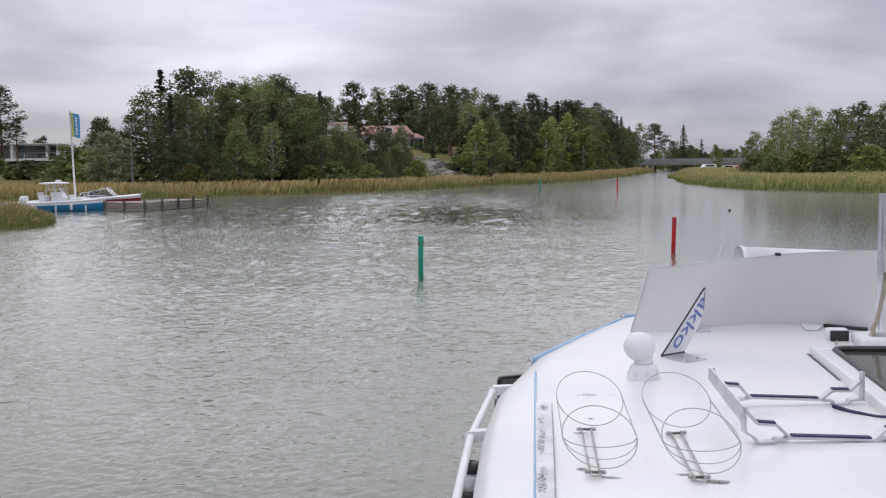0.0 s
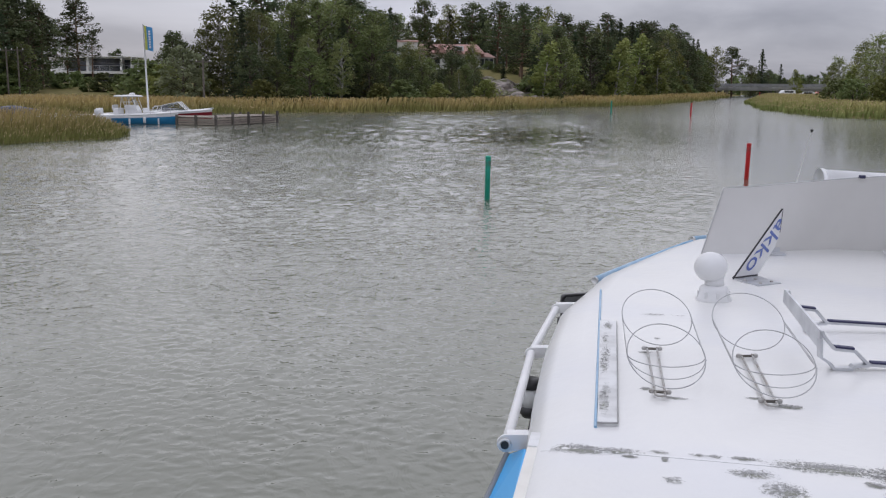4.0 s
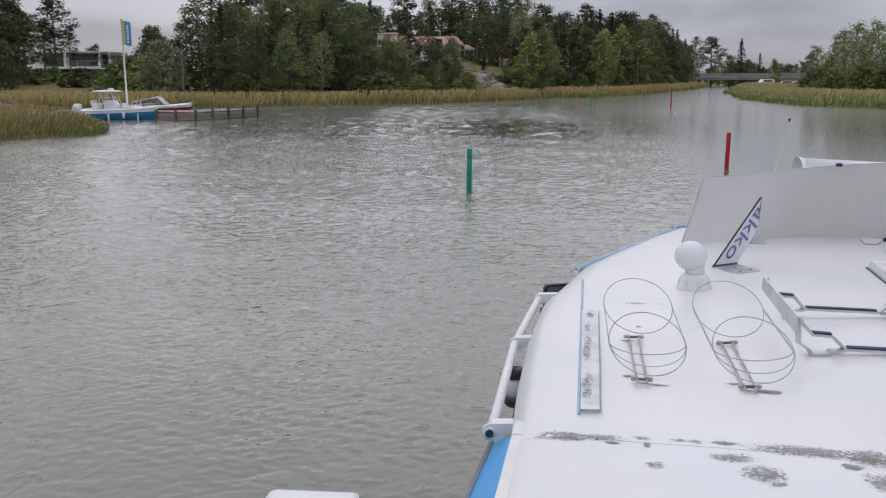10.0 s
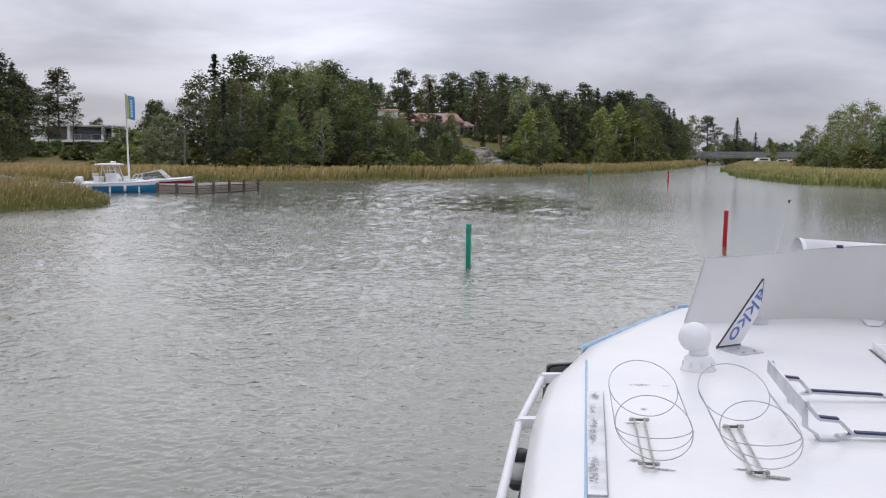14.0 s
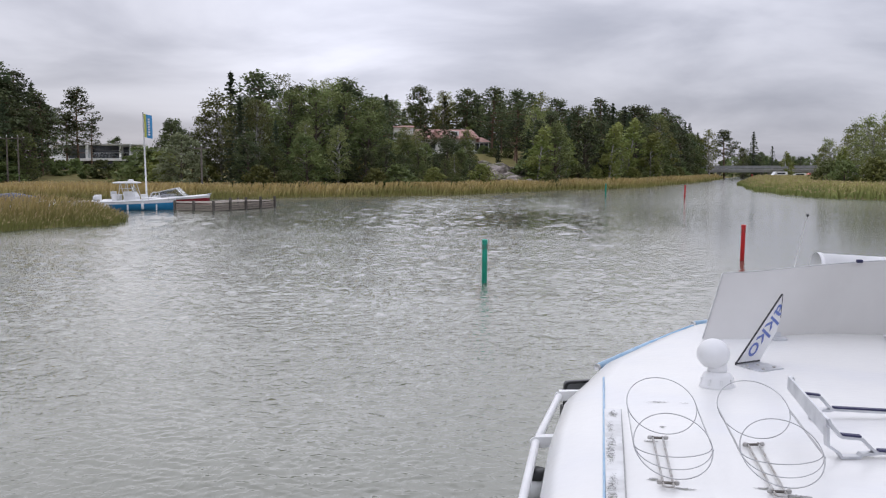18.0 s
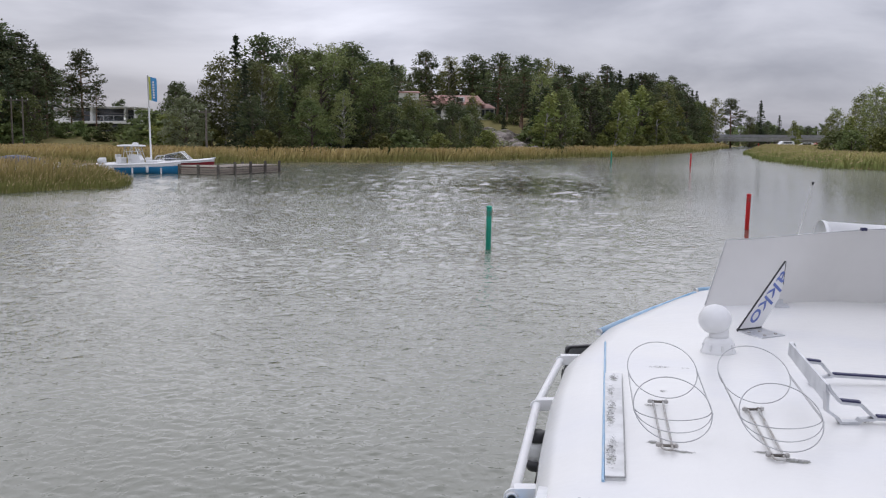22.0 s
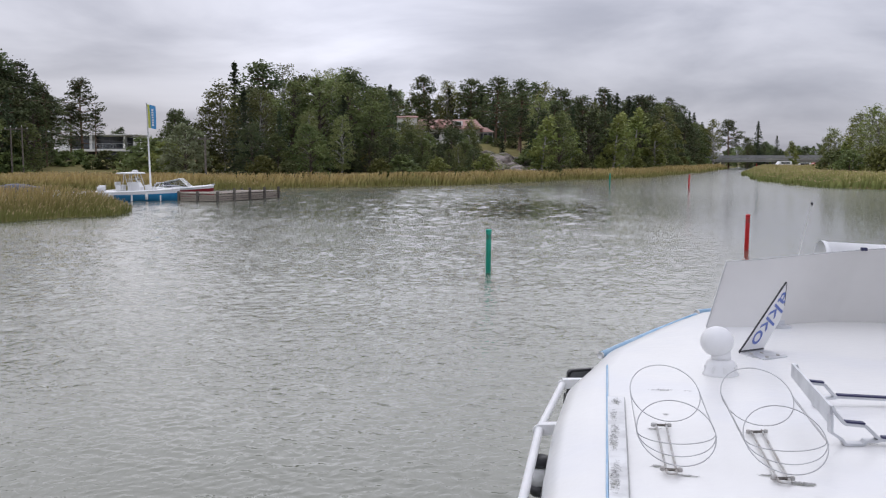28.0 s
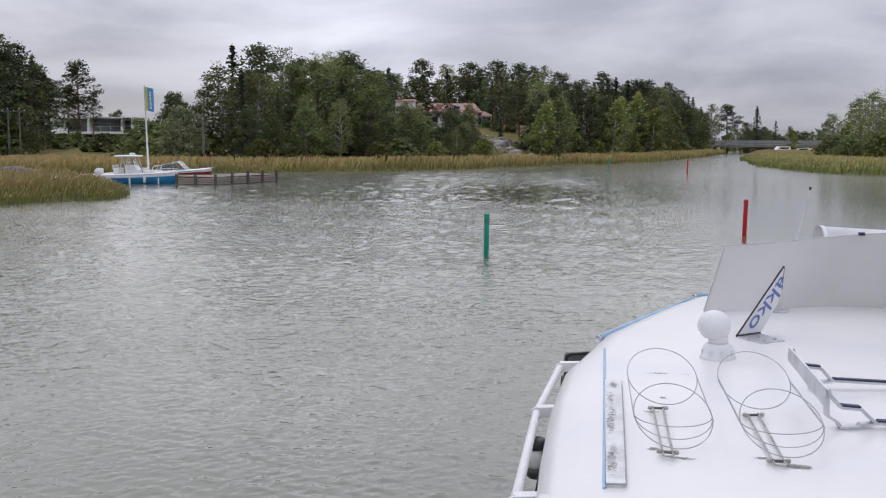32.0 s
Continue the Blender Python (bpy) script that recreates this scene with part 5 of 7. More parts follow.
# name board
A, B, C1, C2, D = Vector((0.985, 3.267, 2.256)), Vector((1.078, 3.320, 2.256)), Vector((1.136, 3.336, 2.352)), Vector((1.148, 3.334, 2.402)), Vector((1.150, 3.315, 2.482))
nrm = (B - A).cross(D - A).normalized()
if nrm.y > 0:
    nrm = -nrm
C1, C2 = (p - nrm * (p - A).dot(nrm) for p in (C1, C2))
board = thing("name_board", "white pointed boat name board with blue lettering", "sign")
vs = [p + nrm * o for o in (0.0, -0.006) for p in (A, B, C1, C2, D)]
part("panel", Shape().add(vs, [(0, 1, 2, 3, 4), (9, 8, 7, 6, 5)] + [(i, 5 + i, 5 + (i + 1) % 5, (i + 1) % 5) for i in range(5)]).mesh("panel", "white_plastic"), board)
s = Shape()
for p, q, er in ((A, B, 0.006), (D, A, 0.0035), (C2, D, 0.0035)):
    s.tube([p - nrm * 0.003, q - nrm * 0.003], er, 6)
part("edging", s.mesh("edging", "black_plastic"), board, "dark rubber edging")
s = Shape().add([(0.985, 3.267, 2.247), (1.078, 3.323, 2.247), (1.118, 3.198, 2.247), (1.027, 3.150, 2.247), (0.985, 3.267, 2.2555), (1.078, 3.323, 2.2555), (1.118, 3.198, 2.2555), (1.027, 3.150, 2.2555)],
                [(3, 2, 1, 0), (4, 5, 6, 7), (0, 1, 5, 4), (1, 2, 6, 5), (2, 3, 7, 6), (3, 0, 4, 7)])
foot = part("foot_plate", s.mesh("foot_plate", "aluminium"), board, "bolted aluminium foot plate")
for bx, by in ((1.01, 3.235), (1.05, 3.25), (1.09, 3.21), (1.045, 3.18)):
    part("bolt", Shape().lathe([(0.006, 0), (0.006, 0.003), (0.003, 0.0045)], 8, pose(bx, by, 2.2555)).mesh("bolt", "rusty_steel"), foot)
run = (A - D).normalized()
rise = run.cross(nrm).normalized()
if rise.dot(B - A) < 0:
    rise = -rise
txt = bpy.data.curves.new("lettering", "FONT")
txt.body, txt.size, txt.extrude = "akko", 0.094, 0.0006
tob = bpy.data.objects.new("lettering_curve", txt)
scene.collection.objects.link(tob)
bpy.context.view_layer.update()
tme = bpy.data.meshes.new_from_object(tob)
bpy.data.objects.remove(tob)
tme.materials.clear()
tme.materials.append(M["blue_letter"])
start = A - run * 0.258 + rise * 0.012 + nrm * 0.0012
run, rise = run * 1.16, rise * 0.78
tm = Matrix((( run.x, rise.x, nrm.x, start.x), (run.y, rise.y, nrm.y, start.y), (run.z, rise.z, nrm.z, start.z), (0, 0, 0, 1)))
cut = bmesh.new()
cut.from_mesh(tme)
cut.transform(tm)
for p, q in ((B, C1), (C1, C2), (C2, D)):  # the first letter runs off the panel's edge
    out_n = (q - p).cross(nrm).normalized()
    if out_n.dot(A - p) > 0:
        out_n = -out_n
    bmesh.ops.bisect_plane(cut, geom=cut.verts[:] + cut.edges[:] + cut.faces[:], plane_co=p - out_n * 0.001, plane_no=out_n, clear_outer=True)
cut.to_mesh(tme)
cut.free()
part("lettering", tme, board, "blue painted letters")

# fender baskets of bent wire
TILT = radians(48)
B_UP, B_SIDE = Vector((0, math.sin(TILT), math.cos(TILT))), Vector((0.99, -0.14, 0)).normalized()


def basket(c1, r1, c2, r2, clip):
    th = thing("fender_basket", "empty bent-wire fender basket clamped to the boat roof", "basket", "fender baskets")
    c1, c2 = Vector(c1), Vector(c2)
    for c, r in ((c1, r1), (c2, r2)):
        part("hoop", Shape().tube(arc(c, r, B_UP, B_SIDE, n=40), 0.0013, 6, closed=True).mesh("hoop", "steel_wire", True), th)
    s = Shape()
    for sd, off in ((-1, 0), (-1, 0.008), (1, 0), (1, 0.009)):
        s.tube([c1 + B_SIDE * r1 * sd + B_UP * (0.004 - off), c2 + B_SIDE * r2 * sd * (1 + off) - B_UP * off], 0.0012, 6)
    part("side_wire", s.mesh("side_wire", "steel_wire", True), th)
    for dip, mid in ((0.48, 0.10), (0.76, 0.03)):
        cc = c2.lerp(c1, mid)
        pts = []
        for i in range(25):
            a = math.pi * i / 24
            pts.append(c2 - B_SIDE * r2 * math.cos(a) * 1.0 + (cc - c2) * math.sin(a) * 0.9 - B_UP * (r2 * dip * math.sin(a)))
        part("cradle_wire", Shape().tube(pts, 0.0012, 6).mesh("cradle_wire", "steel_wire", True), th)
    cl = [Vector((x, y, RT + 0.008)) for x, y in clip]
    a0, a1, b0, b1 = cl[0].lerp(cl[1], 0.14), cl[3].lerp(cl[2], 0.14), cl[1].lerp(cl[0], 0.14), cl[2].lerp(cl[3], 0.14)
    run_d, half = (a1 - a0).normalized(), (b1 - a1) / 2
    bend = [a1 + half * (1 - math.cos(math.pi * i / 8)) + run_d * (half.length * 0.9 * math.sin(math.pi * i / 8)) for i in range(1, 8)]
    k = part("clamp", Shape().tube([a0, a0.lerp(a1, 0.5), a1, *bend, b1, b1.lerp(b0, 0.5), b0], 0.0025, 8).mesh("clamp", "rusty_steel", True), th, "rust-stained steel clamp")
    for f in (0.03, 0.95):
        p, q = a0.lerp(a1, f) - half.normalized() * 0.007, b0.lerp(b1, f) + half.normalized() * 0.007
        part("bolt_bar", Shape().tube([p, q], 0.0032, 6).mesh("bolt_bar", "grime_steel"), k, "dark rusted bolt bar")
        for e in (p, q):
            part("nut", Shape().lathe([(0.0055, -0.003), (0.0062, 0.0), (0.0055, 0.004), (0.002, 0.006)], 6, Matrix.Translation(e)).mesh("nut", "rusty_steel"), k)


basket((0.547, 2.425, 2.320), 0.084, (0.496, 2.085, 2.314), 0.082, ((0.508, 2.363), (0.541, 2.361), (0.479, 1.983), (0.452, 1.990)))
basket((0.759, 2.375, 2.322), 0.084, (0.698, 1.995, 2.324), 0.082, ((0.717, 2.297), (0.754, 2.303), (0.690, 1.925), (0.660, 1.930)))

# sun visor across the front of the roof
vis = thing("sun_visor", "plain grey curved metal visor standing across the roof", "visor")
NV = 54
V_R = (0.2656, 0.311, 0.332, 0.353, 0.3956, 0.4509, 0.488, 0.52, 0.62)  # bearing of the foot line, x over y
V_Y = (3.80, 3.805, 3.83, 3.88, 3.923, 3.877, 3.79, 3.70, 3.40)
V_Z = (2.240, 2.236, 2.243, 2.249, 2.250, 2.250, 2.250, 2.249, 2.245)
bot, top = [], []
for i in range(NV + 1):
    f = i / NV
    r, q = 0.2656 + 0.33 * f, 0.286 + 0.345 * f
    y = float(np.interp(r, V_R, V_Y))
    bot.append(Vector((r * y, y, float(np.interp(r, V_R, V_Z)) - 0.003)))
    y = 3.79 + 0.07 * math.sin(math.pi * min(1, 1.5 * f)) - 0.30 * f ** 2.2
    top.append(Vector((q * y, y, 2.9 + y * float(np.interp(q, (0.286, 0.316, 0.377, 0.422, 0.468, 0.541, 0.64), (-0.1046, -0.1033, -0.0974, -0.0936, -0.0915, -0.0908, -0.0905))))))
mid = [(a + b) / 2 + Vector((0, 0.012, 0)) for a, b in zip(bot, top)]
backs = []
for i in range(NV + 1):
    d = bot[min(i + 1, NV)] - bot[max(i - 1, 0)]
    backs.append(Vector((-d.y, d.x, 0)).normalized() * 0.006)
rings_v = [bot, mid, top] + [[p + k for p, k in zip(r, backs)] for r in (top, mid, bot)]
s = Shape().loft([[r[i] for r in rings_v] for i in range(NV + 1)], closed_ring=True)
vme = s.mesh("panel", "grey_panel", True)
vme.set_sharp_from_angle(angle=radians(40))
part("panel", vme, vis)
part("rim", Shape().tube([p + Vector((0, 0.003, 0.001)) for p in [bot[0].lerp(top[0], 0.05)] + top], 0.0028, 6).mesh("rim", "steel_wire", True), vis, "dark thin rim")
for x, y in ((1.295, 3.775),):
    part("foot", Shape().box((x, y, RT + 0.004), (0.055, 0.05, 0.01), 0, 0.003).box((x, y + 0.02, RT + 0.014), (0.03, 0.01, 0.024)).mesh("foot", "aluminium"), vis, "small metal foot")
part("hinge_plate", Shape().prism([(1.725, 3.835), (1.690, 3.715), (1.735, 3.700), (1.792, 3.790)], RT + 0.003, RT + 0.009).mesh("hinge_plate", "white_paint"), vis, "white hinge plate")
part("clip", Shape().box((1.612, 3.806, 2.548), (0.022, 0.02, 0.012), -8, 0.002).mesh("clip", "navy_rubber"), vis, "dark blue clip on the rim")
part("gasket", Shape().box((1.862, 3.735, RT + 0.006), (0.17, 0.020, 0.016), -46, 0.003).mesh("gasket", "black_plastic"), vis, "black rubber strip")

raft = thing("white_canister", "white tubular canister lying ahead of the visor", "canister")
part("body", Shape().tube([(1.76, 4.60, 2.440), (2.2, 4.62, 2.412), (2.9, 4.66, 2.36)], 0.072, 24).mesh("body", "white_plastic", True), raft)
part("end_ring", Shape().tube([(1.745, 4.60, 2.4405), (1.765, 4.60, 2.440)], 0.076, 24).mesh("end_ring", "white_plastic", True), raft)
for x in (1.95, 2.5):
    part("support", Shape().box((x, 4.61, 2.30), (0.04, 0.10, 0.16), 0, 0.006).mesh("support", "aluminium"), raft)
whip = thing("whip_antenna", "thin white whip antenna with a black tip", "antenna")
part("rod", Shape().tube([(1.53, 4.40, 2.24), (1.573, 4.40, 2.463), (1.626, 4.40, 2.69)], [0.003, 0.002, 0.0011], 6).mesh("rod", "white_plastic", True), whip)
part("tip", Shape().lathe([(0.0025, 0), (0.0065, 0.010), (0.007, 0.013), (0.003, 0.015)], 10, pose(1.627, 4.40, 2.688)).mesh("tip", "black_plastic"), whip)

# dinghy cradle: two bent flat rails with padded tops
def bent_strip(pts, w, t):
    """One flat metal strip bent along a line of points that runs across the boat."""
    pts = [Vector(p) for p in pts]
    rings = []
    for i, p in enumerate(pts):
        dirs = [(b - a).normalized() for a, b in ((pts[max(i - 1, 0)], p), (p, pts[min(i + 1, len(pts) - 1)])) if (b - a).length > 1e-6]
        d = sum(dirs, Vector()).normalized()
        up = Vector((-d.z, 0, d.x)).normalized() / max(0.5, d.dot(dirs[0]))
        rings.append([tuple(p + Vector((0, sy * w / 2, 0)) + up * (sz * t / 2)) for sy, sz in ((-1, -1), (1, -1), (1, 1), (-1, 1))])
    return Shape().loft(rings, closed_ring=True)


crad = thing("dinghy_cradle", "aluminium dinghy cradle with dark blue padded rails", "cradle")
RAILS = ((2.55, ((0.912, 2.364), (0.917, 2.348), (0.944, 2.316), (0.986, 2.312), (1.014, 2.280), (1.207, 2.271), (1.238, 2.295), (1.286, 2.294), (1.316, 2.322)),
          ((1.014, 2.277), (0.989, 2.276), (0.978, 2.258), (0.960, 2.258)),
          ((1.322, 2.345), (1.322, 2.270), (1.287, 2.267), (1.282, 2.257), (1.246, 2.257), (1.238, 2.267), (1.209, 2.269))),
         (2.195, ((0.867, 2.345), (0.872, 2.333), (0.898, 2.303), (0.943, 2.299), (0.975, 2.268), (1.175, 2.259), (1.204, 2.284), (1.25, 2.283), (1.278, 2.312)),
          ((0.869, 2.283), (0.892, 2.268), (0.899, 2.257), (0.938, 2.257), (0.944, 2.264), (0.975, 2.266)),
          ((1.284, 2.335), (1.284, 2.268), (1.25, 2.265), (1.245, 2.257), (1.21, 2.257), (1.203, 2.265), (1.176, 2.257))))
for y, line, foot_l, foot_r in RAILS:
    slope = lambda x: y - 0.06 * (x - line[0][0])
    pts = [(x, slope(x), z) for x, z in line]
    rail = part("rail", bent_strip(pts, 0.022, 0.006).mesh("rail", "aluminium"), crad)
    for a, b in zip(pts, pts[1:]):
        if abs(a[2] - b[2]) < 0.012:
            a2, b2 = Vector(a).lerp(Vector(b), 0.03), Vector(a).lerp(Vector(b), 0.97)
            s = Shape()
            bar(s, a2 + Vector((0, 0, 0.005)), b2 + Vector((0, 0, 0.005)), 0.017, 0.0045)
            part("pad", s.mesh("pad", "navy_rubber"), rail, "dark blue rubber pad")
    upright = (line[0][0], line[0][1] - 0.02), (line[0][0] + 0.001, line[0][1] - 0.055)
    for name, ft in (("foot", (*upright, *foot_l) if y < 2.4 else foot_l), ("bracket", foot_r)):
        part(name, bent_strip([(x, slope(x), z) for x, z in ft], 0.022, 0.006).mesh(name, "aluminium"), crad)
s = Shape().add([(0.906, 2.56, 2.364), (0.912, 2.56, 2.364), (0.869, 2.19, 2.345), (0.863, 2.19, 2.345), (0.905, 2.56, 2.330), (0.911, 2.56, 2.330), (0.871, 2.19, 2.298), (0.865, 2.19, 2.298)],
                [(0, 1, 2, 3), (7, 6, 5, 4), (0, 4, 5, 1), (2, 6, 7, 3), (0, 3, 7, 4), (1, 5, 6, 2)])
part("side_plate", s.mesh("side_plate", "aluminium"), crad)
strap = part("strap", Shape().tube([(1.225, 2.49, 2.262), (1.25, 2.44, 2.258), (1.29, 2.39, 2.256), (1.33, 2.36, 2.258), (1.37, 2.35, 2.262)], 0.0055, 6).mesh("strap", "navy_rubber", True), None)
tagged(strap, "dark blue rubber strap lying on the boat roof", "strap")
# hatch with a dark pane
hat = thing("roof_hatch", "raised white roof hatch with a dark tinted pane", "hatch", m=Matrix(((0.978, 0.204, 0, 1.492), (-0.208, 0.979, 0, 3.235), (0, 0, 1, RT), (0, 0, 0, 1))))
hf = Shape()
for c, sz in (((0.36, -0.03, 0.017), (0.72, 0.06, 0.038)), ((0.36, -0.99, 0.017), (0.72, 0.06, 0.038)), ((0.03, -0.51, 0.017), (0.06, 0.90, 0.038)), ((0.69, -0.51, 0.017), (0.06, 0.90, 0.038))):
    hf.box(c, sz, 0, 0.006)
part("frame", hf.mesh("frame", "white_gel"), hat)
# black sheet jutting out under the frame: its contact shadow, put in as colour
part("shadow_gap", Shape().box((0.36, -0.51, 0.002), (0.735, 1.035, 0.006)).mesh("shadow_gap", "black_plastic"), hat, "black sheet standing in for the shadow below the frame")
og = [(0.36 + sx * (0.30 - 0.05) + 0.05 * math.cos(radians(a)), -0.51 + sy * (0.45 - 0.05) + 0.05 * math.sin(radians(a)))
      for sx, sy, a0 in ((1, 1, 0), (-1, 1, 90), (-1, -1, 180), (1, -1, 270)) for a in range(a0, a0 + 91, 15)]
part("pane", Shape().prism(og, 0.01, 0.030).mesh("pane", "dark_glass"), hat, "dark tinted pane")
part("pane_gasket", Shape().tube([(x, y, 0.036) for x, y in og], 0.011, 6, closed=True).mesh("pane_gasket", "black_plastic", True), hat, "black rubber gasket")
horn = thing("vent_box", "small white vent box with a black mouth", "vent")
part("body", Shape().box((1.716, 3.506, RT + 0.022), (0.078, 0.05, 0.048), -10, 0.012).mesh("body", "white_plastic", True), horn)
part("mouth", Shape().box((1.713, 3.474, RT + 0.021), (0.066, 0.012, 0.040), -10, 0.003).mesh("mouth", "black_plastic"), horn, "black opening")
part("cord", Shape().tube([(1.70, 3.47, RT + 0.004), (1.655, 3.38, RT + 0.004), (1.62, 3.33, RT + 0.004)], 0.0035, 6).mesh("cord", "steel_wire"), horn)
mast = thing("mast_foot", "grey post with rope on a pale blue base block", "mast")
part("base_block", Shape().box((1.797, 3.352, RT + 0.020), (0.15, 0.20, 0.046), -14, 0.018).mesh("base_block", "grey_plate", True), mast, "pale weathered base block")
part("post", Shape().tube([(1.797, 3.345, RT + 0.04), (1.800, 3.348, RT + 0.55)], 0.013, 12).mesh("post", "aluminium", True), mast)
part("rope", Shape().tube([(1.764, 3.33, RT + 0.045), (1.766, 3.33, RT + 0.07), (1.779, 3.33, RT + 0.10), (1.790, 3.33, RT + 0.145), (1.802, 3.33, RT + 0.204), (1.815, 3.335, RT + 0.27)], 0.008, 7).mesh("rope", "rope", True), mast, "tan rope")
part("flange", Shape().lathe([(0.034, 0), (0.034, 0.008), (0.02, 0.014)], 14, pose(1.797, 3.345, RT + 0.042)).mesh("flange", "rusty_steel"), mast)

# side box and beam by the steering place
part("side_box", Shape().box((-0.190, 1.462, 2.16), (0.158, 0.26, 0.08), -7, 0.014).mesh("side_box", "white_plastic", True), cabin, "white box with rounded corners")
sb = Shape()
bar(sb, (-0.16, 1.573, 2.13), (0.25, 1.508, 2.13), 0.11, 0.06)
part("cross_beam", sb.mesh("cross_beam", "grey_panel"), cabin, "grey beam")


# ---- channel markers ----
def marker(kind, x, y, tall, lean, r=0.068):
    th = thing("channel_marker", "plain %s plastic spar buoy standing in the water" % kind, "buoy", "%s channel markers" % kind, m=pose(x, y, 0, lean[0], lean[1], 0))
    part("spar", Shape().lathe([(r, -1.0), (r, tall - 0.07), (r * 0.98, tall - 0.06)], 20).mesh("spar", kind + "_buoy", True), th)
    cap = part("cap", Shape().lathe([(r * 1.04, tall - 0.075), (r * 1.1, tall - 0.065), (r * 1.1, tall - 0.03), (r * 0.95, tall - 0.008), (r * 0.7, tall - 0.004), (r * 0.66, tall - 0.02), (r * 0.3, tall - 0.02)], 20).mesh("cap", kind + "_buoy", True), th)
    for k in range(12):
        a = radians(30 * k)
        part("slot", Shape().box((r * math.cos(a), r * math.sin(a), tall - 0.20), (0.006, 0.010, 0.13), 30 * k).mesh("slot", "dock_dark"), cap, "narrow dark slot")
    return th


marker("green", 1.15, 25.6, 1.12, (0, 0.8))
marker("red", 9.6, 31.5, 1.15, (0, 1.5))
marker("green", 18.4, 110.5, 1.35, (0, 1), 0.075)
marker("red", 24.2, 98.5, 1.35, (0, 2), 0.075)
marker("red", 82.0, 262.0, 1.6, (0, 0), 0.09)

# ---- the landing: dock, pier, flag, moored boats ----
KX, KY = -16.0, 70.6
E2, E1 = Vector((0.42, 0.907, 0)), Vector((-0.907, 0.42, 0))
dm = Matrix(((E2.x, E1.x, 0, KX), (E2.y, E1.y, 0, KY), (0, 0, 1, 0), (0, 0, 0, 1)))
dock = thing("dock", "weathered grey timber dock with low posts", "dock", m=dm)
pl = Shape().box((0, 0, 0), (0.30, 3.3, 0.045), 0, 0.006).mesh("plank", "dock_wood")
for i in range(24):
    part("plank", pl, dock, "", pose(0.15 + 0.312 * i, 1.65, 0.575 + 0.004 * math.sin(i * 2.3), 0, 0, 0.3 * math.sin(i * 1.7)))
for j, z in enumerate((0.43, 0.27, 0.11)):
    part("side_board", Shape().box((3.75, -0.02, z), (7.5, 0.04, 0.135), 0, 0.006).mesh("side_board", "dock_wood"), dock)
    part("side_board", Shape().box((-0.02, 1.65, z), (0.04, 3.3, 0.135), 0, 0.006).mesh("side_board", "dock_wood"), dock)
    part("side_board", Shape().box((7.52, 1.65, z), (0.04, 3.3, 0.135), 0, 0.006).mesh("side_board", "dock_wood"), dock)
pp = Shape().box((0, 0, -0.1), (0.15, 0.15, 1.9), 0, 0.012).mesh("post", "dock_dark")
for x, y in [(-0.08, -0.09), (1.85, -0.11), (3.75, -0.11), (5.6, -0.11), (7.5, -0.09), (-0.08, 3.35), (7.5, 3.35), (-0.10, 1.65)]:
    part("post", pp, dock, "", pose(x, y, 0.06 if y < 1 and x > 0 else -0.1))
part("float_skirt", Shape().box((3.75, 1.65, 0.05), (7.3, 3.1, 0.5)).mesh("float_skirt", "dock_dark"), dock)
pier = thing("pier", "narrow grey timber pier on piles", "pier")
pk = Shape().box((0, 0, 0), (0.30, 1.5, 0.04), 0, 0.006).mesh("plank", "dock_wood")
for i in range(56):
    part("plank", pk, pier, "", pose(-33.8 + 0.312 * i, 76.6 - 0.01 * i, 0.52))
for i in range(8):
    for dy in (-0.6, 0.6):
        part("pile", Shape().tube([(-33.5 + 2.45 * i, 76.5 + dy, -1.5), (-33.5 + 2.45 * i, 76.5 + dy, 0.5)], 0.08, 8).mesh("pile", "dock_dark"), pier)
for dy in (-0.55, 0.55):
    part("beam", Shape().box((-25.2, 76.35 + dy, 0.44), (17.2, 0.10, 0.12)).mesh("beam", "dock_dark"), pier)

flag = thing("flagpole", "white flagpole with a blue and yellow banner", "flagpole", m=pose(-22.4, 76.5, 0.5, 0, -1.2, 0))
part("pole", Shape().tube([(0, 0, 0), (0, 0, 3.4), (0, 0, 6.75)], [0.075, 0.065, 0.04], 12).mesh("pole", "white_paint", True), flag)
part("finial", Shape().lathe([(0.03, 6.74), (0.06, 6.78), (0.06, 6.82), (0.01, 6.87)], 12).mesh("finial", "white_paint", True), flag)
part("base", Shape().box((0, 0, 0.08), (0.3, 0.3, 0.16), 0, 0.02).mesh("base", "aluminium"), flag)


def cloth(x0, x1, z0, z1, mat):
    vs, fs, n, k = [], [], 8, 14
    for sgn in (-1, 1):
        for j in range(k + 1):
            for i in range(n + 1):
                u, v = x0 + (x1 - x0) * i / n, j / k
                vs.append((u + 0.05 * v * u * 4 * (1 - v), 0.05 * math.sin(6 * u + 3 * v) + sgn * 0.004, z0 + (z1 - z0) * v - 0.25 * u))
    m = (n + 1) * (k + 1)
    for j in range(k):
        for i in range(n):
            a = j * (n + 1) + i
            fs.append((a, a + 1, a + n + 2, a + n + 1))
            fs.append((m + a, m + a + n + 1, m + a + n + 2, m + a + 1))
    edge = [j * (n + 1) for j in range(k + 1)], [j * (n + 1) + n for j in range(k + 1)]
    for e in edge:
        for a, b in zip(e, e[1:]):
            fs.append((a, b, m + b, m + a))
    return mesh_of("cloth", vs, fs, mat, smooth=True)


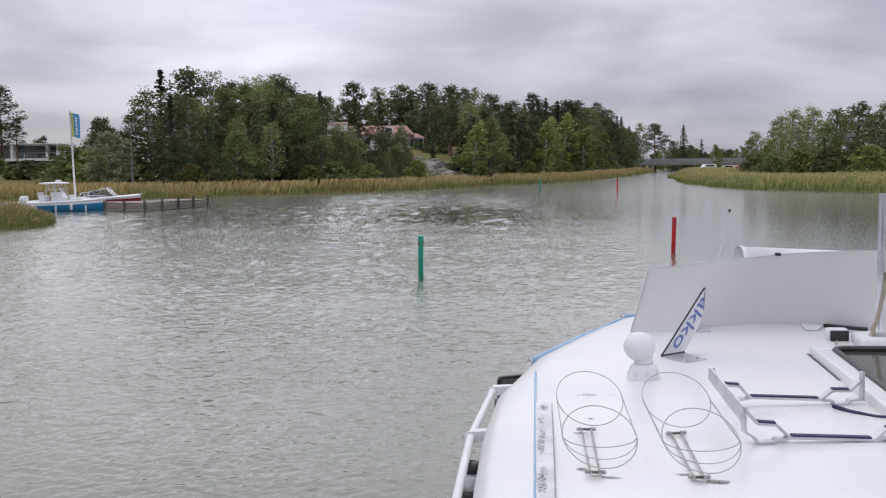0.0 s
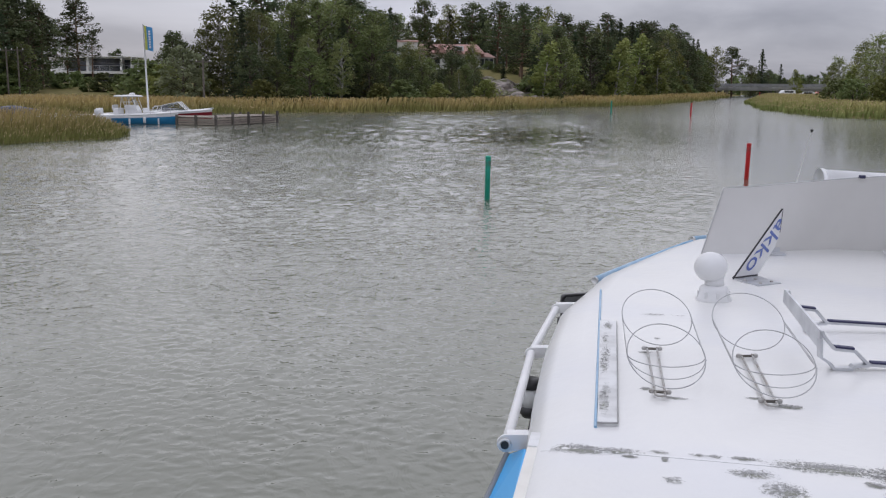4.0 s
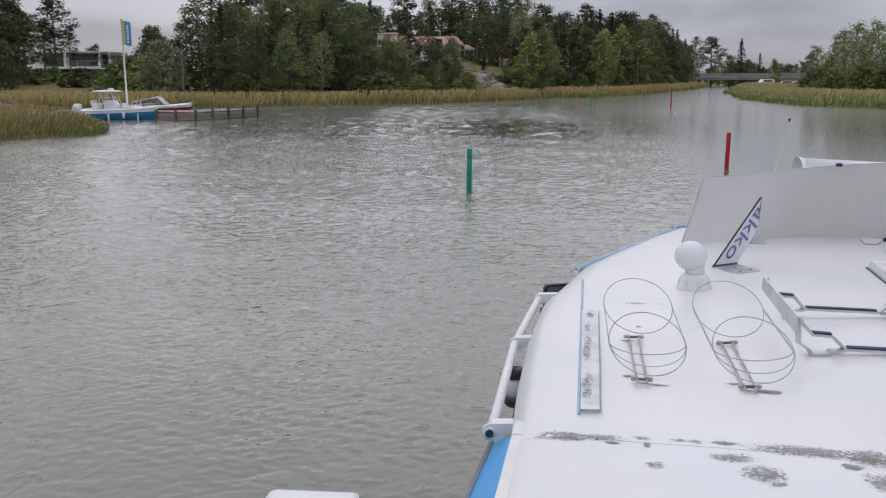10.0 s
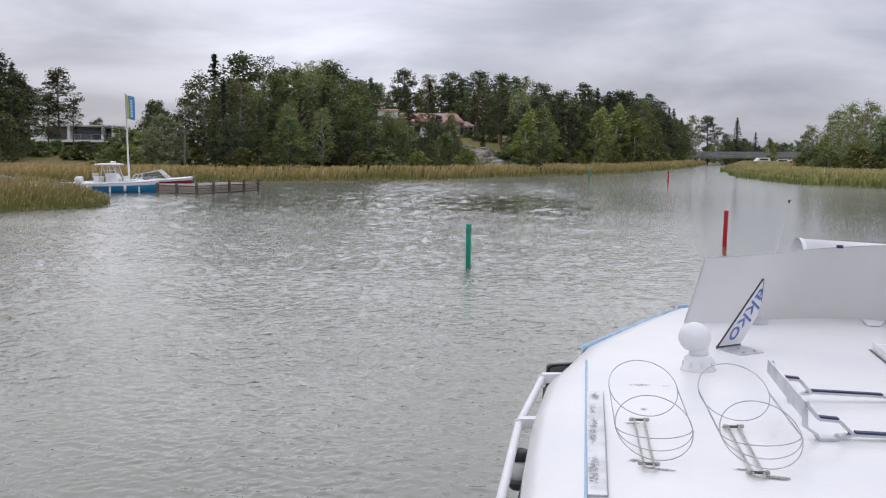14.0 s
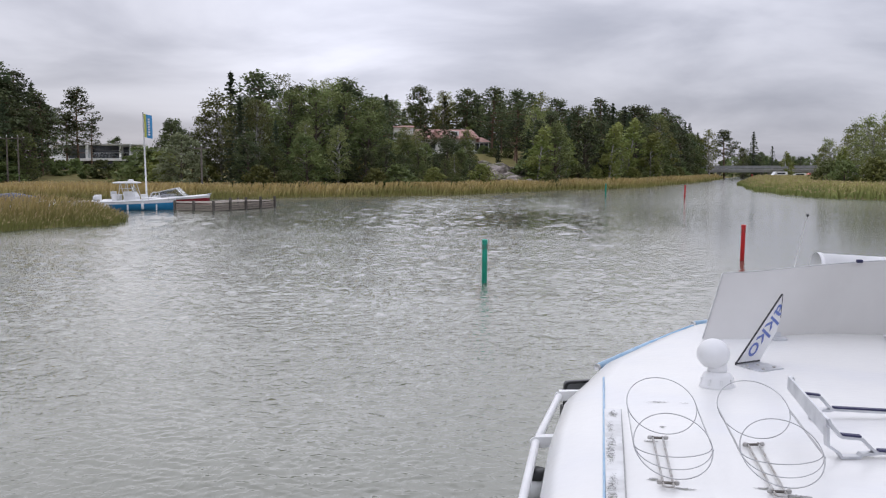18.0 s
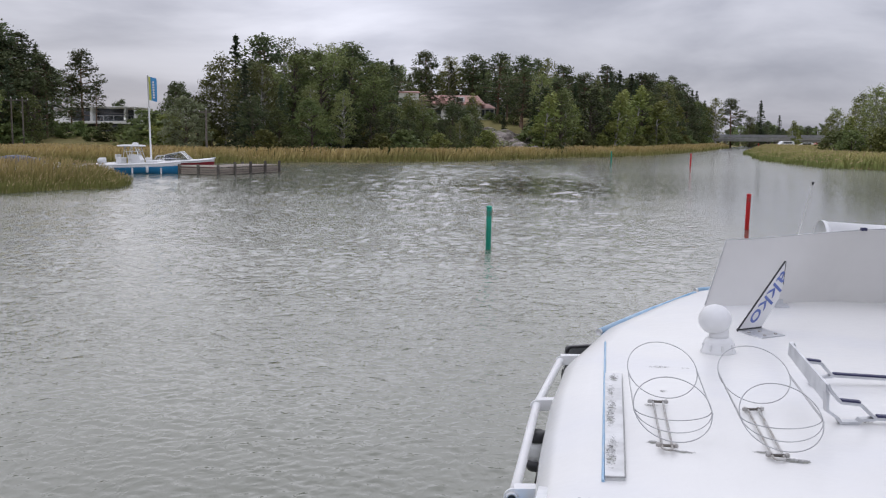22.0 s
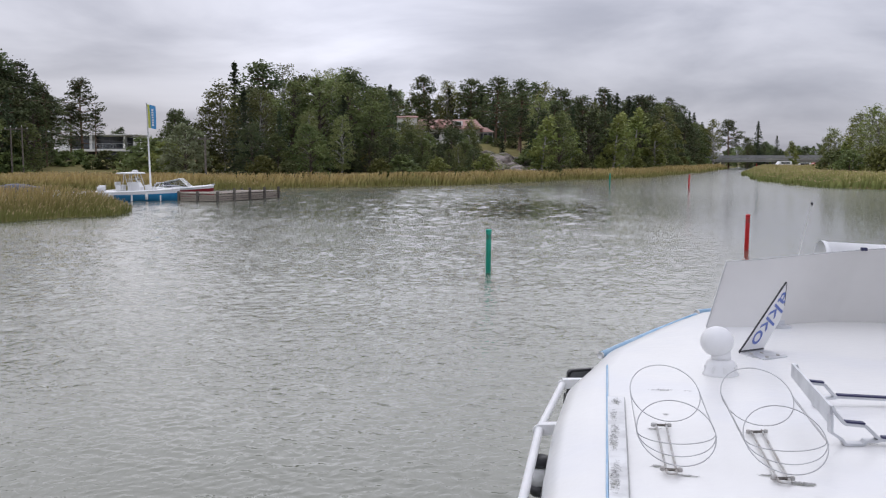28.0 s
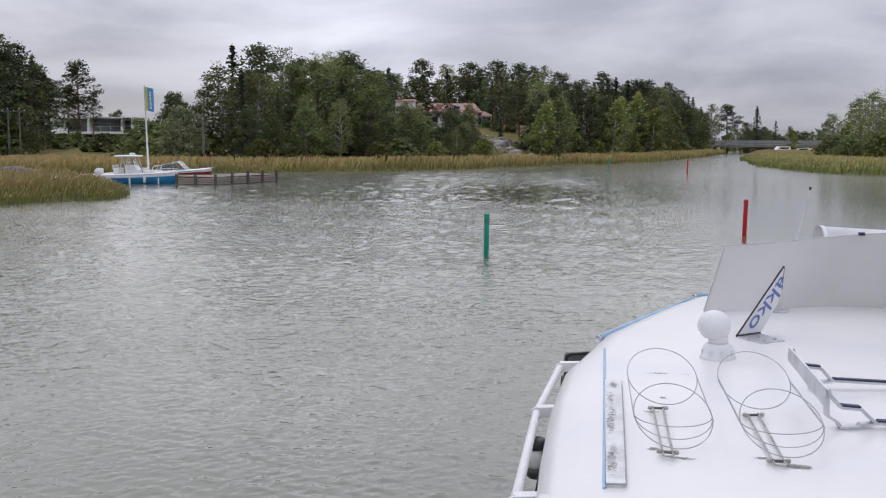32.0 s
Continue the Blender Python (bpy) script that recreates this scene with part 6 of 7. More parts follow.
part("cloth", cloth(0.05, 0.22, 4.95, 6.72, "flag_yellow"), flag, "yellow-green stripe")
part("cloth", cloth(0.22, 0.66, 4.95, 6.72, "flag_blue"), flag, "blue cloth")
for k in range(7):
    part("printed_bar", Shape().box((0.44, -0.075 + 0.01 * math.sin(k), 5.12 + 0.19 * k), (0.14, 0.006, 0.13), 0).mesh("printed_bar", "white_paint"), flag, "white printed bar")


def hull(name, label, L, beam, free, x, y, rz, top="hull_white", band="hull_white", z=0.0, bow=0.35, split=0.55, blank=0):
    """A small motor boat: hull lofted from stern to bow, with a band along its side, a deck and a cockpit well."""
    th = thing(name, label, "boat", m=pose(x, y, z, 0, 0, rz))
    lower, upper = [], []
    for i in range(11):
        f = i / 10
        w = beam / 2 * (1 - max(0, (f - 0.45) / 0.55) ** 2.2) + 0.02
        sheer = free * (1 + bow * f ** 2)
        xx = L * f
        keel = -0.25 + 0.35 * max(0, f - 0.6) ** 1.5 * 4 * 0.3
        lower.append([(xx, -w * 0.98, sheer * split), (xx, -w * 0.85, 0.05), (xx, 0, keel), (xx, w * 0.85, 0.05), (xx, w * 0.98, sheer * split)])
        upper.append([(xx, -w * 0.98, sheer * split), (xx + 0.04, -w * 1.03, sheer), (xx + 0.04, -w * 0.8, sheer + 0.03), (xx + 0.02, 0, sheer + 0.05 + 0.06 * f), (xx + 0.04, w * 0.8, sheer + 0.03),
                      (xx + 0.04, w * 1.03, sheer), (xx, w * 0.98, sheer * split)])
    part("hull", Shape().loft(lower[blank:]).mesh("hull", band, True), th)
    if blank:
        part("stern_hull", Shape().loft(lower[:blank + 1]).mesh("stern_hull", top, True), th)
    part("deck", Shape().loft(upper).mesh("deck", top, True), th)
    rub = Shape()
    for sg in (-1, 1):
        rub.tube([(r[1][0], r[1][1] * (1 if sg > 0 else -1), r[1][2] - 0.03) for r in upper], 0.03, 6)
    part("rub_rail", rub.mesh("rub_rail", "white_plastic"), th)
    return th


b1 = hull("fishing_boat", "white centre-console boat with a blue hull and T-top", 5.7, 2.1, 0.66, -24.9, 73.4, -6, "hull_white", "hull_blue", split=0.68, blank=2)
for x, w in ((2.5, 0.12), (4.55, 0.10)):
    part("hull_stripe", Shape().box((x, -1.02 if x < 3 else -0.75, 0.24), (w, 0.06, 0.42), 0 if x < 3 else 17, 0.01).mesh("hull_stripe", "hull_white"), b1, "white stripe across the blue")
part("console", Shape().loft([[(1.95, -0.42, z), (2.85 - 0.25 * (z > 1.2), -0.40, z), (2.85 - 0.25 * (z > 1.2), 0.40, z), (1.95, 0.42, z)] for z in (0.62, 1.0, 1.38)], closed_ring=True).mesh("console", "hull_white"), b1)
part("windscreen", Shape().loft([[(2.62 - 0.2 * k, -0.40, 1.38 + 0.4 * k), (2.65 - 0.2 * k, -0.40, 1.38 + 0.4 * k), (2.65 - 0.2 * k, 0.40, 1.38 + 0.4 * k), (2.62 - 0.2 * k, 0.40, 1.38 + 0.4 * k)] for k in (0, 1)], closed_ring=True).mesh("windscreen", "smoky_glass"), b1, "tinted windscreen")
tt = [(2.05 + 0.98 * math.copysign(abs(math.cos(a)) ** 0.6, math.cos(a)), 0.80 * math.copysign(abs(math.sin(a)) ** 0.6, math.sin(a))) for a in np.linspace(0, 6.2832, 33)[:-1]]
part("t_top", Shape().loft([[(x if k == 1 else 2.05 + (x - 2.05) * q, y * q, z) for x, y in tt] for k, q, z in ((0, 0.94, 1.96), (1, 1.0, 2.00), (2, 0.96, 2.06), (3, 0.6, 2.10))], closed_ring=True).mesh("t_top", "hull_white", True), b1, "white hard T-top")
part("radar", Shape().lathe([(0.2, 0), (0.22, 0.05), (0.2, 0.15), (0.08, 0.18)], 16, pose(2.35, 0, 2.08)).mesh("radar", "white_plastic", True), b1)
for y in (-0.48, 0.48):
    for x0, x1 in ((1.55, 1.75), (2.10, 1.80), (2.10, 2.35), (3.0, 2.55)):
        part("leg", Shape().tube([(x0, y, 0.66), (x1, y * 1.1, 1.97)], 0.026, 8).mesh("leg", "white_paint", True), b1)
    for z in (1.15, 1.6):
        part("brace", Shape().tube([(1.66 + 0.04 * z, y, z), (2.80 - 0.12 * z, y, z)], 0.02, 6).mesh("brace", "white_paint"), b1)
part("seat", Shape().box((1.25, 0, 0.92), (0.45, 0.9, 0.5), 0, 0.08).box((1.02, 0, 1.22), (0.10, 0.9, 0.35), 0, 0.04).mesh("seat", "white_plastic", True), b1)
part("bow_cushion", Shape().box((3.75, 0, 0.86), (0.9, 1.1, 0.22), 0, 0.08).mesh("bow_cushion", "white_plastic", True), b1)
part("bow_seat", Shape().box((3.35, 0, 0.98), (0.14, 1.0, 0.40), 0, 0.05).mesh("bow_seat", "white_plastic", True), b1)
rl = [(4.0, 0.82), (4.7, 0.62), (5.3, 0.34), (5.7, 0.0), (5.3, -0.34), (4.7, -0.62), (4.0, -0.82)]
part("bow_rail", Shape().tube([(x, y, 1.08 + 0.03 * (x - 4)) for x, y in rl], 0.018, 6).mesh("bow_rail", "aluminium", True), b1)
for x, y in rl[::2]:
    part("rail_post", Shape().tube([(x, y, 0.72), (x, y, 1.08 + 0.03 * (x - 4))], 0.014, 6).mesh("rail_post", "aluminium"), b1)
ob_ = part("outboard", Shape().loft([[(-0.50 * q, -0.18 * q - 0.02, z), (0.02, -0.18 * q - 0.02, z), (0.02, 0.18 * q + 0.02, z), (-0.50 * q, 0.18 * q + 0.02, z)] for q, z in ((0.75, 0.62), (1.0, 0.74), (1.0, 1.0), (0.7, 1.14))], closed_ring=True).mesh("outboard", "hull_white", True), b1, "white outboard motor")
part("leg_casing", Shape().box((-0.22, 0, 0.25), (0.2, 0.14, 0.8), 0, 0.03).mesh("leg_casing", "black_plastic"), ob_, "black motor leg")
for k in range(3):
    part("printed_bar", Shape().box((2.95 + 0.2 * k, -1.02 + 0.03 * k, 0.60), (0.13, 0.03, 0.14), 5).mesh("printed_bar", "canvas"), b1, "dark printed bar")
for x in (0.9, 3.6):
    part("fender", Shape().lathe([(0.03, 0.1), (0.10, 0.16), (0.10, 0.50), (0.03, 0.56)], 10, pose(x, -1.12 if x < 2 else -0.98, 0)).mesh("fender", "white_plastic", True), b1)
b2 = hull("bowrider_boat", "white runabout with a dark red band and windscreen", 5.0, 1.9, 0.66, -23.2, 79.4, -3, "hull_white", "hull_red", z=0.06, split=0.78)
FT, FB, AT, AB = (2.45, 0.52, 1.46), (3.15, 0.55, 0.80), (0.55, 0.86, 1.02), (0.55, 0.88, 0.76)
for name, quad in (("front", [(*FB,), (FB[0], -FB[1], FB[2]), (FT[0], -FT[1], FT[2]), (*FT,)]), ("side", [AB, FB, FT, AT]), ("side", [(x, -y, z) for x, y, z in (AB, FB, FT, AT)])):
    pts = [Vector(p) for p in quad]
    nn = (pts[1] - pts[0]).cross(pts[3] - pts[0]).normalized() * 0.012
    ws = part("windscreen", Shape().add(pts + [p + nn for p in pts], [(3, 2, 1, 0), (4, 5, 6, 7), (0, 1, 5, 4), (1, 2, 6, 5), (2, 3, 7, 6), (3, 0, 4, 7)]).mesh("windscreen", "smoky_glass"), b2, "smoky wraparound windscreen")
    part("screen_frame", Shape().tube(pts, 0.025, 6, closed=True).mesh("screen_frame", "white_paint", True), ws, "white screen frame")
part("boarding_rail", Shape().tube([(0.5, -0.95, 0.7), (0.75, -0.93, 1.15), (1.35, -0.93, 1.15), (1.2, -0.95, 0.7)], 0.03, 8).tube([(0.85, -0.94, 0.7), (1.05, -0.93, 1.15)], 0.025, 8).mesh("boarding_rail", "white_paint", True), b2)
for y in (-0.4, 0.4):
    part("seat", Shape().box((1.5, y, 0.78), (0.5, 0.5, 0.35), 0, 0.08).box((1.27, y, 1.02), (0.1, 0.5, 0.45), 0, 0.04).mesh("seat", "canvas", True), b2, "dark grey seat")
part("bow_roller", Shape().box((5.0, 0, 0.98), (0.3, 0.12, 0.08), 0, 0.02).mesh("bow_roller", "aluminium"), b2)
b3 = hull("covered_boat", "open boat under a dark grey canvas cover", 4.8, 1.9, 0.5, -33.2, 74.2, -4, "hull_white", "hull_white")
cv = [[(0.3 + 0.42 * i, -0.9 + 0.06 * abs(i - 4), 0.55), (0.3 + 0.42 * i, -0.75, 1.0 + 0.12 * math.sin(i * 0.55)), (0.3 + 0.42 * i, 0, 1.14 + 0.14 * math.sin(i * 0.55)), (0.3 + 0.42 * i, 0.75, 1.0 + 0.12 * math.sin(i * 0.55)),
       (0.3 + 0.42 * i, 0.9 - 0.06 * abs(i - 4), 0.55)] for i in range(9)]
part("cover", Shape().loft(cv).mesh("cover", "canvas", True), b3, "dark grey canvas cover")
for i in (1, 3, 5, 7):
    part("hoop", Shape().tube([Vector(p) + Vector((0, 0, 0.012)) for p in cv[i]], 0.02, 6).mesh("hoop", "canvas"), b3)
b4 = hull("rowing_boat", "white open rowing boat at the pier", 4.2, 1.6, 0.42, -30.0, 72.9, -5)
part("thwart", Shape().box((1.4, 0, 0.50), (0.3, 1.4, 0.05), 0, 0.01).box((2.6, 0, 0.52), (0.3, 1.3, 0.05), 0, 0.01).mesh("thwart", "dock_wood"), b4)
b5 = hull("rowing_boat", "grey open rowing boat beside the pier", 4.0, 1.5, 0.42, -30.0, 79.0, 4, "grey_panel", "grey_panel")
part("thwart", Shape().box((1.4, 0, 0.50), (0.3, 1.3, 0.05), 0, 0.01).mesh("thwart", "dock_wood"), b5)
b6 = hull("cabin_boat", "white cabin boat with red gear on its roof", 5.2, 2.0, 0.6, -41.6, 80.5, 0)
part("cabin", Shape().box((2.4, 0, 1.0), (2.2, 1.5, 0.75), 0, 0.1).mesh("cabin", "hull_white", True), b6)
part("side_window", Shape().box((2.4, -0.76, 1.1), (1.5, 0.02, 0.28), 0, 0.005).mesh("side_window", "window_glass"), b6)
part("roof_gear", Shape().tube([(1.9, 0, 1.38), (2.1, 0.1, 1.75), (2.5, 0, 1.7)], 0.09, 8).mesh("roof_gear", "car_red", True), b6, "red gear")


# ---- houses ----
def slab(c, s, mat, parent, name, label="", bevel=0.02):
    return part(name, Shape().box(c, s, 0, bevel).mesh(name, mat), parent, label)


wh = thing("modern_house", "white flat-roofed modern house with large windows on a dark base", "house", m=pose(-73.4, 192, 3.0, 0, 0, -3))
slab((6.6, 4.2, 0.85), (16.6, 7.0, 1.8), "wall_dark", wh, "base_storey", "black clad lower storey")
slab((7.6, 2.8, 2.0), (15.6, 9.6, 0.46), "wall_white", wh, "floor_slab", "white projecting floor slab")
slab((2.9, 3.0, 4.86), (6.2, 9.4, 0.30), "wall_white", wh, "roof", "flat white roof edge")
slab((10.7, 3.0, 4.90), (9.3, 9.4, 0.16), "wall_white", wh, "terrace_roof", "thin white terrace roof")
for x, w in ((1.35, 2.7), (6.45, 0.45)):
    slab((x, 2.6, 3.47), (w, 7.4, 2.5), "wall_white", wh, "wall")
slab((3.0, 6.6, 3.47), (5.8, 0.3, 2.5), "wall_white", wh, "back_wall")
slab((13.0, 5.2, 3.47), (2.9, 4.0, 2.6), "wall_white", wh, "wall")
wi = slab((4.45, -0.5, 3.47), (3.5, 0.12, 2.5), "wall_dark", wh, "window", "dark framed window")
for x in (3.62, 5.28):
    slab((x, -0.59, 3.47), (1.5, 0.05, 2.2), "window_glass", wi, "pane")
gw = slab((9.3, 1.2, 3.44), (5.2, 0.10, 2.42), "wall_dark", wh, "window", "dark glass terrace front")
for k in range(4):
    slab((7.37 + 1.29 * k, 1.13, 3.44), (1.2, 0.05, 2.25), "window_glass", gw, "pane")
wi = slab((12.6, 3.1, 3.4), (1.1, 0.12, 2.1), "wall_dark", wh, "terrace_door", "dark terrace door")
slab((12.6, 3.02, 3.4), (0.86, 0.05, 1.9), "window_glass", wi, "pane")
for x in (6.9, 15.15):
    slab((x, -1.75, 3.5), (0.18, 0.18, 2.7), "wall_white", wh, "terrace_post")
for k in range(5):
    part("rail_post", Shape().box((7.2 + 1.95 * k, -1.9, 2.75), (0.05, 0.05, 1.0)).mesh("rail_post", "aluminium"), wh)
part("handrail", Shape().box((11.0, -1.9, 3.26), (8.0, 0.06, 0.05)).mesh("handrail", "aluminium"), wh)
slab((11.0, -1.9, 2.72), (7.9, 0.03, 0.9), "clear_glass", wh, "balcony_glass", "glass balcony rail").visible_shadow = False
for x in (3.2, 15.1):
    slab((x, -1.6, 0.85), (0.42, 0.35, 1.9), "wall_white", wh, "column")
slab((9.5, 0.62, 0.9), (4.0, 0.1, 1.2), "window_glass", wh, "garage_door")

rh = thing("hill_house", "white villa with a faded red roof on the wooded hill", "house", m=pose(-5.5, 173.5, 5.7, 0, 0, 4) @ Matrix.Diagonal((1, 1, 0.8, 1)))
slab((6.4, 4.0, 1.6), (11.2, 6.4, 3.6), "wall_white", rh, "wall")
slab((-0.6, 4.6, 2.8), (3.4, 6.0, 6.0), "wall_white", rh, "wing_wall")
roof = Shape().add([(0.6, -0.1, 3.3), (12.6, -0.1, 3.3), (12.6, 8.2, 3.3), (0.6, 8.2, 3.3), (1.6, 4.0, 5.4), (11.6, 4.0, 5.4), (0.6, -0.1, 3.16), (12.6, -0.1, 3.16), (12.6, 8.2, 3.16), (0.6, 8.2, 3.16)],
                   [(0, 1, 5, 4), (1, 2, 5), (2, 3, 4, 5), (3, 0, 4), (6, 7, 1, 0), (7, 8, 2, 1), (8, 9, 3, 2), (9, 6, 0, 3), (9, 8, 7, 6)])
ro = part("roof", roof.mesh("roof", "roof_red"), rh, "faded red hipped roof")
for k in range(11):
    part("roof_seam", Shape().tube([(1.2 + 1.08 * k, -0.06, 3.34), (1.9 + 0.95 * k, 3.9, 5.38)], 0.03, 4).mesh("roof_seam", "roof_red"), ro)
slab((8.2, 1.6, 4.35), (1.6, 1.7, 1.1), "wall_white", ro, "dormer")
slab((3.2, 3.9, 5.6), (0.7, 0.6, 1.5), "roof_red", ro, "chimney", "brick-red chimney")
slab((8.2, 0.72, 4.35), (1.0, 0.05, 0.7), "window_glass", ro, "dormer_window")
for gx0, gw, gz in ((4.9, 2.6, 5.3), (10.3, 2.2, 4.9)):
    part("cross_gable", Shape().add([(gx0 - gw / 2, -0.25, 3.25), (gx0 + gw / 2, -0.25, 3.25), (gx0, -0.25, gz), (gx0 - gw / 2, 3.6, 3.25), (gx0 + gw / 2, 3.6, 3.25), (gx0, 3.6, gz)],
                                    [(0, 1, 2), (5, 4, 3), (0, 2, 5, 3), (2, 1, 4, 5), (1, 0, 3, 4)]).mesh("cross_gable", "roof_red"), ro)
part("wing_roof", Shape().add([(-2.5, 1.3, 5.7), (1.3, 1.3, 5.7), (1.3, 7.9, 6.3), (-2.5, 7.9, 6.3), (-2.5, 1.3, 5.85), (1.3, 1.3, 5.85), (1.3, 7.9, 6.45), (-2.5, 7.9, 6.45)],
                              [(3, 2, 1, 0), (4, 5, 6, 7), (0, 1, 5, 4), (1, 2, 6, 5), (2, 3, 7, 6), (3, 0, 4, 7)]).mesh("wing_roof", "roof_red"), rh, "low red shed roof")
slab((13.0, 3.0, 1.2), (2.6, 4.2, 2.6), "wall_white", rh, "porch")
part("porch_roof", Shape().add([(11.6, 0.6, 2.5), (14.6, 0.6, 2.5), (14.6, 5.4, 2.5), (11.6, 5.4, 2.5), (12.4, 3.0, 3.6), (13.4, 3.0, 3.6)],
                               [(0, 1, 5, 4), (1, 2, 5), (2, 3, 4, 5), (3, 0, 4), (3, 2, 1, 0)]).mesh("porch_roof", "roof_red"), rh)
for x, z, w, h in ((2.0, 1.8, 1.2, 1.4), (4.4, 1.8, 1.2, 1.4), (6.8, 1.8, 1.2, 1.4), (9.2, 1.8, 1.2, 1.4), (-1.2, 3.2, 1.0, 1.2), (0.2, 3.2, 0.9, 1.2)):
    y = 0.72 if x > 1 else 1.52
    wi = slab((x, y, z), (w, 0.12, h), "wall_white", rh, "window")
    slab((x, y - 0.07, z), (w - 0.2, 0.03, h - 0.2), "window_glass", wi, "pane")
for k in range(3):
    wi = slab((12.2 + 0.8 * k, 0.84, 1.4), (0.66, 0.10, 1.7), "wall_dark", rh, "window")
    slab((12.2 + 0.8 * k, 0.78, 1.4), (0.5, 0.03, 1.5), "window_glass", wi, "pane")
# a shed higher up in the wood
sh = thing("shed", "small pale shed among the pines", "shed", m=pose(20.0, 176, height(20.0, 176)))
slab((0, 0, 1.2), (2.6, 2.2, 2.4), "wall_white", sh, "wall")
part("roof", Shape().add([(-1.5, -1.3, 2.3), (1.5, -1.3, 2.3), (1.5, 1.3, 2.3), (-1.5, 1.3, 2.3), (-1.5, 0, 3.0), (1.5, 0, 3.0)], [(0, 1, 5, 4), (2, 3, 4, 5), (0, 4, 3), (1, 2, 5), (3, 2, 1, 0)]).mesh("roof", "canvas"), sh)
slab((0.3, -1.12, 1.3), (0.8, 0.06, 0.9), "window_glass", sh, "window")

# bare rock below the villa
rk = np.random.default_rng(9)
for i, (x, y, r, f) in enumerate(((7.4, 142.5, 2.4, 0.6), (9.8, 141.6, 2.2, 0.5), (12.2, 142.2, 1.9, 0.45), (8.2, 147.0, 3.0, 0.5), (11.0, 146.0, 2.2, 0.5), (6.2, 149.5, 2.6, 0.5), (14.2, 143.4, 1.3, 0.5), (11.4, 140.2, 1.1, 0.5), (9.0, 152.0, 3.4, 0.42), (6.4, 155.5, 2.6, 0.4))):
    bm = bmesh.new()
    bmesh.ops.create_icosphere(bm, subdivisions=4, radius=1.0)
    off = Vector(rk.random(3) * 20)
    for v in bm.verts:
        n = noise.noise(v.co * 1.3 + off) * 0.5 + noise.noise(v.co * 3.5 + off) * 0.24 + abs(noise.noise(v.co * 8 + off)) * 0.10
        v.co = Vector((v.co.x, v.co.y, v.co.z * f)) * (1 + n) * r
    me = bpy.data.meshes.new("boulder")
    bm.to_mesh(me)
    bm.free()
    me.materials.append(M["rock"])
    tagged(part("boulder", me, None, "", pose(x, y, height(x, y) + 0.1, 0, 0, 40 * i)), "weathered grey granite outcrop with moss", "rock", "outcrop rocks")

# ---- bridge ----
br = thing("road_bridge", "low concrete road bridge with a metal parapet", "bridge", m=pose(97, 300, 0, 0, 0, 5))
part("deck", Shape().box((2, 0, 2.35), (62, 9, 0.9), 0, 0.08).mesh("deck", "concrete"), br)
part("edge_beam", Shape().box((2, -4.6, 2.72), (62, 0.4, 0.5), 0, 0.03).mesh("edge_beam", "concrete"), br, "pale concrete edge beam")
for i in range(32):
    part("rail_post", Shape().box((-28 + 1.94 * i, -4.6, 3.4), (0.08, 0.08, 0.9)).mesh("rail_post", "bridge_steel"), br)
for z in (3.2, 3.5, 3.85):
    part("rail", Shape().box((2, -4.6, z), (62, 0.07, 0.09)).mesh("rail", "bridge_steel"), br)
part("parapet", Shape().box((2, -4.52, 3.42), (62, 0.05, 0.72)).mesh("parapet", "bridge_steel"), br, "grey steel mesh parapet")
for x in (-14.5, 1.0, 14.0):
    part("pier", Shape().box((x, -2.6, 0.6), (0.9, 1.0, 2.9), 0, 0.1).box((x, 2.6, 0.6), (0.9, 1.0, 2.9), 0, 0.1).mesh("pier", "concrete"), br)
for x in (-27, 27):
    part("abutment", Shape().box((x, 0, 0.6), (6, 9, 2.8), 0, 0.1).mesh("abutment", "concrete"), br)


def lamp_post(x, y, h):
    z = height(x, y)
    th = thing("street_lamp", "slim grey street lamp by the road", "street lamp", "street lamps", m=pose(x, y, z))
    part("pole", Shape().tube([(0, 0, 0), (0, 0, h), (0.5, 0, h + 0.15)], [0.09, 0.06, 0.05], 8).mesh("pole", "aluminium"), th)
    part("head", Shape().box((0.8, 0, h + 0.16), (0.6, 0.22, 0.1), 0, 0.03).mesh("head", "aluminium"), th)


for x, y, h in ((108, 312, 8), (122, 308, 9), (86, 316, 8)):
    lamp_post(x, y, h)


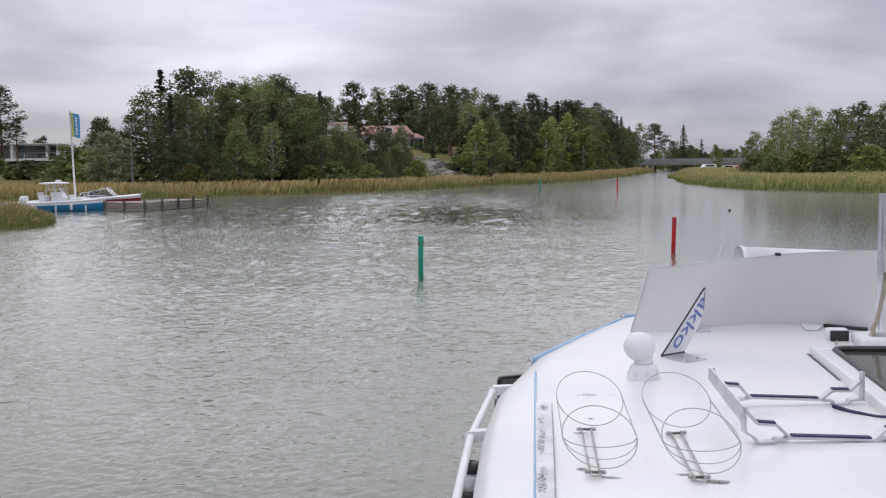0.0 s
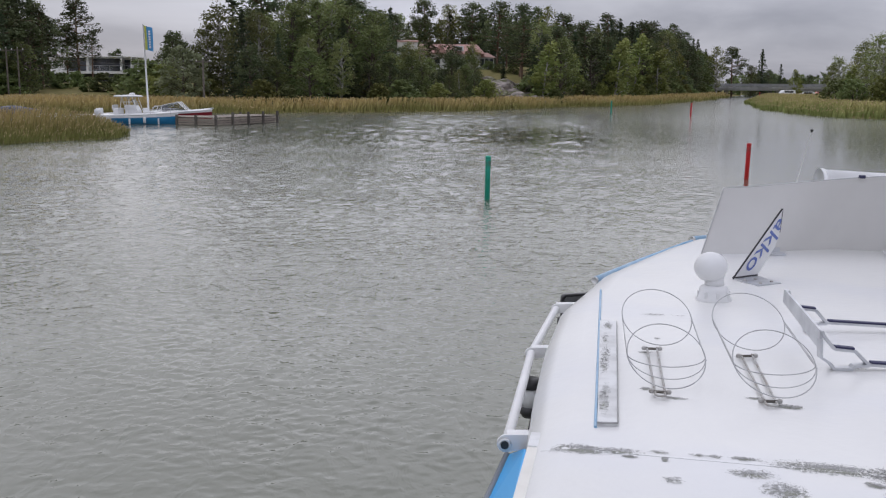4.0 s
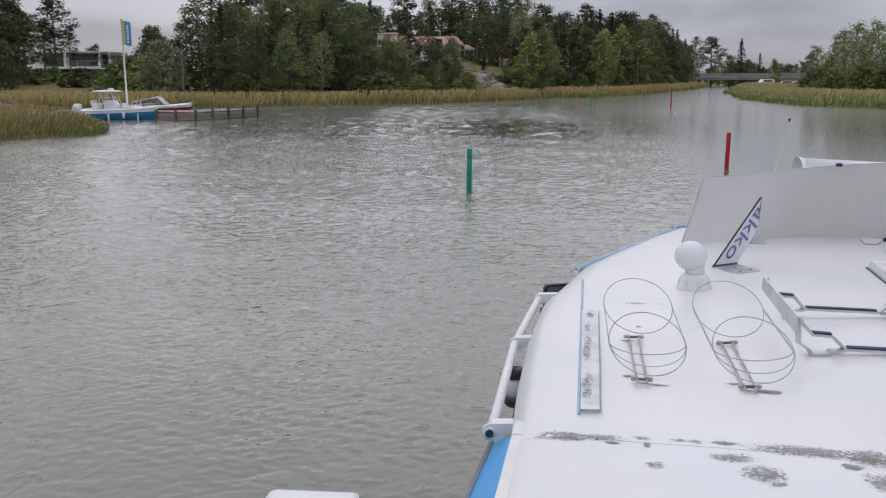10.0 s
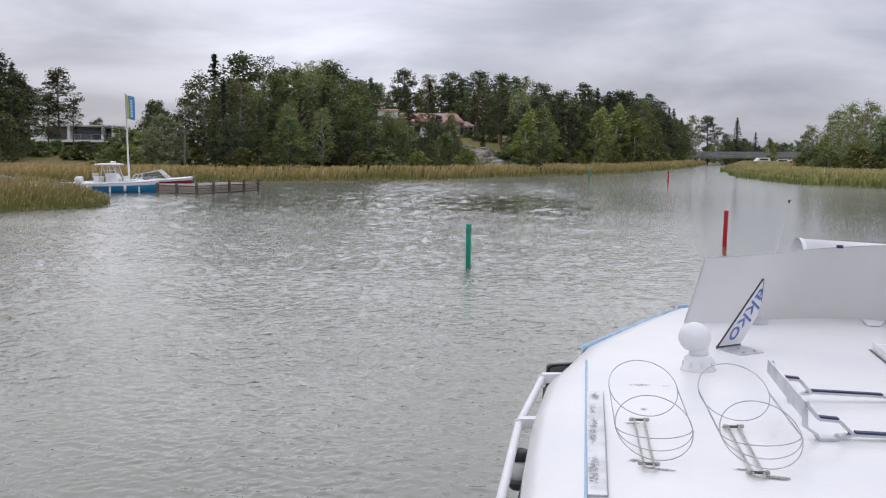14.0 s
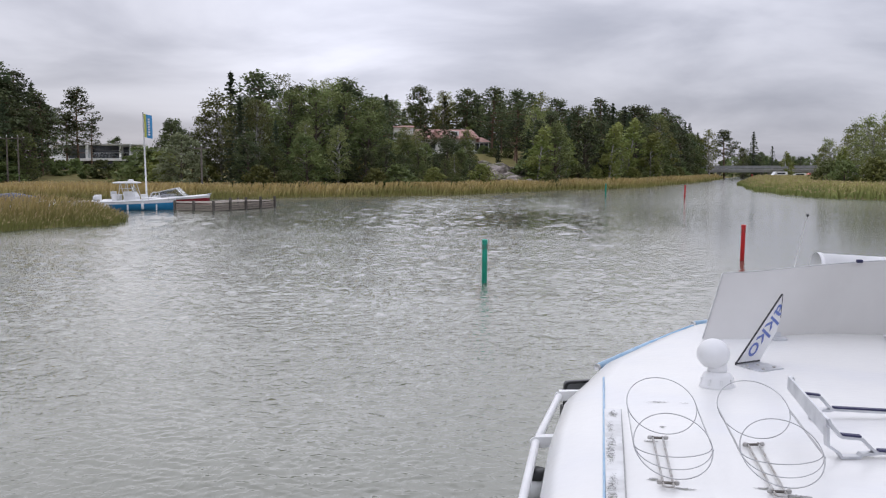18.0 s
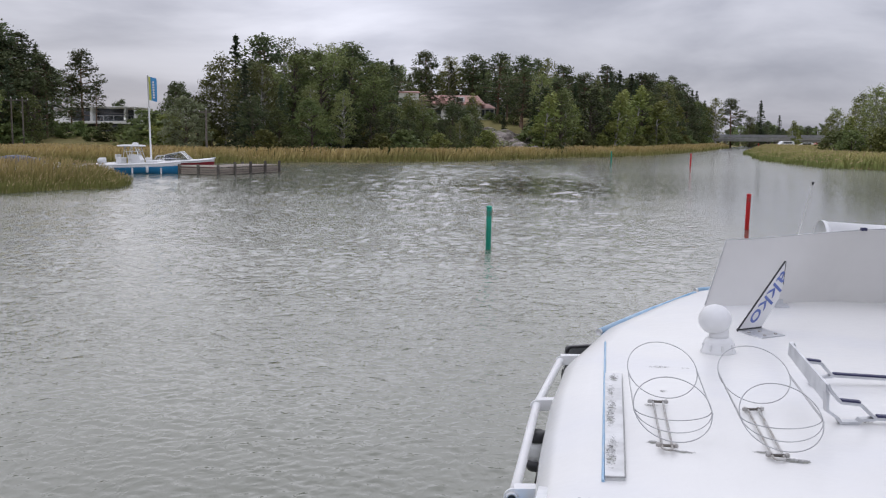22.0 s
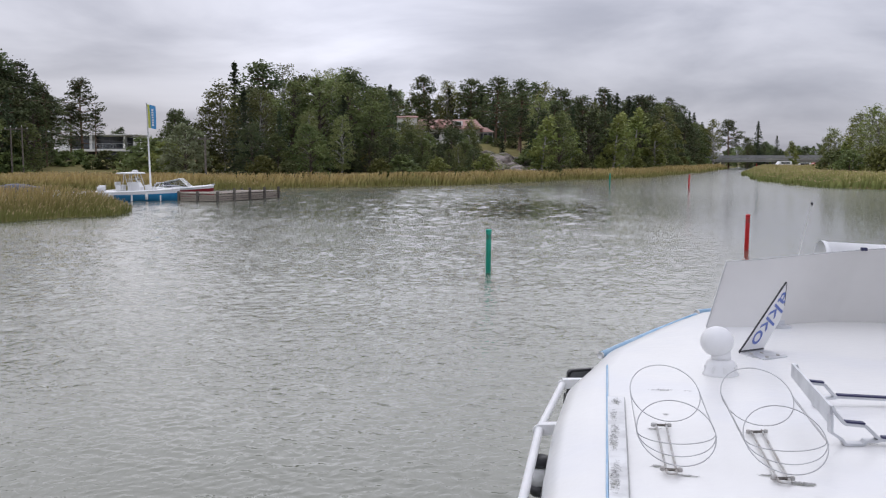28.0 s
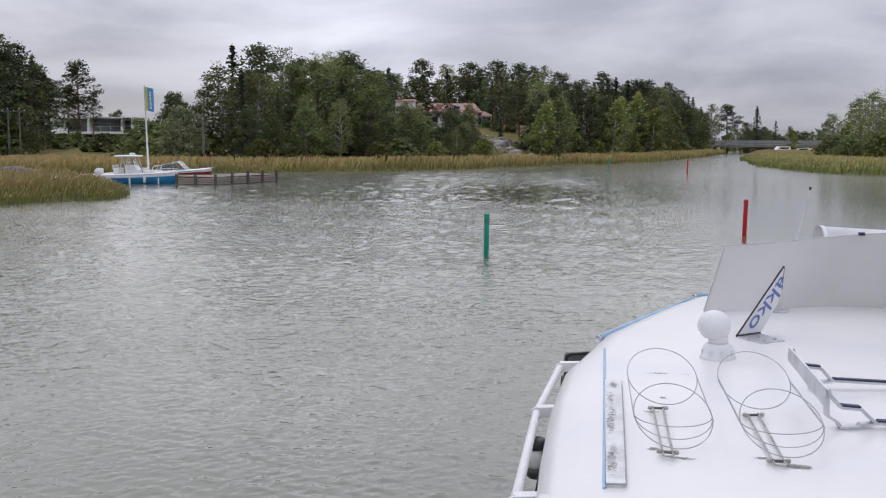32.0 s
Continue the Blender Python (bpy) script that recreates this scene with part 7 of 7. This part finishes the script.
def van(x, y, rz, col, label, L=4.8, H=1.9):
    th = thing("parked_car", label, "car", "cars by the bridge", m=pose(x, y, height(x, y), 0, 0, rz))
    side = [(0, 0.35), (0.05, 0.9), (0.9, 1.05), (1.6, H), (L - 0.2, H), (L, 1.0), (L, 0.35)]
    s = Shape().add([(a, w, b) for w in (-0.9, 0.9) for a, b in side], [tuple(range(7)), tuple(range(13, 6, -1))] + [(i, (i + 1) % 7, 7 + (i + 1) % 7, 7 + i) for i in range(7)])
    part("body", s.mesh("body", col), th)
    for w in (-0.91, 0.91):
        part("side_window", Shape().box((L * 0.6, w, H * 0.76), (L * 0.5, 0.02, 0.42)).mesh("side_window", "window_glass"), th)
    for a in (0.95, L - 0.95):
        for w in (-0.82, 0.82):
            wm = pose(a, w, 0.33, 90)
            wheel = part("wheel", Shape().lathe([(0.33, -0.1), (0.33, 0.1)], 14, wm).mesh("wheel", "black_plastic"), th)
            part("rim", Shape().lathe([(0.19, -0.11), (0.19, 0.11)], 12, wm).mesh("rim", "aluminium"), wheel)


van(86.5, 262, 10, "hull_white", "white van parked behind the reeds")
van(92.5, 264, -15, "hull_white", "white car parked behind the reeds", 4.3, 1.5)
van(98.5, 270, 5, "car_red", "dark red car parked by the bridge", 4.2, 1.5)


# ---- utility poles and wires ----
def utility_pole(x, y, h, rz=0.0):
    z = height(x, y)
    th = thing("utility_pole", "grey wooden utility pole with a crossarm", "utility pole", "utility poles", m=pose(x, y, z, 0, 0, rz))
    part("pole", Shape().tube([(0, 0, -0.3), (0, 0, h)], [0.14, 0.10], 8).mesh("pole", "pole_wood"), th)
    part("crossarm", Shape().box((0, 0, h - 0.3), (1.7, 0.10, 0.12)).mesh("crossarm", "pole_wood"), th)
    for k in (-0.75, 0, 0.75):
        part("insulator", Shape().lathe([(0.04, 0), (0.06, 0.05), (0.05, 0.14), (0.02, 0.16)], 8, pose(k, 0, h - 0.24 if k else h)).mesh("insulator", "white_plastic"), th)
    return Vector((x, y, z + h - 0.1))


p1 = utility_pole(-26.7, 112.5, 5.3)
p2 = utility_pole(-57.5, 137, 7.0)
p2b = utility_pole(-58.6, 136, 7.0)
for a, b in ((p1, p2),):
    for off in (-0.75, 0.75):
        pts = [a.lerp(b, i / 12) + Vector((off, 0, -1.1 * math.sin(math.pi * i / 12))) for i in range(13)]
        tagged(part("wire", Shape().tube(pts, 0.014, 4).mesh("wire", "cable")), "thin overhead wire between the poles", "wire", "overhead wires")
